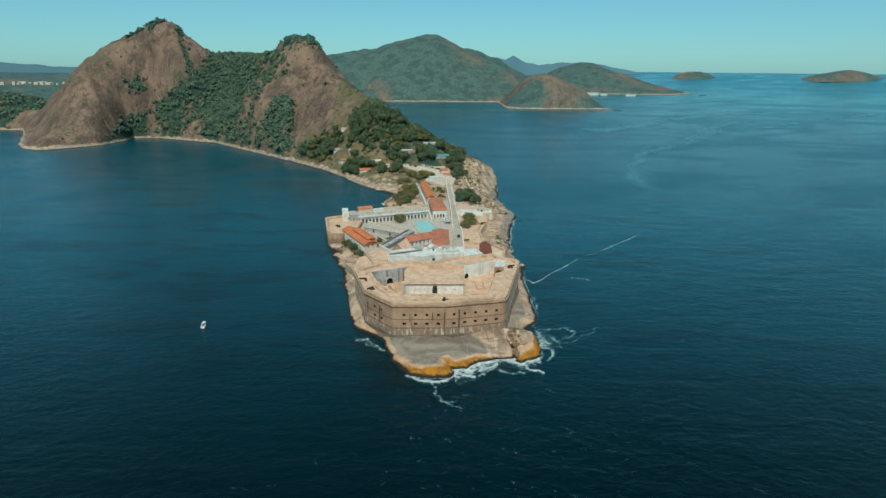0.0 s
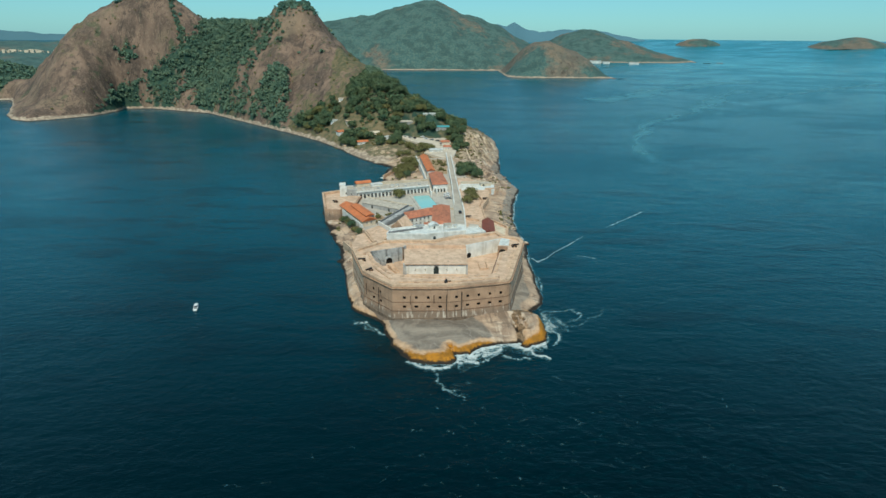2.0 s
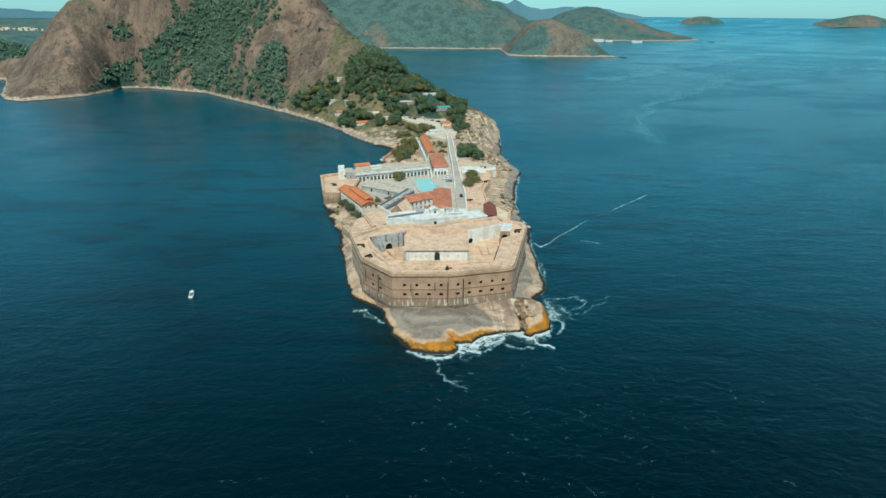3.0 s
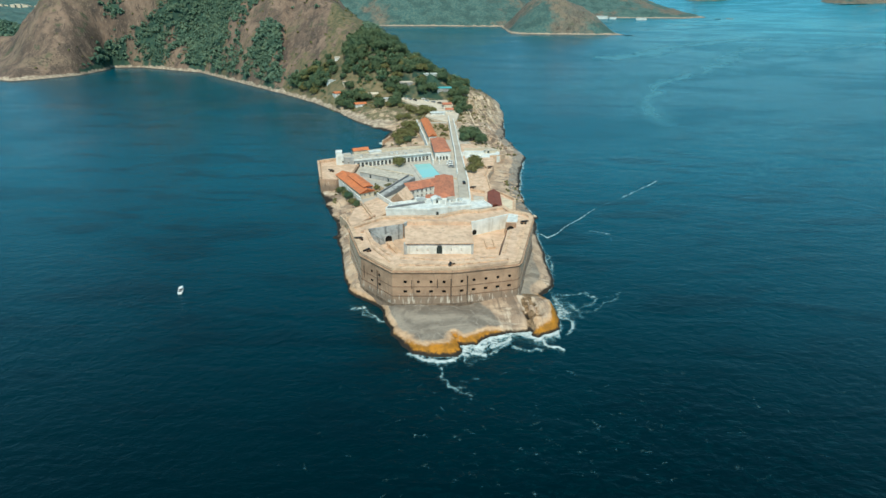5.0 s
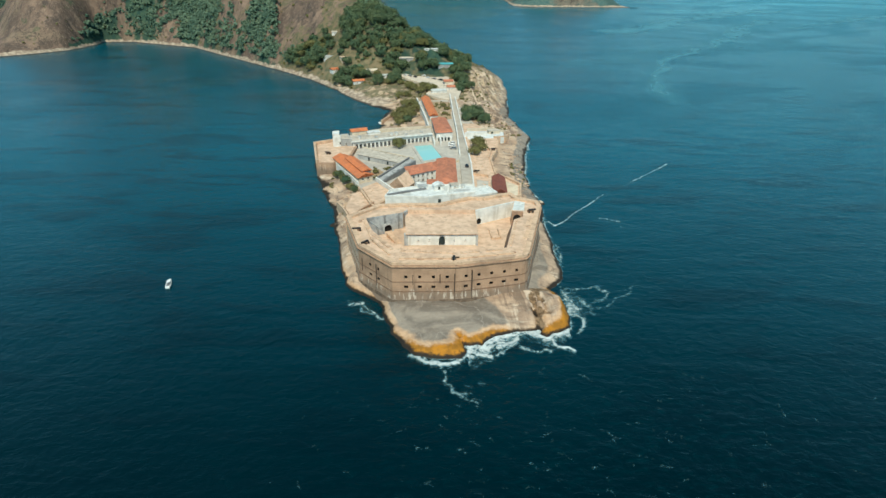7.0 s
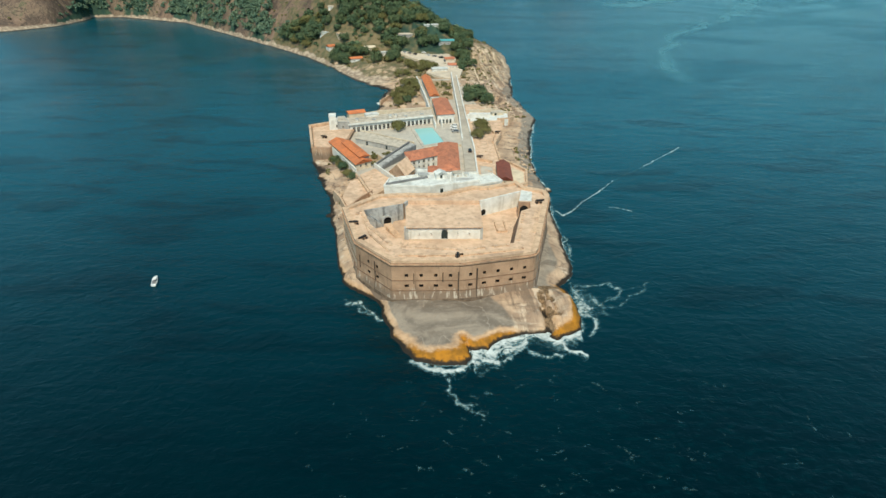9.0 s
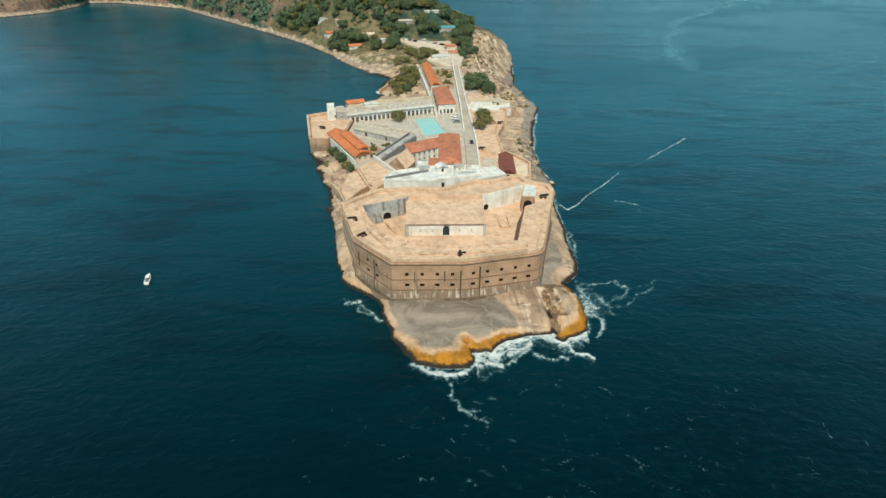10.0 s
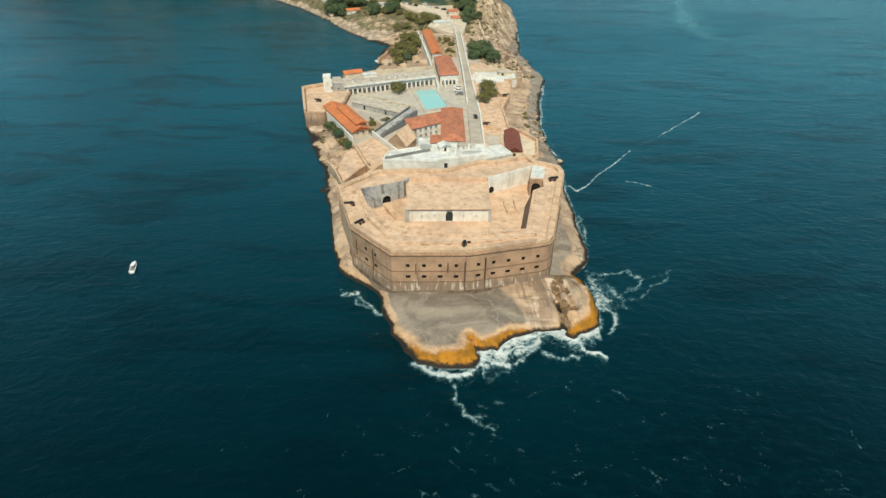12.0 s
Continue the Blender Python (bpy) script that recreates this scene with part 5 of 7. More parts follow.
slab("pavement_west", [(-43.0, 279.0), (-38.4, 266.6), (-34.0, 277.0), (-31.0, 282.0), (-38.0, 300.0), (-42.0, 296.0)], 9.0, 15.9, m_terrace, "sandy lower terrace west of the gate", "terrace")
free_wall("wall_rampart_west", [(-36.6, 246.0), (-29.8, 262.0), (-24.2, 268.0)], 1.2, 12.0, (26.0, 22.5, 24.5), m_parapet, "sloping wing wall from the rampart to the gate")

# hut and east side
building("maroon_hut", [(24.9, 289.6), (30.9, 289.4), (31.7, 309.6), (25.9, 311.0)], 16.6, 19.4, m_cream, m_tile_maroon, "small house with a dark maroon roof on the east terrace", [(0, "door", 3.0, 1.1, 0, 2.1)], rise=1.8, over=0.4)
free_wall("wall_east", [(32.5, 287.0), (37.6, 291.0), (39.6, 306.5), (33.6, 316.6), (28.6, 322.0), (28.0, 345.8), (33.4, 366.2), (35.4, 383.6)], 0.9, 8.0, (18.0, 18.0, 17.8, 17.6, 17.6, 17.4, 17.4, 17.4), m_parapet, "pale stone parapet of the east terrace")
slab("pavement_ruin", [(17.0, 386.0), (33.0, 388.6), (40.0, 391.0), (40.5, 402.0), (31.0, 404.5), (17.0, 404.0)], 9.0, 16.9, m_white_deck, "pale lime floor of a ruined terrace", "terrace")
free_wall("wall_ruin", [(17.4, 404.4), (24.0, 405.6), (32.0, 406.0), (40.6, 403.0)], 0.8, 9.0, (18.6, 18.2, 18.9, 17.8), m_cream, "broken pale wall of a ruined terrace")
free_wall("wall_ruin", [(33.5, 389.0), (40.4, 391.6), (43.5, 396.0)], 0.7, 9.0, (17.8, 17.4, 16.9), m_parapet, "low broken stone wall at the terrace edge")
building("ruin_shed", rect((31.0, 397.0), (38.0, 399.0), 4.0), 16.9, 18.6, m_cream, m_flat_roof, "low roofed corner of the ruined terrace", [(0, "door", 2.0, 1.4, 0, 1.5)], rise=0, over=0.2)
free_wall("wall_east_court", [(15.6, 391.0), (29.0, 393.0)], 0.7, 15.0, (19.6, 19.2), m_white, "white wall across the east terrace")

# ramp road between white walls, up to the north gate
slab("road_ramp", [(10.8, 276), (16.2, 276), (16.6, 340), (14.0, 412), (12.2, 498), (8.4, 498), (9.8, 412), (10.8, 355)], 12, 16.9, m_road, "grey ramp road between white walls", "road")
free_wall("wall_ramp_west", [(7.6, 506.0), (9.2, 440.0), (10.4, 402.0), (11.0, 352.0)], 0.7, 14.0, (19.6, 19.2, 18.8, 18.2), m_white, "long white wall beside the ramp road")
free_wall("wall_ramp_east", [(11.6, 500.0), (14.0, 412.0), (16.7, 338.0), (15.9, 276.0)], 0.7, 14.0, (18.6, 18.2, 18.0, 19.0), m_white, "white kerb wall beside the ramp road")
for a, b in (((-18.6, 494.0), (-3.6, 374.0)), ((-14.6, 494.0), (0.2, 378.0))):
    free_wall("wall_passage", [a, ((a[0] + b[0]) / 2 + 0.6, (a[1] + b[1]) / 2), b], 0.8, 13.0, (18.6, 18.8, 19.0), m_white, "white wall of the narrow uphill passage")
building("north_house", [(-7.4, 430.5), (-1.8, 433.0), (-9.2, 490.0), (-14.8, 487.0)], 15.0, 19.8, m_white, m_tile_orange, "narrow white house with an orange tile roof", row_of(1, "window", 55, 8, 1.1, 1.6, 3.0), rise=1.7, over=0.4)
building("north_house", [(-2.6, 384.5), (7.4, 386.6), (3.2, 421.0), (-5.8, 419.2)], 15.6, 21.0, m_white, m_tile, "white house with a worn red hipped roof", row_of(0, "door", 9.6, 4, 1.2, 0, 2.4, 0.6) + row_of(1, "window", 32, 6, 1.1, 1.4, 2.8), rise=2.2, hip=0.15)
building("link_house", [(-5.0, 421.8), (2.2, 422.8), (-0.6, 430.0), (-6.6, 429.2)], 15.6, 19.0, m_cream, m_flat_roof, "pale flat link between two tiled houses", rise=0, over=0.2)

# ---- small things in the yards ----
def water_tank(x, y, z, size=1.0):
    top = tagged(new("water_tank"), "round pale water tank on a flat roof", "tank", "roof tanks")
    top.matrix_basis = pose(x, y, z) @ Matrix.Diagonal((size, size, size, 1))
    bm = bmesh.new()
    bmesh.ops.create_cone(bm, cap_ends=True, segments=18, radius1=0.95, radius2=1.05, depth=1.3, matrix=pose(0, 0, 0.65))
    part("body", bm, m_white, top)
    bm = bmesh.new()
    bmesh.ops.create_cone(bm, cap_ends=True, segments=18, radius1=1.1, radius2=0.35, depth=0.35, matrix=pose(0, 0, 1.47))
    part("lid", bm, m_grey, top)
    return top


for x, y in ((-48.5, 374.0), (-30.0, 381.5), (-27.0, 382.5)):
    water_tank(x, y, 20.454)
water_tank(9.6, 272.0, 28.654)
for x, y, w in ((-40.0, 375.5, 2.2), (-22.0, 382.0, 1.8), (-13.0, 386.5, 2.4)):
    tagged(thing("roof_hatch", box(bmesh.new(), x, x + w, y, y + 1.6, 20.454, 21.1), m_grey, "low grey hatch on the arcade roof", "hatch"), group="roof hatches")
free_wall("wall_inner_yard", [(-12.6, 283.0), (-12.6, 276.5), (2.0, 277.0)], 0.5, 15.0, (18.4,) * 3, m_white, "low white wall in the rear yard")
free_wall("wall_inner_yard", [(-9.0, 340.0), (3.0, 344.5), (10.2, 345.0)], 0.4, 15.0, (16.8,) * 3, m_cream, "low cream wall between house and pool")
free_wall("wall_inner_yard", [(17.0, 322.0), (24.5, 318.0)], 0.5, 16.0, (17.9,) * 2, m_parapet, "low stone wall on the east terrace")
free_wall("wall_inner_yard", [(24.0, 385.0), (29.5, 362.0), (27.0, 348.0)], 0.5, 16.0, (17.6,) * 3, m_parapet, "low broken stone wall on the east terrace")
# A strip greyer than the terrace round it.
slab("patch_grass", [(18.0, 296.0), (23.5, 295.0), (24.0, 312.0), (18.4, 314.0)], 16.0, 16.66, m_court, "grey patch beside the maroon hut", "paving")
slab("patch_grass", [(32.2, 290.5), (36.8, 292.5), (38.4, 305.5), (33.0, 312.0)], 16.0, 16.66, m_cream, "pale dry grass behind the maroon hut", "grass")
slab("patch_grass", [(-8.5, 433.0), (8.0, 440.0), (6.8, 494.0), (-7.0, 494.0)], 15.0, 15.7, m_scrub_ground, "dry overgrown earth beside the tiled house", "earth")
slab("patch_grass", [(-39.0, 330.5), (-33.0, 317.5), (-28.5, 325.0), (-33.0, 332.5)], 15.0, 15.7, m_scrub_ground, "patch of dry grass in the barrack yard", "grass")


def boulder(seed, x, y, z, r):
    bm = bmesh.new()
    bmesh.ops.create_icosphere(bm, subdivisions=3, radius=1.0)
    for v in bm.verts:
        n = noise.fractal(v.co * 1.3 + Vector((seed * 3.7, 0, 0)), 0.8, 2.0, 4)
        v.co = Vector((v.co.x * 1.25, v.co.y, v.co.z * 0.75)) * (1 + 0.35 * n)
    ob = thing("boulder", bm, m_rock, "rounded tan granite boulder on the shore", "boulder", "boulders on the shore")
    ob.matrix_basis = pose(x, y, z, 0, 0, seed * 71) @ Matrix.Diagonal((r, r, r, 1))
    return ob


# rubble, tufts and stones lying about the yards and slopes
def rubble(name, spots, seed, size, material, label):
    rng = np.random.default_rng(seed)
    bm = bmesh.new()
    bmesh.ops.create_icosphere(bm, subdivisions=1, radius=1.0)
    ball = np.array([v.co[:] for v in bm.verts])
    tris = np.array([[v.index for v in f.verts] for f in bm.faces])
    bm.free()
    co, faces = [], []
    for x0, x1, y0, y1, z, n in spots:
        for _ in range(n):
            x, y = rng.uniform(x0, x1), rng.uniform(y0, y1)
            r = size * (0.4 + 1.2 * rng.random() ** 2)
            base = z if z is not None else ground_z(x, y)
            faces.append(tris + len(co) * len(ball))
            co.append(ball * (1 + 0.35 * rng.normal(size=(len(ball), 1))) * np.array((1.2, 1.0, 0.6)) * r + np.array((x, y, base + 0.1 * r)))
    me = bpy.data.meshes.new(name)
    me.from_pydata(np.concatenate(co).tolist(), [], np.concatenate(faces).tolist())
    me.materials.append(material)
    return tagged(new(name, me), label, "rubble", kind="stuff")


# loose kerb stones along the inner edge of the gun platforms
def kerb_row(a, b, count, seed):
    rng = random.Random(seed)
    top = tagged(new("kerb_stones"), "row of worn kerb stones along the gun platform", "kerb")
    a, b = Vector(a), Vector(b)
    e = (b - a) / count
    n = Vector((-e.y, e.x)).normalized()
    for i in range(count):
        if rng.random() < 0.18:
            continue
        p, w, h = a + e * (i + 0.08), 0.35 + rng.random() * 0.25, 0.22 + rng.random() * 0.2
        q = p + e * (0.7 + 0.15 * rng.random())
        part("stone", prism(bmesh.new(), [tuple(p - n * w), tuple(q - n * w), tuple(q + n * w), tuple(p + n * w)], TOP - 0.05, TOP + h), rng.choice((m_parapet, m_parapet, m_terrace)), top)
    return top


kerb_row((-14.8, 216.9), (5.6, 214.9), 22, 1)
kerb_row((6.8, 215.0), (21.5, 218.0), 15, 2)
kerb_row((-26.4, 232.0), (-16.8, 217.2), 17, 3)
kerb_row((-30.2, 243.2), (-26.6, 233.4), 10, 4)
kerb_row((24.6, 221.0), (29.6, 243.0), 22, 5)
for x, y, w, d in ((-8.0, 210.2, 2.4, 1.2), (-1.0, 210.6, 1.6, 1.0), (10.5, 211.8, 2.0, 1.2), (17.5, 213.6, 2.4, 1.2), (24.0, 215.2, 1.8, 1.2), (33.5, 231.0, 1.4, 2.4), (36.0, 240.0, 1.4, 2.2), (-31.5, 240.0, 1.2, 2.0)):
    thing("gun_block", box(bmesh.new(), x, x + w, y, y + d, TOP, TOP + 0.3), m_cornice, "low worn stone gun block on the terrace", "stone block", "gun blocks")


# ---- the village and the car park on the neck ----
def ground_z(x, y, key="h"):
    i = int(np.clip(np.searchsorted(GRID["xs"], x) - 1, 0, len(GRID["xs"]) - 2))
    j = int(np.clip(np.searchsorted(GRID["ys"], y) - 1, 0, len(GRID["ys"]) - 2))
    u = (x - GRID["xs"][i]) / (GRID["xs"][i + 1] - GRID["xs"][i])
    v = (y - GRID["ys"][j]) / (GRID["ys"][j + 1] - GRID["ys"][j])
    g = GRID[key]
    return float((g[j, i] * (1 - u) + g[j, i + 1] * u) * (1 - v) + (g[j + 1, i] * (1 - u) + g[j + 1, i + 1] * u) * v)


def plot_house(name, x, y, turn, wide, deep, tall, walls, roof, label, rise=1.4, windows=2):
    wide, deep, tall = wide * 0.95, deep * 0.9, tall * 0.92
    c, s = math.cos(radians(turn)), math.sin(radians(turn))
    corners = [(x + c * u - s * v, y + s * u + c * v) for u, v in ((-wide / 2, -deep / 2), (wide / 2, -deep / 2), (wide / 2, deep / 2), (-wide / 2, deep / 2))]
    lowest = min(ground_z(*p) for p in corners)
    z = lowest + 0.22 * (max(ground_z(*p) for p in corners) - lowest) + 0.1
    return building(name, corners, z, z + tall, walls, roof, label, row_of(0, "window", wide, windows, 1.0, 0.7, 1.6) + [(1, "door", deep / 2, 1.0, 0, 1.85)], rise=rise, over=0.4, base=z - lowest + 0.6)


NECK = 0.0914  # the rise of the neck, metres a metre, from the north gate at y 500


def neck_z(y):
    return 16.1 + NECK * max(0.0, y - 500)


def neck_slab(name, poly, material, label, category):
    """Paving that climbs with the neck."""
    bm = prism(bmesh.new(), poly, 6, 16)
    for v in bm.verts:
        if v.co.z > 15:
            v.co.z = neck_z(v.co.y)
    return thing(name, bm, material, label, category, kind="structure")


neck_slab("pavement_car_park", [(-38.0, 567.0), (-30.0, 557.0), (-19.2, 546.1), (-6.4, 536.4), (10.5, 534.6), (12.4, 548.3), (10.2, 567.0), (-6.8, 576.0), (-22.9, 577.0), (-33.0, 574.0)], m_dusty, "dusty grey car park on the neck", "car park")
neck_slab("pavement_gate", [(-11.9, 514.4), (4, 500), (14, 500), (17.6, 526.0), (10.5, 534.4), (-5.8, 536.0)], m_dusty, "pale paved forecourt of the north gate", "forecourt")
plot_house("north_gate_house", -1.5, 520, 8, 13, 8, 3.4, m_white, m_white_deck, "white flat gate house on the neck", 0, windows=4)
plot_house("north_gate_house", 8.8, 529, 0, 7, 5, 3.0, m_white, m_tile, "small white house with a red roof by the north gate")
plot_house("north_gate_house", 6.7, 545.7, 10, 8, 5, 3.0, m_cream, m_tile, "small cream house with a faded red roof")
plot_house("long_shed", -26.5, 586.5, 4, 24, 7, 3.4, m_grey, m_flat_roof, "long grey shed above the car park", 0.8, windows=7)
plot_house("white_villa", -9.0, 594.0, 8, 13, 7, 3.4, m_white, m_white_deck, "white flat villa above the car park", 0, windows=4)
plot_house("teal_roofed_shed", 4.4, 576.5, 4, 14, 7, 3.2, m_grey, m_teal, "white shed with a faded teal metal roof", 1.0, windows=4)
plot_house("white_villa", -106.5, 623.8, -12, 17, 7, 3.2, m_white, m_white_deck, "wide white villa with a flat roof among the trees", 0, windows=6)
plot_house("brown_house", -90.9, 608.2, 30, 10, 9, 3.4, m_cream, m_terrace, "plain sandy house among the trees", 0)
plot_house("shore_house", -100.1, 598.1, 35, 9, 7, 3.0, m_white, m_tile_orange, "small white shore house with an orange roof")
plot_house("shore_house", -73.8, 562.3, 25, 11, 7, 2.8, m_white, m_tile_orange, "low white shore house with a pale orange roof", 1.2)
plot_house("shore_house", -63.3, 578.6, 20, 10, 6, 3.0, m_cream, m_cream, "small sandy house among the trees")
plot_house("shore_house", -49.8, 568.4, 15, 8, 5, 2.8, m_white, m_white_deck, "small white house at the edge of the wood", 0)
plot_house("hill_house", -104.7, 653.2, -10, 11, 5, 3.0, m_white, m_flat_roof, "white house high in the wood", 0.8)
plot_house("boat_shed", -40.5, 452, 20, 9, 5, 2.6, m_white, m_white_deck, "small white boat shed at the water's edge", 0, windows=1)
free_wall("wall_landing", [(-42.3, 446), (-35.5, 464), (-31.5, 484)], 0.8, 8.0, (13.0, 13.6, 14.6), m_parapet, "rough stone wall above the landing")
free_wall("wall_shore_road", [(-41.3, 569.6), (-28.5, 556.6), (-18.3, 545.7), (-7.8, 534.4)], 0.6, 8.0, (23, 21.7, 20.7, 19.8), m_cream, "pale kerb wall of the car park")

# ---- cars ----
m_car_white = Nodes("white_car_paint").done((0.78, 0.78, 0.77), 0.25, spec=0.5)
m_car_grey = Nodes("silver_car_paint").done((0.36, 0.37, 0.38), 0.3, metal=0.6)
m_car_black = Nodes("black_car_paint").done((0.02, 0.02, 0.022), 0.25, spec=0.5)
m_tyre = Nodes("tyre_rubber").done((0.02, 0.02, 0.02), 0.85)


def car(x, y, z, turn, paint, label):
    top = tagged(new("car"), label, "car", "parked cars")
    top.matrix_basis = pose(x, y, z, 0, 0, turn)
    bm = bmesh.new()
    prof = [(-2.1, 0.35), (2.1, 0.35), (2.15, 0.75), (1.2, 0.95), (-1.9, 1.0), (-2.15, 0.8)]
    for side in (-0.86, 0.86):
        bm.faces.new([bm.verts.new((side, u, v)) for u, v in prof])
    n = len(prof)
    bm.verts.ensure_lookup_table()
    for i in range(n):
        j = (i + 1) % n
        bm.faces.new((bm.verts[i], bm.verts[j], bm.verts[n + j], bm.verts[n + i]))
    bmesh.ops.recalc_face_normals(bm, faces=bm.faces)
    part("body", bm, paint, top)
    for nm, mat, z0, z1, grow in (("cabin_glass", m_glass, 0.97, 1.38, 0.0), ("roof", paint, 1.38, 1.46, 0.02)):
        bm = bmesh.new()
        lo = [(-0.8, -1.75), (0.8, -1.75), (0.8, 0.95), (-0.8, 0.95)] if nm == "cabin_glass" else [(-0.64, -1.35), (0.64, -1.35), (0.64, 0.35), (-0.64, 0.35)]
        hi = [(-0.64 - grow, -1.35), (0.64 + grow, -1.35), (0.64 + grow, 0.35), (-0.64 - grow, 0.35)]
        a, b = [bm.verts.new((*p, z0)) for p in lo], [bm.verts.new((*p, z1)) for p in hi]
        bm.faces.new(b)
        for i in range(4):
            bm.faces.new((a[i], a[(i + 1) % 4], b[(i + 1) % 4], b[i]))
        bmesh.ops.recalc_face_normals(bm, faces=bm.faces)
        part(nm, bm, mat, top)
    for sx in (-0.78, 0.78):
        for sy in (-1.35, 1.35):
            bm = bmesh.new()
            bmesh.ops.create_cone(bm, cap_ends=True, segments=12, radius1=0.33, radius2=0.33, depth=0.22, matrix=pose(sx, sy, 0.33, 0, 90, 0))
            wheel = part("wheel", bm, m_tyre, top)
            bm = bmesh.new()
            bmesh.ops.create_cone(bm, cap_ends=True, segments=10, radius1=0.2, radius2=0.2, depth=0.24, matrix=pose(sx, sy, 0.33, 0, 90, 0))
            part("rim", bm, m_car_grey, wheel, "silver wheel rim")
    for sx in (-0.6, 0.6):
        part("headlight", box(bmesh.new(), sx - 0.16, sx + 0.16, 2.08, 2.18, 0.62, 0.76), m_glass, top)
        part("tail_light", box(bmesh.new(), sx - 0.14, sx + 0.14, -2.18, -2.08, 0.66, 0.8), m_tile_maroon, top, "dark red tail light")
    return top


white_car = car(7.0, 379.5, 15.604, 80, m_car_white, "white car parked beside the ramp wall")
grey_car = car(7.6, 369.0, 15.604, 85, m_car_grey, "silver car parked beside the ramp wall")
black_car = car(14.2, 333.5, 16.904, 2, m_car_black, "black car on the ramp road")
copy_thing(white_car, pose(6.8, 374.5, 15.604, 0, 0, 84))
for i, (x, y, turn) in enumerate(((-32, 567.8, 40), (-27.4, 565.4, 40), (-22.7, 562.3, 42), (-11.4, 559.8, 60), (-5.7, 556.6, 60), (0, 552.8, 60), (-15.1, 566.6, 60), (2.9, 543, 10))):
    tagged(copy_thing((white_car, grey_car, black_car)[i % 3], pose(x, y, neck_z(y) + 0.004, math.degrees(math.atan(NECK))) @ pose(0, 0, 0, 0, 0, turn)), ("white", "silver", "black")[i % 3] + " car in the dusty car park")

# ---- boat ----
m_boat = weathered("white_boat_paint", (0.80, 0.80, 0.78), (0.70, 0.70, 0.68), (0.50, 0.50, 0.48), 1.0, amount=0.3)


def build_boat(x, y, turn):
    top = tagged(new("motor_boat"), "small white motor boat with a dark cockpit", "boat")
    top.matrix_basis = pose(x, y, SEA - 0.15, 0, 0, turn) @ Matrix.Diagonal((0.76, 0.8, 0.76, 1))
    bm, rings = bmesh.new(), []
    for k in range(9):
        u = k / 8
        half = 1.15 * (1 - max(0, (u - 0.45) / 0.55) ** 2.2) * (0.86 + 0.14 * min(1, u * 3)) + 0.04
        yy, sheer = -3.6 + 7.2 * u, 1.0 + 0.5 * u * u
        rings.append([bm.verts.new(p) for p in ((-half, yy, sheer), (-half * 0.8, yy, 0.15), (0, yy, -0.3 + 0.5 * max(0, u - 0.8)), (half * 0.8, yy, 0.15), (half, yy, sheer), (half * 0.7, yy, sheer - 0.05), (-half * 0.7, yy, sheer - 0.05))])
    for a, b in zip(rings, rings[1:]):
        for i in range(7):
            bm.faces.new((a[i], a[(i + 1) % 7], b[(i + 1) % 7], b[i]))
    bm.faces.new(rings[0])
    bm.faces.new(rings[-1][::-1])
    bmesh.ops.recalc_face_normals(bm, faces=bm.faces)
    part("hull", bm, m_boat, top)
    part("cockpit", box(bmesh.new(), -0.8, 0.8, -2.6, 0.6, 1.0, 1.12), m_slate, top, "dark cockpit floor")
    part("cabin", box(bmesh.new(), -0.75, 0.75, 0.6, 2.4, 1.05, 1.75), m_boat, top)
    part("windscreen", box(bmesh.new(), -0.7, 0.7, 0.42, 0.58, 1.2, 2.0), m_glass, top)
    part("canopy", box(bmesh.new(), -0.8, 0.8, -1.2, 0.6, 2.15, 2.22), m_boat, top)
    for sx in (-0.75, 0.75):
        part("canopy_post", box(bmesh.new(), sx - 0.03, sx + 0.03, -1.1, -1.04, 1.0, 2.15), m_iron, top)
    return top


build_boat(-99.5, 221.8, 13)

# ---- trees ----
def leaf_material(name, a, b, size=2.0, leafy=0.4):
    n = Nodes(name)
    tone = n.mix(n.math("ADD", n.math("MULTIPLY", n.piece(True), leafy), n.math("MULTIPLY", n.ramp(n.noise(size, 3), 0.35, 0.65), 1.0 - leafy)), a, b)
    tone = n.mix(n.math("MULTIPLY", n.piece(), 0.35), tone, (0.13, 0.14, 0.05))
    return n.done(tone, 0.75, spec=0.2)


m_leaf = leaf_material("dark_green_foliage", (0.033, 0.078, 0.048), (0.130, 0.172, 0.086), 4.0, 0.25)
m_leaf_olive = leaf_material("dry_olive_foliage", (0.105, 0.105, 0.038), (0.22, 0.198, 0.078))
# Woods on the hills: their greens carry the haze, paler and bluer.
m_forest = leaf_material("haze_toned_wood_foliage", (0.066, 0.150, 0.128), (0.165, 0.250, 0.178), 14.0, 0.12)
m_bark = weathered("grey_brown_bark", (0.20, 0.15, 0.11), (0.14, 0.105, 0.08), (0.07, 0.055, 0.045), 0.8)


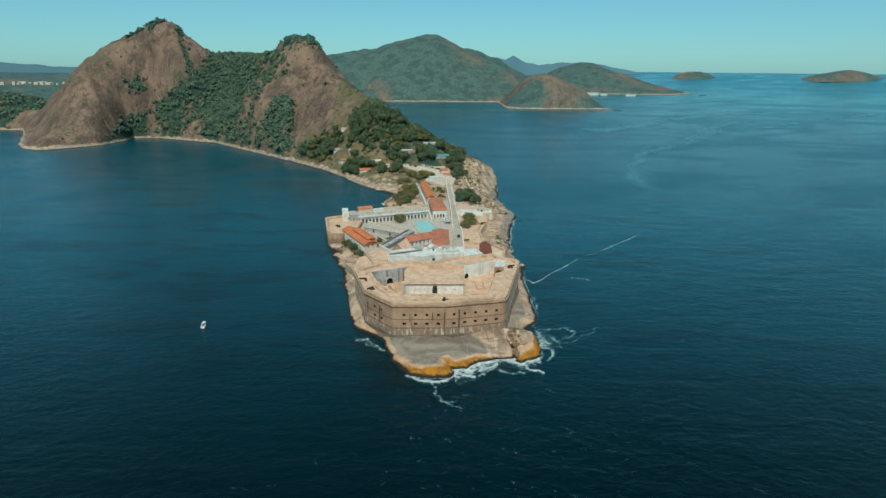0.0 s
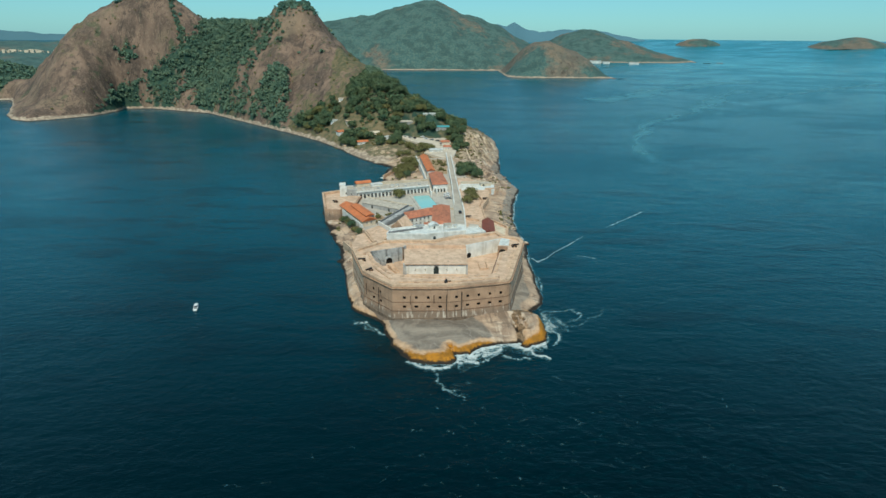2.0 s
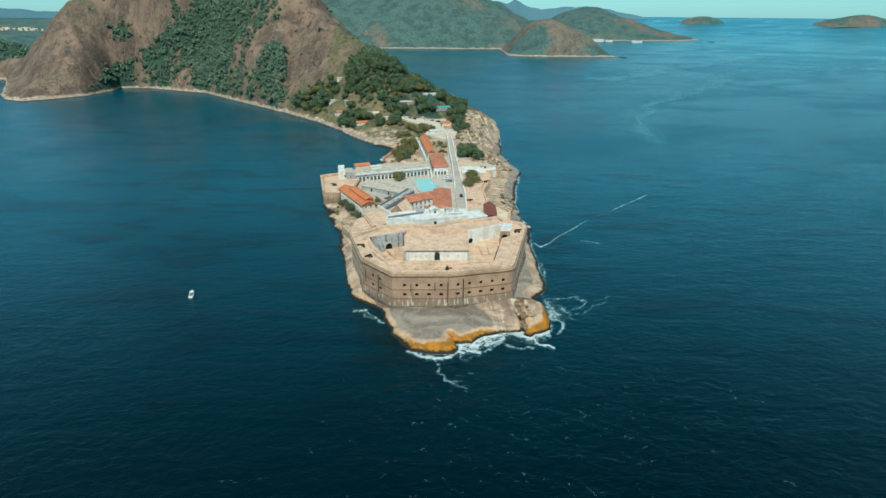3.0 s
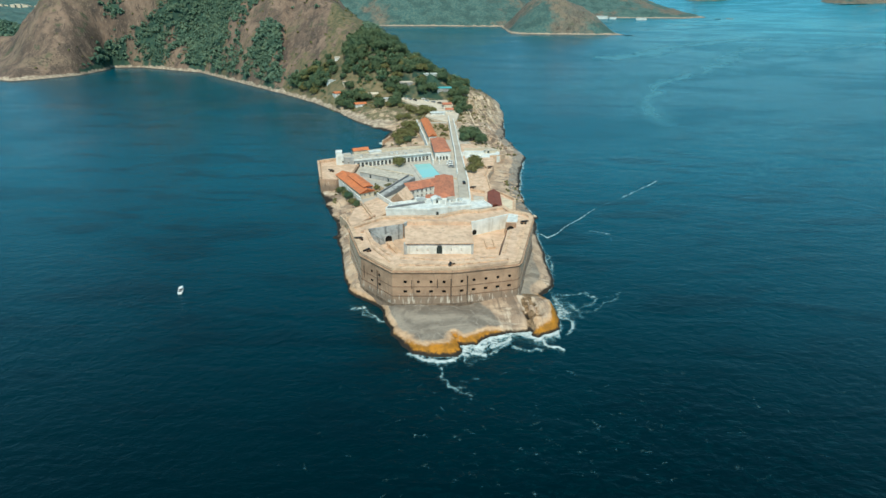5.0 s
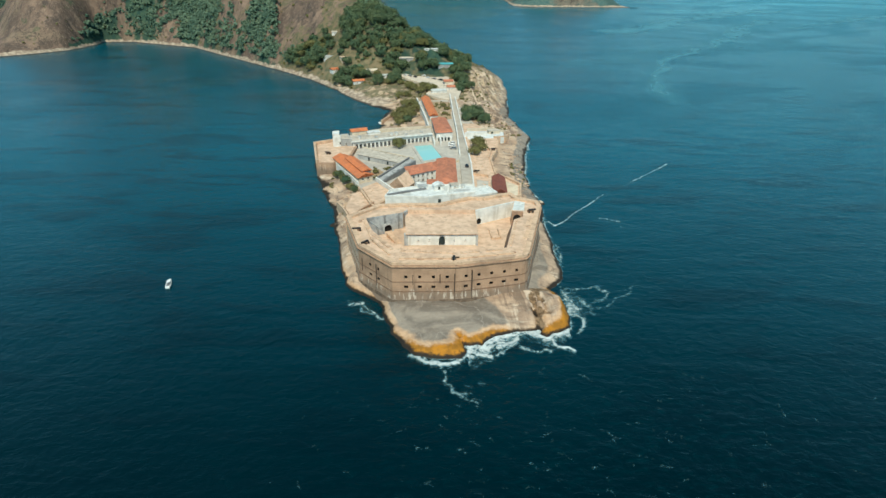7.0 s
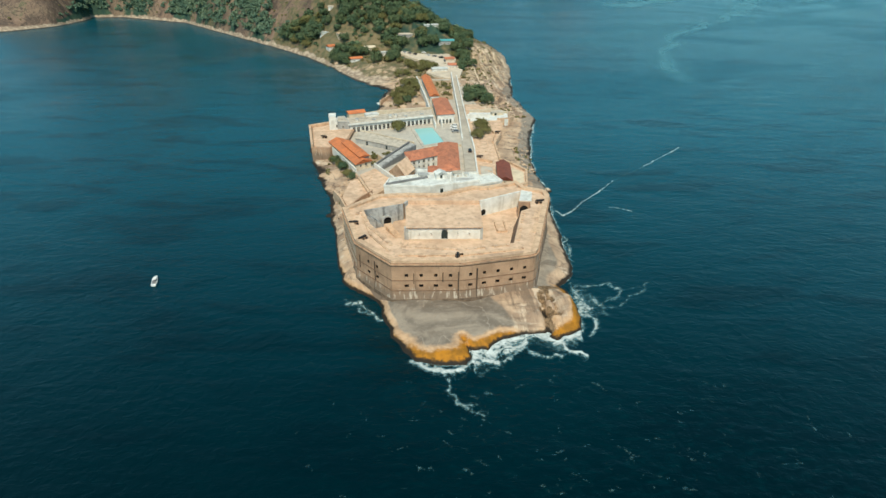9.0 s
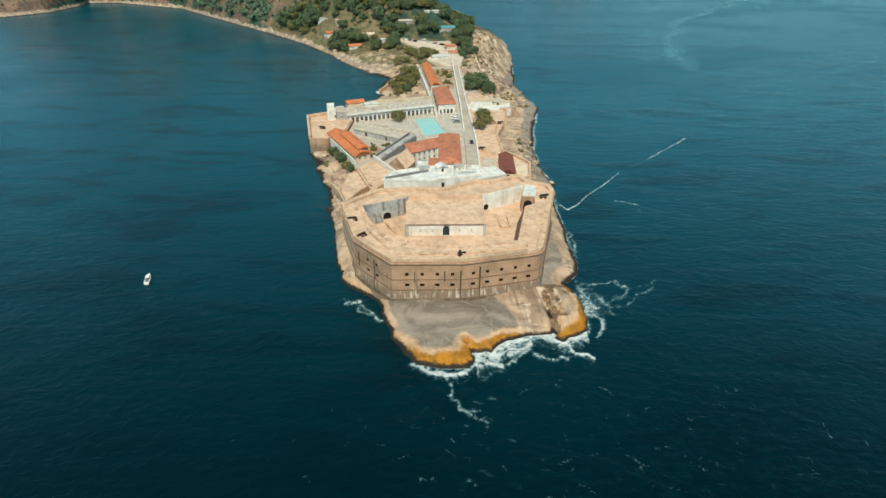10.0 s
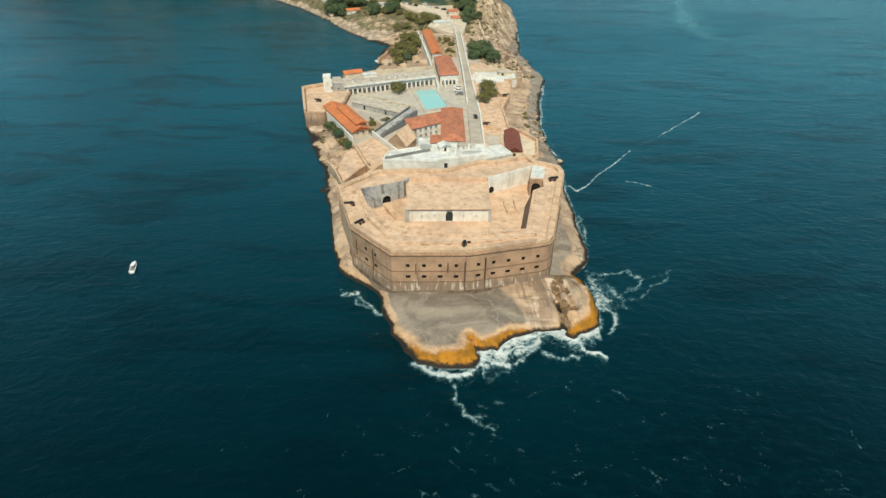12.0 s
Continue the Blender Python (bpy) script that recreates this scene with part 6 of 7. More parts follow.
def crown_arrays(rng, radius, flat, clumps, leaves, size):
    """Leaf quads in clumps spread over a flattened crown."""
    c = rng.normal(size=(clumps, 3))
    c /= np.linalg.norm(c, axis=1)[:, None]
    c[:, 2] = np.abs(c[:, 2]) * 0.9 - 0.25
    c *= (0.45 + 0.45 * rng.random((clumps, 1))) * radius
    c[:, 2] *= flat
    p = np.repeat(c, leaves, 0)
    off = rng.normal(size=p.shape)
    off /= np.linalg.norm(off, axis=1)[:, None]
    p = p + off * radius * 0.30 * (0.5 + 0.6 * rng.random((len(p), 1)))
    a = rng.normal(size=p.shape)
    a += off * 0.2
    n = off * 0.8 + np.repeat(c, leaves, 0) / radius + 0.65 * rng.normal(size=p.shape)
    u = np.cross(n, a)
    u /= np.linalg.norm(u, axis=1)[:, None]
    v = np.cross(n, u)
    v /= np.linalg.norm(v, axis=1)[:, None]
    s = size * (0.6 + 0.8 * rng.random((len(p), 1)))
    quad = np.stack([p - u * s, p - v * s * 0.7, p + u * s, p + v * s * 0.7], 1)
    return quad.reshape(-1, 3)


def quads_mesh(name, co, material):
    me = bpy.data.meshes.new(name)
    me.from_pydata(co.tolist(), [], np.arange(len(co)).reshape(-1, 4).tolist())
    me.materials.append(material)
    return me


def tree_kind(seed, radius, tall, material, label, category="tree"):
    """Tapered trunk with limbs, and a crown of leaf clumps."""
    rng = np.random.default_rng(seed)
    top = tagged(new("tree"), label, category, "trees on the headland")
    bm = bmesh.new()
    bmesh.ops.create_cone(bm, segments=8, cap_ends=True, radius1=0.34, radius2=0.16, depth=tall, matrix=pose(0, 0, tall / 2 - 0.5))
    for k in range(5):
        turn, tilt = k * 72 + rng.random() * 40, 35 + rng.random() * 25
        bmesh.ops.create_cone(bm, segments=6, cap_ends=True, radius1=0.15, radius2=0.04, depth=radius * 0.9,
                              matrix=pose(0, 0, tall * (0.55 + 0.08 * k), 0, 0, turn) @ pose(0, 0, 0, tilt) @ pose(0, 0, radius * 0.45))
    part("trunk", bm, m_bark, top)
    co = crown_arrays(rng, radius, 0.82, 30, 60, 0.26 * radius / 4) + np.array((0, 0, tall + radius * 0.1))
    crown = new("crown", quads_mesh("crown", co, material))
    crown.parent = top
    return top


kinds = [tree_kind(1, 4.4, 2.6, m_leaf, "broad dark green tree with a dense crown"), tree_kind(2, 5.4, 3.0, m_leaf, "large dark green tree with a spreading crown"),
         tree_kind(3, 3.6, 2.0, m_leaf_olive, "small olive green tree with a loose crown"), tree_kind(4, 4.5, 2.4, m_leaf_olive, "dry olive green tree with a wide crown")]
spots = [(1, 12.7, 567.2, None, 1), (0, 16.1, 561, None, 1), (1, 20, 554.7, None, 1), (3, -44.9, 551.5, None, 1), (1, -88.1, 598.1, None, 1), (0, -96.4, 614.7, None, 1), (2, -58, 573.9, None, 0.9),
         (1, -67.4, 572.1, None, 1), (0, -81.6, 559.8, None, 0.9), (1, -86.6, 567.2, None, 1.1), (0, -54, 561, None, 1), (3, -25, 372.5, 15.6, 0.95), (3, 22.4, 371, 16.6, 1), (2, 19.6, 356, 16.6, 1.1), (2, 24.5, 364, 16.6, 0.9), (1, 24, 441, None, 1.15), (0, 30.5, 432, None, 1),
         (1, 20.5, 450, None, 1), (0, 19, 437, None, 1), (0, 27, 447, None, 0.9), (3, -24, 462, None, 1.1), (3, -27, 446, None, 1), (3, -22, 480, None, 1.2), (2, -30, 470, None, 1.1), (2, -29, 434, None, 1), (3, -27, 490, None, 1), (2, -21, 448, None, 1.2),
         (3, -11.7, 526.2, None, 1.2), (2, -16.7, 520.7, None, 1.2), (3, -5.9, 529, None, 0.8), (2, 3, 452, 15.6, 0.6), (2, 4.6, 466, 15.6, 0.6), (2, 2, 476, 15.6, 0.65), (0, 21.4, 533.7, None, 0.8), (0, 17.1, 525.5, None, 0.7), (2, -45.5, 311, None, 0.7), (0, -48, 317, None, 0.6),
         (2, -50.5, 322, None, 0.7), (0, -53.5, 328, None, 0.6), (2, -56, 333, None, 0.7), (0, -42.5, 305, None, 0.5), (2, -33, 455, None, 1), (3, -18, 468, None, 0.9), (0, -23.5, 440, None, 0.7), (1, 25.5, 455, None, 0.8), (3, -33.7, 510.8, None, 0.9), (2, -27.6, 515.8, None, 0.9),
         (3, -23.4, 530.3, None, 0.9), (0, 17.4, 538.4, None, 0.9), (1, 20.2, 545.7, None, 0.9), (0, 14.1, 533.7, None, 0.7), (0, -38.8, 562.3, None, 1), (1, -41.9, 556.6, None, 1), (2, -15.5, 539.1, None, 0.8), (2, -34, 326, 15.6, 0.5), (2, -27.5, 331, 15.6, 0.5)]
rng = np.random.default_rng(12)
made = 0
HOUSES = [(-1.5, 520), (8.8, 529), (6.7, 545.7), (-26.5, 586.5), (-9.0, 594.0), (4.4, 576.5), (-106.5, 623.8), (-90.9, 608.2), (-100.1, 598.1), (-73.8, 562.3), (-63.3, 578.6), (-49.8, 568.4), (-104.7, 653.2), (-17.1, 559.8), (-28.2, 567.2), (-3.8, 549.6), (-7.6, 562.3)]
while made < 250:
    x, y = rng.uniform(-156, 46), rng.uniform(543, 678)
    z = ground_z(x, y)
    if z < SEA + 4 or ground_z(x, y, "d") < 5 or ground_z(x, y, "wood") < 0.40 + 0.4 * rng.random() - 0.3 * (y < 580):
        continue
    if any(math.hypot(x - hx, (y - hy) * (0.42 if y < hy else 1.0)) < 8.5 for hx, hy in HOUSES):
        continue
    k = int(rng.choice([0, 1, 0, 1, 2, 3]))
    spots.append((k, x, y, None, 0.95 + 0.6 * rng.random()))
    made += 1
for i, (k, x, y, z, size) in enumerate(spots):
    size *= (1.1 if k > 1 else 1.3) if y < 542 else 1.05
    m = pose(x, y, (ground_z(x, y) if z is None else z) - 0.2, 0, 0, (i * 137) % 360) @ Matrix.Diagonal((size, size, size * (0.9 + 0.2 * ((i * 7) % 5) / 4), 1))
    ob = copy_thing(kinds[k], m)
for ob, (x, y) in zip(kinds, ((26.2, 537), (-55.1, 591), (-34.6, 546), (-27.2, 537))):
    ob.matrix_basis = pose(x, y, ground_z(x, y) - 0.2, 0, 0, 40)


def forest(name, count, x0, x1, y0, y1, limit, size, label, seed, leaves=13, clumps=8, material=None, low=9.0, high=400.0):
    """A far wood: thousands of crowns in one mesh."""
    rng = np.random.default_rng(seed)
    kinds_of = [crown_arrays(rng, 1.0, 0.8, clumps, leaves, 0.32) for _ in range(12)]
    parts_co, tries, n = [], 0, 0
    while n < count and tries < count * 40:
        tries += 1
        x, y = rng.uniform(x0, x1), rng.uniform(y0, y1)
        z = ground_z(x, y) - SEA
        if z < low or z > high or ground_z(x, y, "wood") + 0.12 * rng.normal() < limit or (material is None and y < 690 and -156 < x < 46):
            continue
        r = size * (0.5 + 1.1 * rng.random() ** 2)
        if y < 678 and any(math.hypot(x - hx, (y - hy) * (0.5 if y < hy else 1.0)) < 11 for hx, hy in HOUSES):
            continue
        parts_co.append(kinds_of[n % 12] * r + np.array((x, y, SEA + z + r * 0.45)))
        n += 1
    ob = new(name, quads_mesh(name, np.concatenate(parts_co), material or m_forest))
    return tagged(ob, label, "wood", kind="stuff")


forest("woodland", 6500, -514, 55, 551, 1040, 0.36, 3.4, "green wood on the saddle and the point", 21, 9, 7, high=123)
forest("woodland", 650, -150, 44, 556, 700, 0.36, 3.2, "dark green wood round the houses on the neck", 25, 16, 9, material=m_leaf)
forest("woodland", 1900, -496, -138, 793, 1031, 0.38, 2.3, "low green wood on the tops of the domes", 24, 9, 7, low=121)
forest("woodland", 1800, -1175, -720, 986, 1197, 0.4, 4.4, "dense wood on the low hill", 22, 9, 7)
forest("scrub", 1500, -514, 55, 546, 1031, 0.08, 1.6, "dry olive scrub scattered over the slopes", 23, leaves=7, clumps=4, material=m_leaf_olive, low=6.0)

# ---- foam and wakes ----
def foam_material():
    n = Nodes("white_sea_foam")
    wide = n.noise(5.0, 6, rough=0.65, warp=2.4)
    net = n.math("SUBTRACT", 1.0, n.math("MULTIPLY", n.math("ABSOLUTE", n.math("SUBTRACT", n.noise(3.2, 4, rough=0.6, warp=1.6), 0.5)), 5.0))
    fine = n.noise(0.8, 6, rough=0.75, warp=1.4)
    grit = n.math("ADD", n.math("ADD", n.math("MULTIPLY", wide, 0.70), n.math("MULTIPLY", net, 0.24)), n.math("MULTIPLY", fine, 0.42))
    cover = n.math("MULTIPLY", n.math("POWER", n.ramp(n.math("ADD", n.attr("foam"), grit), 1.11, 1.68), 1.2), 0.86)
    m = n.done(n.mix(n.ramp(cover, 0.1, 0.6), (0.30, 0.60, 0.66), (0.74, 0.81, 0.80)), 0.6, n.bump(grit, 0.15, 0.1))
    clear = n.t.nodes.new("ShaderNodeBsdfTransparent")
    blend = n.t.nodes.new("ShaderNodeMixShader")
    n.link(cover, blend.inputs[0])
    n.link(clear.outputs[0], blend.inputs[1])
    n.link(n.b.outputs[0], blend.inputs[2])
    n.link(blend.outputs[0], n.t.nodes["Material Output"].inputs["Surface"])
    return m


def streak(gx, gy, line, width, power):
    out = np.zeros(gx.shape)
    for (x0, y0), (x1, y1) in zip(line, line[1:]):
        dx, dy = x1 - x0, y1 - y0
        u = np.clip(((gx - x0) * dx + (gy - y0) * dy) / (dx * dx + dy * dy), 0, 1)
        out = np.maximum(out, power * np.exp(-(np.hypot(gx - x0 - u * dx, gy - y0 - u * dy) / width) ** 2))
    return out


SURF = [([(-8.5, 180.4), (-4, 177.6), (1, 177), (5, 178.4)], 1.7, 0.80), ([(7.2, 180), (9, 183.4), (12.2, 181), (15, 180)], 1.8, 0.74), ([(12, 182), (16, 184.6), (21, 186.5), (24.5, 189)], 2.3, 0.74),
        ([(15, 180), (20, 183), (24, 187), (25.5, 184), (28.5, 181), (33, 181.6)], 1.4, 0.66), ([(34.6, 189), (36.6, 190.8), (39.6, 192)], 1.2, 0.74), ([(36.4, 190.8), (34.6, 187), (35.6, 183.8), (39.6, 183)], 1.3, 0.80),
        ([(0.6, 174.5), (1.2, 169.4), (3.4, 164.6), (7, 163), (9.6, 161)], 1.2, 0.58), ([(5, 167), (9, 166), (13, 169)], 1.0, 0.46), ([(9.6, 161), (12, 156.6)], 1.0, 0.42), ([(4, 174), (8, 178)], 1.5, 0.46), ([(10, 174), (16, 179)], 1.6, 0.50),
        ([(45, 221.5), (49, 219), (56.6, 221.6), (61, 217), (57, 212.8), (53.5, 210)], 1.3, 0.58), ([(53, 206), (57, 207.4), (61.5, 211.4), (67.6, 215.4), (70.4, 221)], 1.2, 0.54), ([(62, 216), (66, 218), (68, 216)], 1.0, 0.46),
        ([(44.8, 214), (47.2, 205), (46.6, 197), (44, 192.6)], 1.1, 0.66), ([(46, 216), (51, 208), (50, 203)], 2.0, 0.56), ([(-31, 209.4), (-26, 208.2), (-22.9, 204.4), (-20.8, 199.4)], 1.3, 0.68), ([(-26, 208), (-25.6, 203.4), (-23, 202.6)], 1.2, 0.60), ([(-34, 213), (-31, 209.4)], 1.0, 0.5),
        ([(47.6, 236), (48.2, 246), (48.4, 256)], 0.9, 0.62)]
WAKES = [([(48.9, 278.5), (51.7, 273.6), (55.5, 277.6)], 0.9, 0.72), ([(55.5, 277.6), (64.5, 289.5), (72.5, 298.8), (83.3, 312.7)], 0.55, 0.74), ([(83.3, 312.7), (104, 331)], 0.5, 0.56), ([(104, 331), (133.5, 361)], 0.62, 0.74),
         ([(74, 282.6), (78.2, 281.2), (82, 278.8)], 0.9, 0.70), ([(82, 278.8), (81, 270)], 0.6, 0.58), ([(49.6, 290), (50.4, 310), (48.4, 324)], 0.7, 0.5), ([(49, 340), (51, 358), (56, 387)], 0.7, 0.45)]


def build_foam():
    xs, ys = np.arange(-64, 150, 0.5), np.arange(96, 560, 0.5)
    gx, gy = np.meshgrid(xs, ys)
    wob = fbm(gx, gy, 12, 4, 4.0) * 2.2
    d = -inside_distance(gx, gy, COAST) + wob * 0.5
    wx, wy = gx + wob, gy + fbm(gx, gy, 12, 4, 9.0) * 2.2
    curl_x, curl_y = fbm(gx, gy, 3.2, 3, 14.0) * 0.9, fbm(gx, gy, 3.2, 3, 17.0) * 0.9
    edge = np.exp(-np.maximum(d, 0) / 1.6)
    exposed = np.clip((gx + 12) / 8, 0, 1) * np.clip((222 - gy) / 10, 0, 1)
    f = edge * (0.30 + 0.30 * exposed + 0.33 * ((gx > 14) & (gy > 222)))
    f = np.maximum(f, 0.78 * np.exp(-np.maximum(d, 0) / 7.0) * exposed * ((gx > 8) & (gx < 42) & (gy < 196)))
    f = np.maximum(f, 0.73 * np.exp(-np.maximum(d, 0) / 11.0) * np.clip((gx - 41) / 3, 0, 1) * np.clip((225 - gy) / 6, 0, 1) * np.clip((gy - 197) / 6, 0, 1))
    for line, wide, power in (SURF + WAKES):
        calm = 0.3 if line[0][1] > 262 else 1.0
        px, py = gx + (wx - gx) * calm + curl_x * calm, gy + (wy - gy) * calm + curl_y * calm
        f = np.maximum(f, streak(px, py, line, wide, power))
        if calm == 1.0:
            f = np.maximum(f, streak(px, py, line, wide * 2.6, power * 0.62))
    # Small whitecaps: short curved flecks, thickest off the end of the point.
    rng = np.random.default_rng(31)
    for k in range(480):
        x, y = (rng.normal(27, 38), rng.normal(141, 26)) if k < 200 else (rng.normal(26, 30), rng.normal(143, 17))
        if not (-60 < x < 144 and 100 < y < 280):
            continue
        i, j = int((x - xs[0]) / 0.5), int((y - ys[0]) / 0.5)
        win = (slice(max(0, j - 11), j + 12), slice(max(0, i - 11), i + 12))
        long, turn = rng.uniform(0.5, 2.6) * (1.0 if k < 200 else 0.6), rng.normal(-0.2, 0.6)
        line = [(x - long * math.cos(turn), y - long * math.sin(turn)), (x, y + 0.4), (x + long * math.cos(turn), y + long * math.sin(turn))]
        f[win] = np.maximum(f[win], streak(wx[win] - wob[win] * 0.6, wy[win], line, rng.uniform(0.4, 0.8), rng.uniform(0.30, 0.49)) * (d[win] > 0))
    f = np.where(d < -2.5, 0, f)
    h = SEA + 0.12 + np.clip(f - 0.45, 0, 1) * 0.7
    idx = np.arange(f.size).reshape(f.shape)
    quads = np.stack([idx[:-1, :-1], idx[:-1, 1:], idx[1:, 1:], idx[1:, :-1]], -1).reshape(-1, 4)
    quads = quads[f.reshape(-1)[quads].max(1) > 0.12]
    used, quads = np.unique(quads, return_inverse=True)
    me = bpy.data.meshes.new("foam")
    me.from_pydata(np.stack([gx, gy, h], -1).reshape(-1, 3)[used].tolist(), [], quads.reshape(-1, 4).tolist())
    me.materials.append(foam_material())
    me.attributes.new("foam", "FLOAT", "POINT").data.foreach_set("value", f.reshape(-1)[used])
    me.polygons.foreach_set("use_smooth", np.ones(len(me.polygons), dtype=bool))
    return tagged(new("foam", me), "white surf and foam streaks round the rocky point", "foam", kind="stuff")


build_foam()


def build_currents():
    """Pale bands of smoother water that wind across the open bay."""
    n = Nodes("pale_current_water")
    grain = n.math("MULTIPLY", n.math("SUBTRACT", n.noise(40, 6, (1.0, 0.5, 1), rough=0.65, warp=1.5), 0.5), 1.1)
    cover = n.math("MULTIPLY", n.ramp(n.math("ADD", n.attr("foam"), grain), 0.0, 0.8), 0.55)
    m = n.done((0.10, 0.31, 0.37), 0.3)
    clear, blend = n.t.nodes.new("ShaderNodeBsdfTransparent"), n.t.nodes.new("ShaderNodeMixShader")
    n.link(cover, blend.inputs[0])
    n.link(clear.outputs[0], blend.inputs[1])
    n.link(n.b.outputs[0], blend.inputs[2])
    n.link(blend.outputs[0], n.t.nodes["Material Output"].inputs["Surface"])
    xs, ys = np.arange(90, 1300, 6.0), np.arange(430, 2200, 6.0)
    gx, gy = np.meshgrid(xs, ys)
    wx, wy = gx + fbm(gx, gy, 90, 4, 3.3) * 12, gy + fbm(gx, gy, 90, 4, 7.3) * 22
    f = np.zeros(gx.shape)
    for line, wide, power in (([(286, 1040), (367, 1106), (496, 1263), (654, 1414), (799, 1499)], 26, 0.75), ([(200, 500), (205, 565), (227, 648), (265, 730), (345, 840), (430, 940)], 10, 0.62),
                              ([(430, 940), (530, 1095), (649, 1233)], 26, 0.6), ([(635, 1124), (795, 1243), (1083, 1449)], 24, 0.55), ([(812, 2079), (971, 2027)], 30, 0.7), ([(150, 700), (300, 830), (520, 900)], 40, 0.35)):
        f = np.maximum(f, streak(wx, wy, line, wide, power))
    idx = np.arange(f.size).reshape(f.shape)
    quads = np.stack([idx[:-1, :-1], idx[:-1, 1:], idx[1:, 1:], idx[1:, :-1]], -1).reshape(-1, 4)
    quads = quads[f.reshape(-1)[quads].max(1) > 0.02]
    used, quads = np.unique(quads, return_inverse=True)
    me = bpy.data.meshes.new("current_streaks")
    me.from_pydata(np.stack([gx, gy, np.full(gx.shape, SEA + 0.2)], -1).reshape(-1, 3)[used].tolist(), [], quads.reshape(-1, 4).tolist())
    me.materials.append(m)
    me.attributes.new("foam", "FLOAT", "POINT").data.foreach_set("value", f.reshape(-1)[used])
    return tagged(new("current_streaks", me), "pale winding current bands on the open water", "current", kind="stuff")


build_currents()

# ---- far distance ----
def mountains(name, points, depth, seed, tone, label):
    """A far range as a ridge with a rough face; points run along its skyline, tone is its colour with haze mixed in."""
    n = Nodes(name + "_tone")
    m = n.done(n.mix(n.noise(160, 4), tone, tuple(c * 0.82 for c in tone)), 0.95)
    xs = np.linspace(points[0][0], points[-1][0], 150)
    tops = np.interp(xs, [p[0] for p in points], [p[2] for p in points])
    mids = np.interp(xs, [p[0] for p in points], [p[1] for p in points])
    v = np.linspace(-1, 1, 14)
    gx, gv = np.meshgrid(xs, v)
    gy = mids[None, :] + gv * depth
    h = 20 + (tops[None, :] - 20 + fbm(gx, gy, 130, 5, seed) * 9) * (1 - np.abs(gv) ** 1.5)
    co = np.stack([gx, gy, h], -1).reshape(-1, 3)
    idx = np.arange(len(co)).reshape(gx.shape)
    faces = np.stack([idx[:-1, :-1], idx[:-1, 1:], idx[1:, 1:], idx[1:, :-1]], -1).reshape(-1, 4)
    me = bpy.data.meshes.new(name)
    me.from_pydata(co.tolist(), [], faces.tolist())
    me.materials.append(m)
    me.polygons.foreach_set("use_smooth", np.ones(len(me.polygons), dtype=bool))
    return tagged(new(name, me), label, "mountains", kind="structure")


mountains("backdrop_mountains", [(300, 4550, 165), (430, 4550, 196), (500, 4550, 176), (545, 4550, 205), (562, 4550, 213), (580, 4550, 200), (640, 4550, 162), (760, 4550, 140), (900, 4550, 160), (1060, 4550, 160), (1200, 4550, 150), (1420, 4550, 112), (1640, 4500, 70)], 120, 3.0, (0.10, 0.20, 0.25), "mountain range far across the water, haze painted in pale blue")
mountains("backdrop_mountains", [(-3900, 2700, 130), (-3300, 3300, 110), (-3100, 3500, 96), (-2850, 3700, 138), (-2450, 3900, 104), (-2000, 4100, 108), (-1500, 4200, 90)], 150, 8.0, (0.09, 0.18, 0.22), "hills far behind the town, haze painted in blue")


# ---- the far town on the flat shore ----
def build_town():
    far_land("backdrop_shore", -4000, -1350, 2850, 4150, 26, lambda gx, gy: np.maximum(dome(gx, gy, -2500, 3500, 62, 1500, 1150, 640, 640, 3.0), -8), 0, "flat wooded far shore", 9.3, 0.8, 4)
    rng = np.random.default_rng(5)
    bm = bmesh.new()
    for _ in range(170):
        x, y = rng.uniform(-2300, -1560), rng.uniform(2690, 2940)
        w, h = rng.uniform(4, 9), rng.uniform(0, 8) + SEA
        lo = [bm.verts.new((x + u * w, y + v * 6, 16)) for u, v in ((-1, -1), (1, -1), (1, 1), (-1, 1))]
        up = [bm.verts.new((x + u * w, y + v * 6, 24 + h)) for u, v in ((-1, -1), (1, -1), (1, 1), (-1, 1))]
        bm.faces.new(up)
        for i in range(4):
            bm.faces.new((lo[i], lo[(i + 1) % 4], up[(i + 1) % 4], up[i]))
    bmesh.ops.recalc_face_normals(bm, faces=bm.faces)
    return thing("far_town", bm, m_cream, "pale houses of a town on the far shore", "town", kind="stuff")


build_town()
for x0, x1, y0, y1, tall in ((622, 668, 2452, 2470, 7), (672, 700, 2440, 2456, 4), (760, 800, 2380, 2394, 4)):
    shed = building("far_shed", [(x0, y0), (x1, y0), (x1, y1), (x0, y1)], SEA + 3, SEA + 3 + tall, m_white, m_white_deck, "long white shed at the foot of the far cape", rise=0, over=1.0, base=14, group="sheds on the far shore")

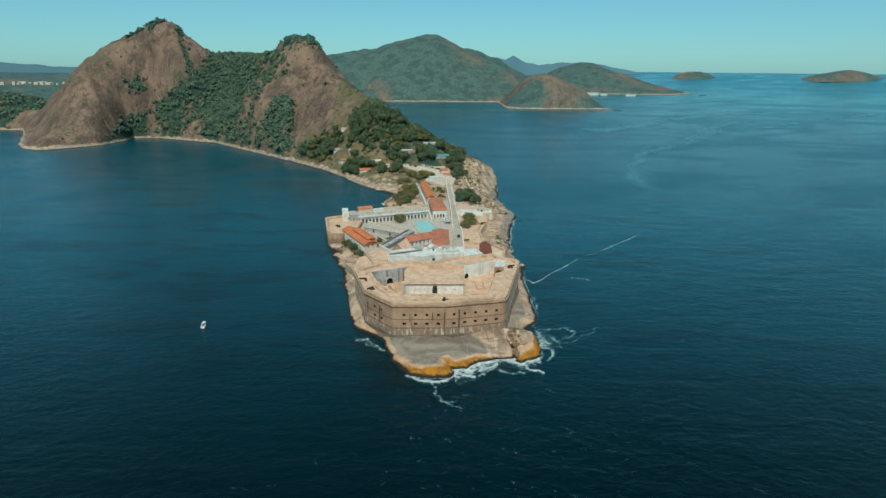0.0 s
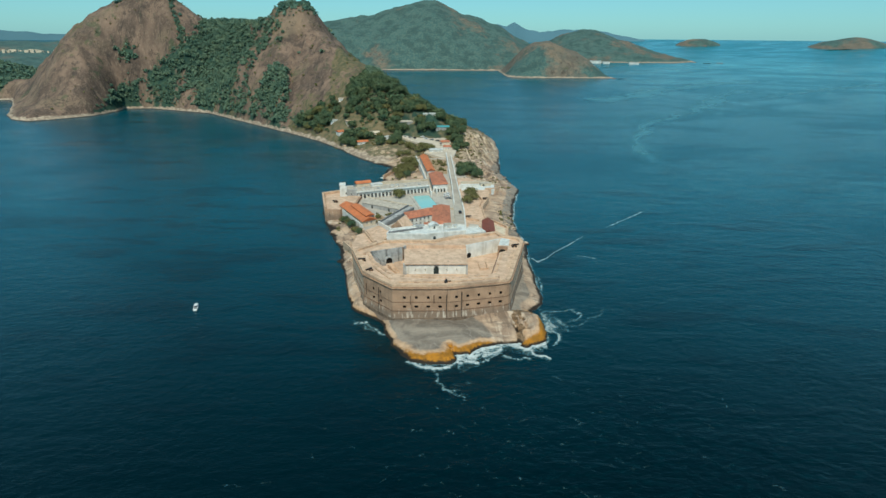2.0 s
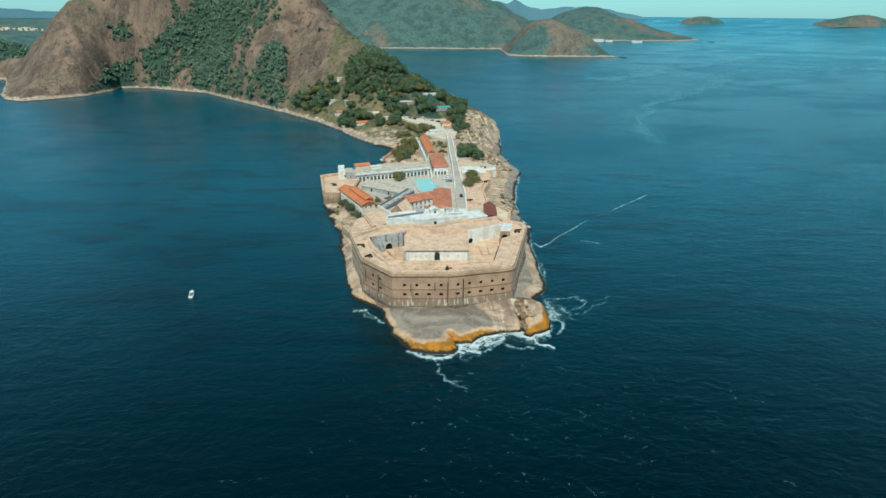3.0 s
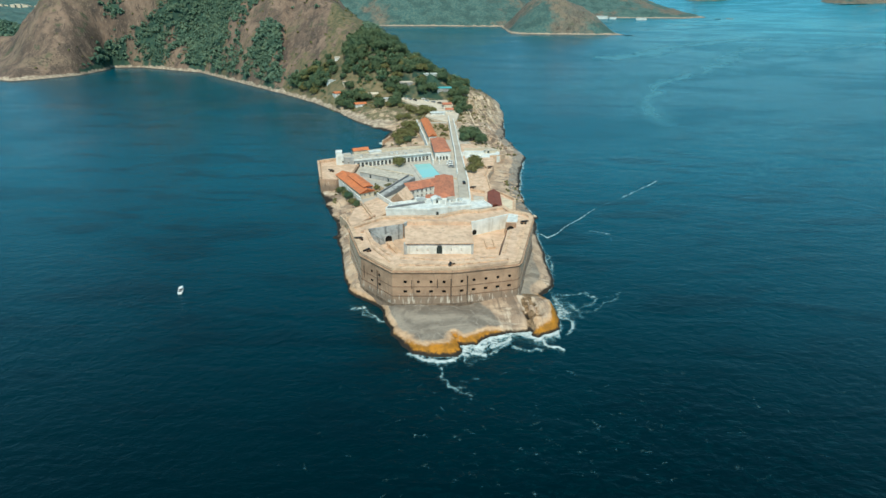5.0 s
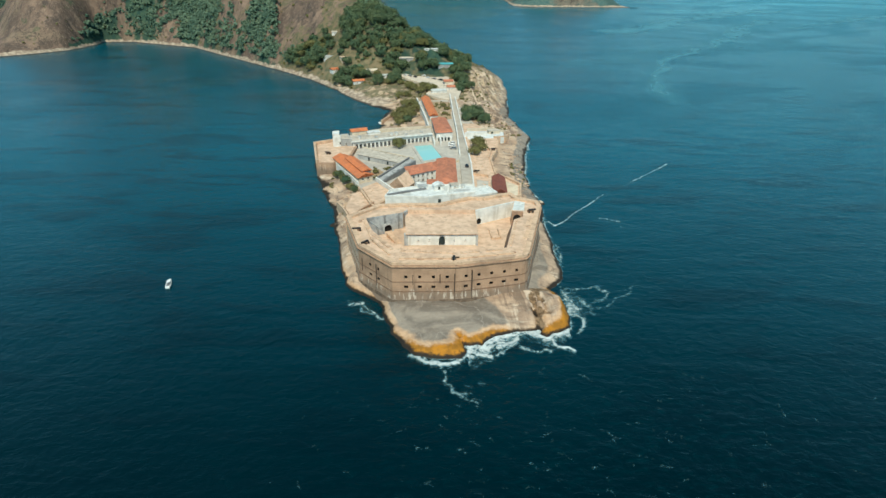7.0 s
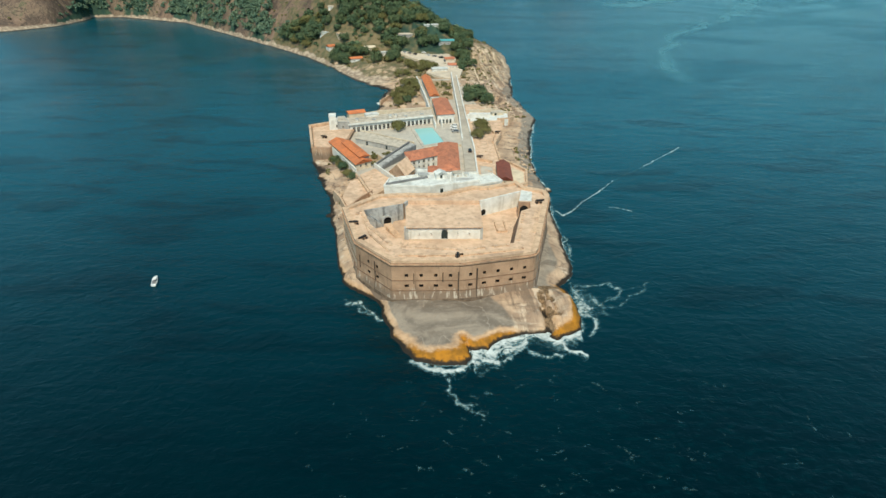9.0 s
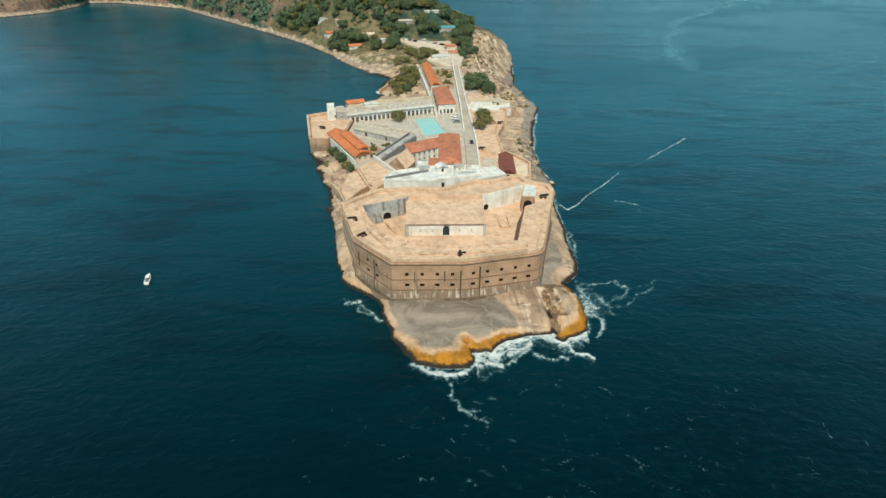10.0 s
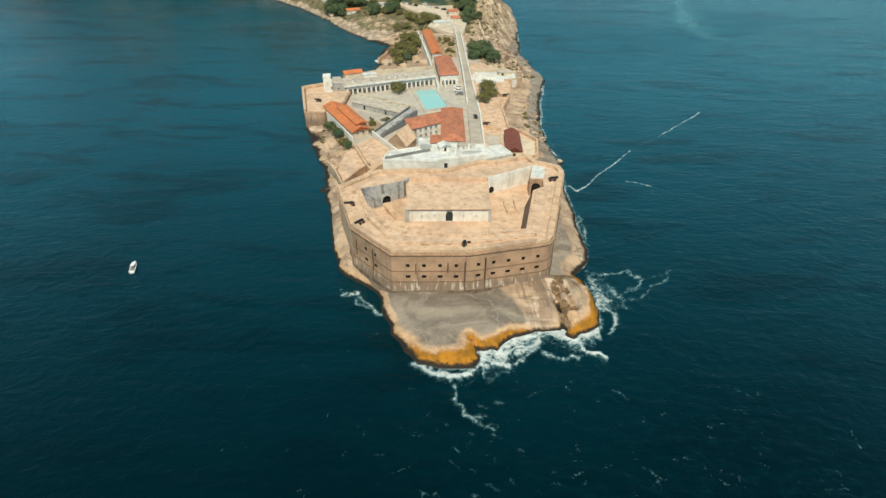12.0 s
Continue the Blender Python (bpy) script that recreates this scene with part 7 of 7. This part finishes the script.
for i, (x, y, r) in enumerate(((-46, 292, 3), (-52, 300, 2.4), (-44, 283, 2.6), (-47.5, 274, 2.2), (-58, 316, 2.2), (-41, 268, 2.4), (-45, 493, 2.2), (-41.7, 508.7, 1.8), (-45.1, 523.5, 1.7), (49, 300, 1.8), (49, 340, 2), (52, 372, 2), (60, 440, 2.2), (57, 495, 2), (-58, 539.1, 1.6), (-72.1, 545.7, 1.6), (-92, 569.6, 1.8))):
    boulder(i + 1, x, y, ground_z(x, y) - r * 0.3, r)

rubble("rubble", ((17.5, 24, 288, 320, 16.6, 26), (18, 27, 322, 346, 16.6, 40), (20, 33, 348, 396, 16.6, 60), (24, 31, 402, 420, 16.6, 24), (-36, -24, 285, 303, 16.2, 26), (-20, -8, 276, 290, 15.6, 30), (-30, -24, 278, 284, 15.6, 10)), 3, 0.34, m_parapet, "pale loose stones and rubble lying about the yards")
rubble("rubble", ((40, 47, 300, 400, None, 90), (36, 56, 390, 480, None, 120), (-55, -40, 270, 320, None, 60), (-40, -28, 470, 520, None, 40), (20, 55, 510, 570, None, 70)), 4, 0.6, m_rock, "loose granite stones on the bare slopes")


def tufts(spots, seed):
    """Low dry scrub on the rocks."""
    rng = np.random.default_rng(seed)
    kinds_of = [crown_arrays(rng, 1.0, 0.6, 6, 12, 0.24) for _ in range(8)]
    co = []
    for x0, x1, y0, y1, z, n in spots:
        for k in range(n):
            x, y = rng.uniform(x0, x1), rng.uniform(y0, y1)
            r = 0.5 + 1.3 * rng.random() ** 2
            co.append(kinds_of[k % 8] * r + np.array((x, y, (ground_z(x, y) if z is None else z) + r * 0.2)))
    return tagged(new("scrub", quads_mesh("scrub", np.concatenate(co), m_leaf_olive)), "low dry scrub growing in the rock and the yards", "scrub", kind="stuff")


tufts(((-58, -46, 306, 338, None, 14), (-46, -40, 270, 300, None, 4), (36, 48, 318, 350, None, 14), (30, 52, 400, 440, None, 30), (18, 32, 424, 470, None, 50), (-36, -14, 428, 500, None, 70), (-36, -10, 495, 535, None, 90), (14, 40, 480, 535, None, 60), (-6, 8, 440, 492, 15.7, 40), (-44, -30, 316, 334, 15.7, 14), (-28, -20, 334, 342, 15.6, 5), (-108, -40, 545, 590, None, 160)), 8)
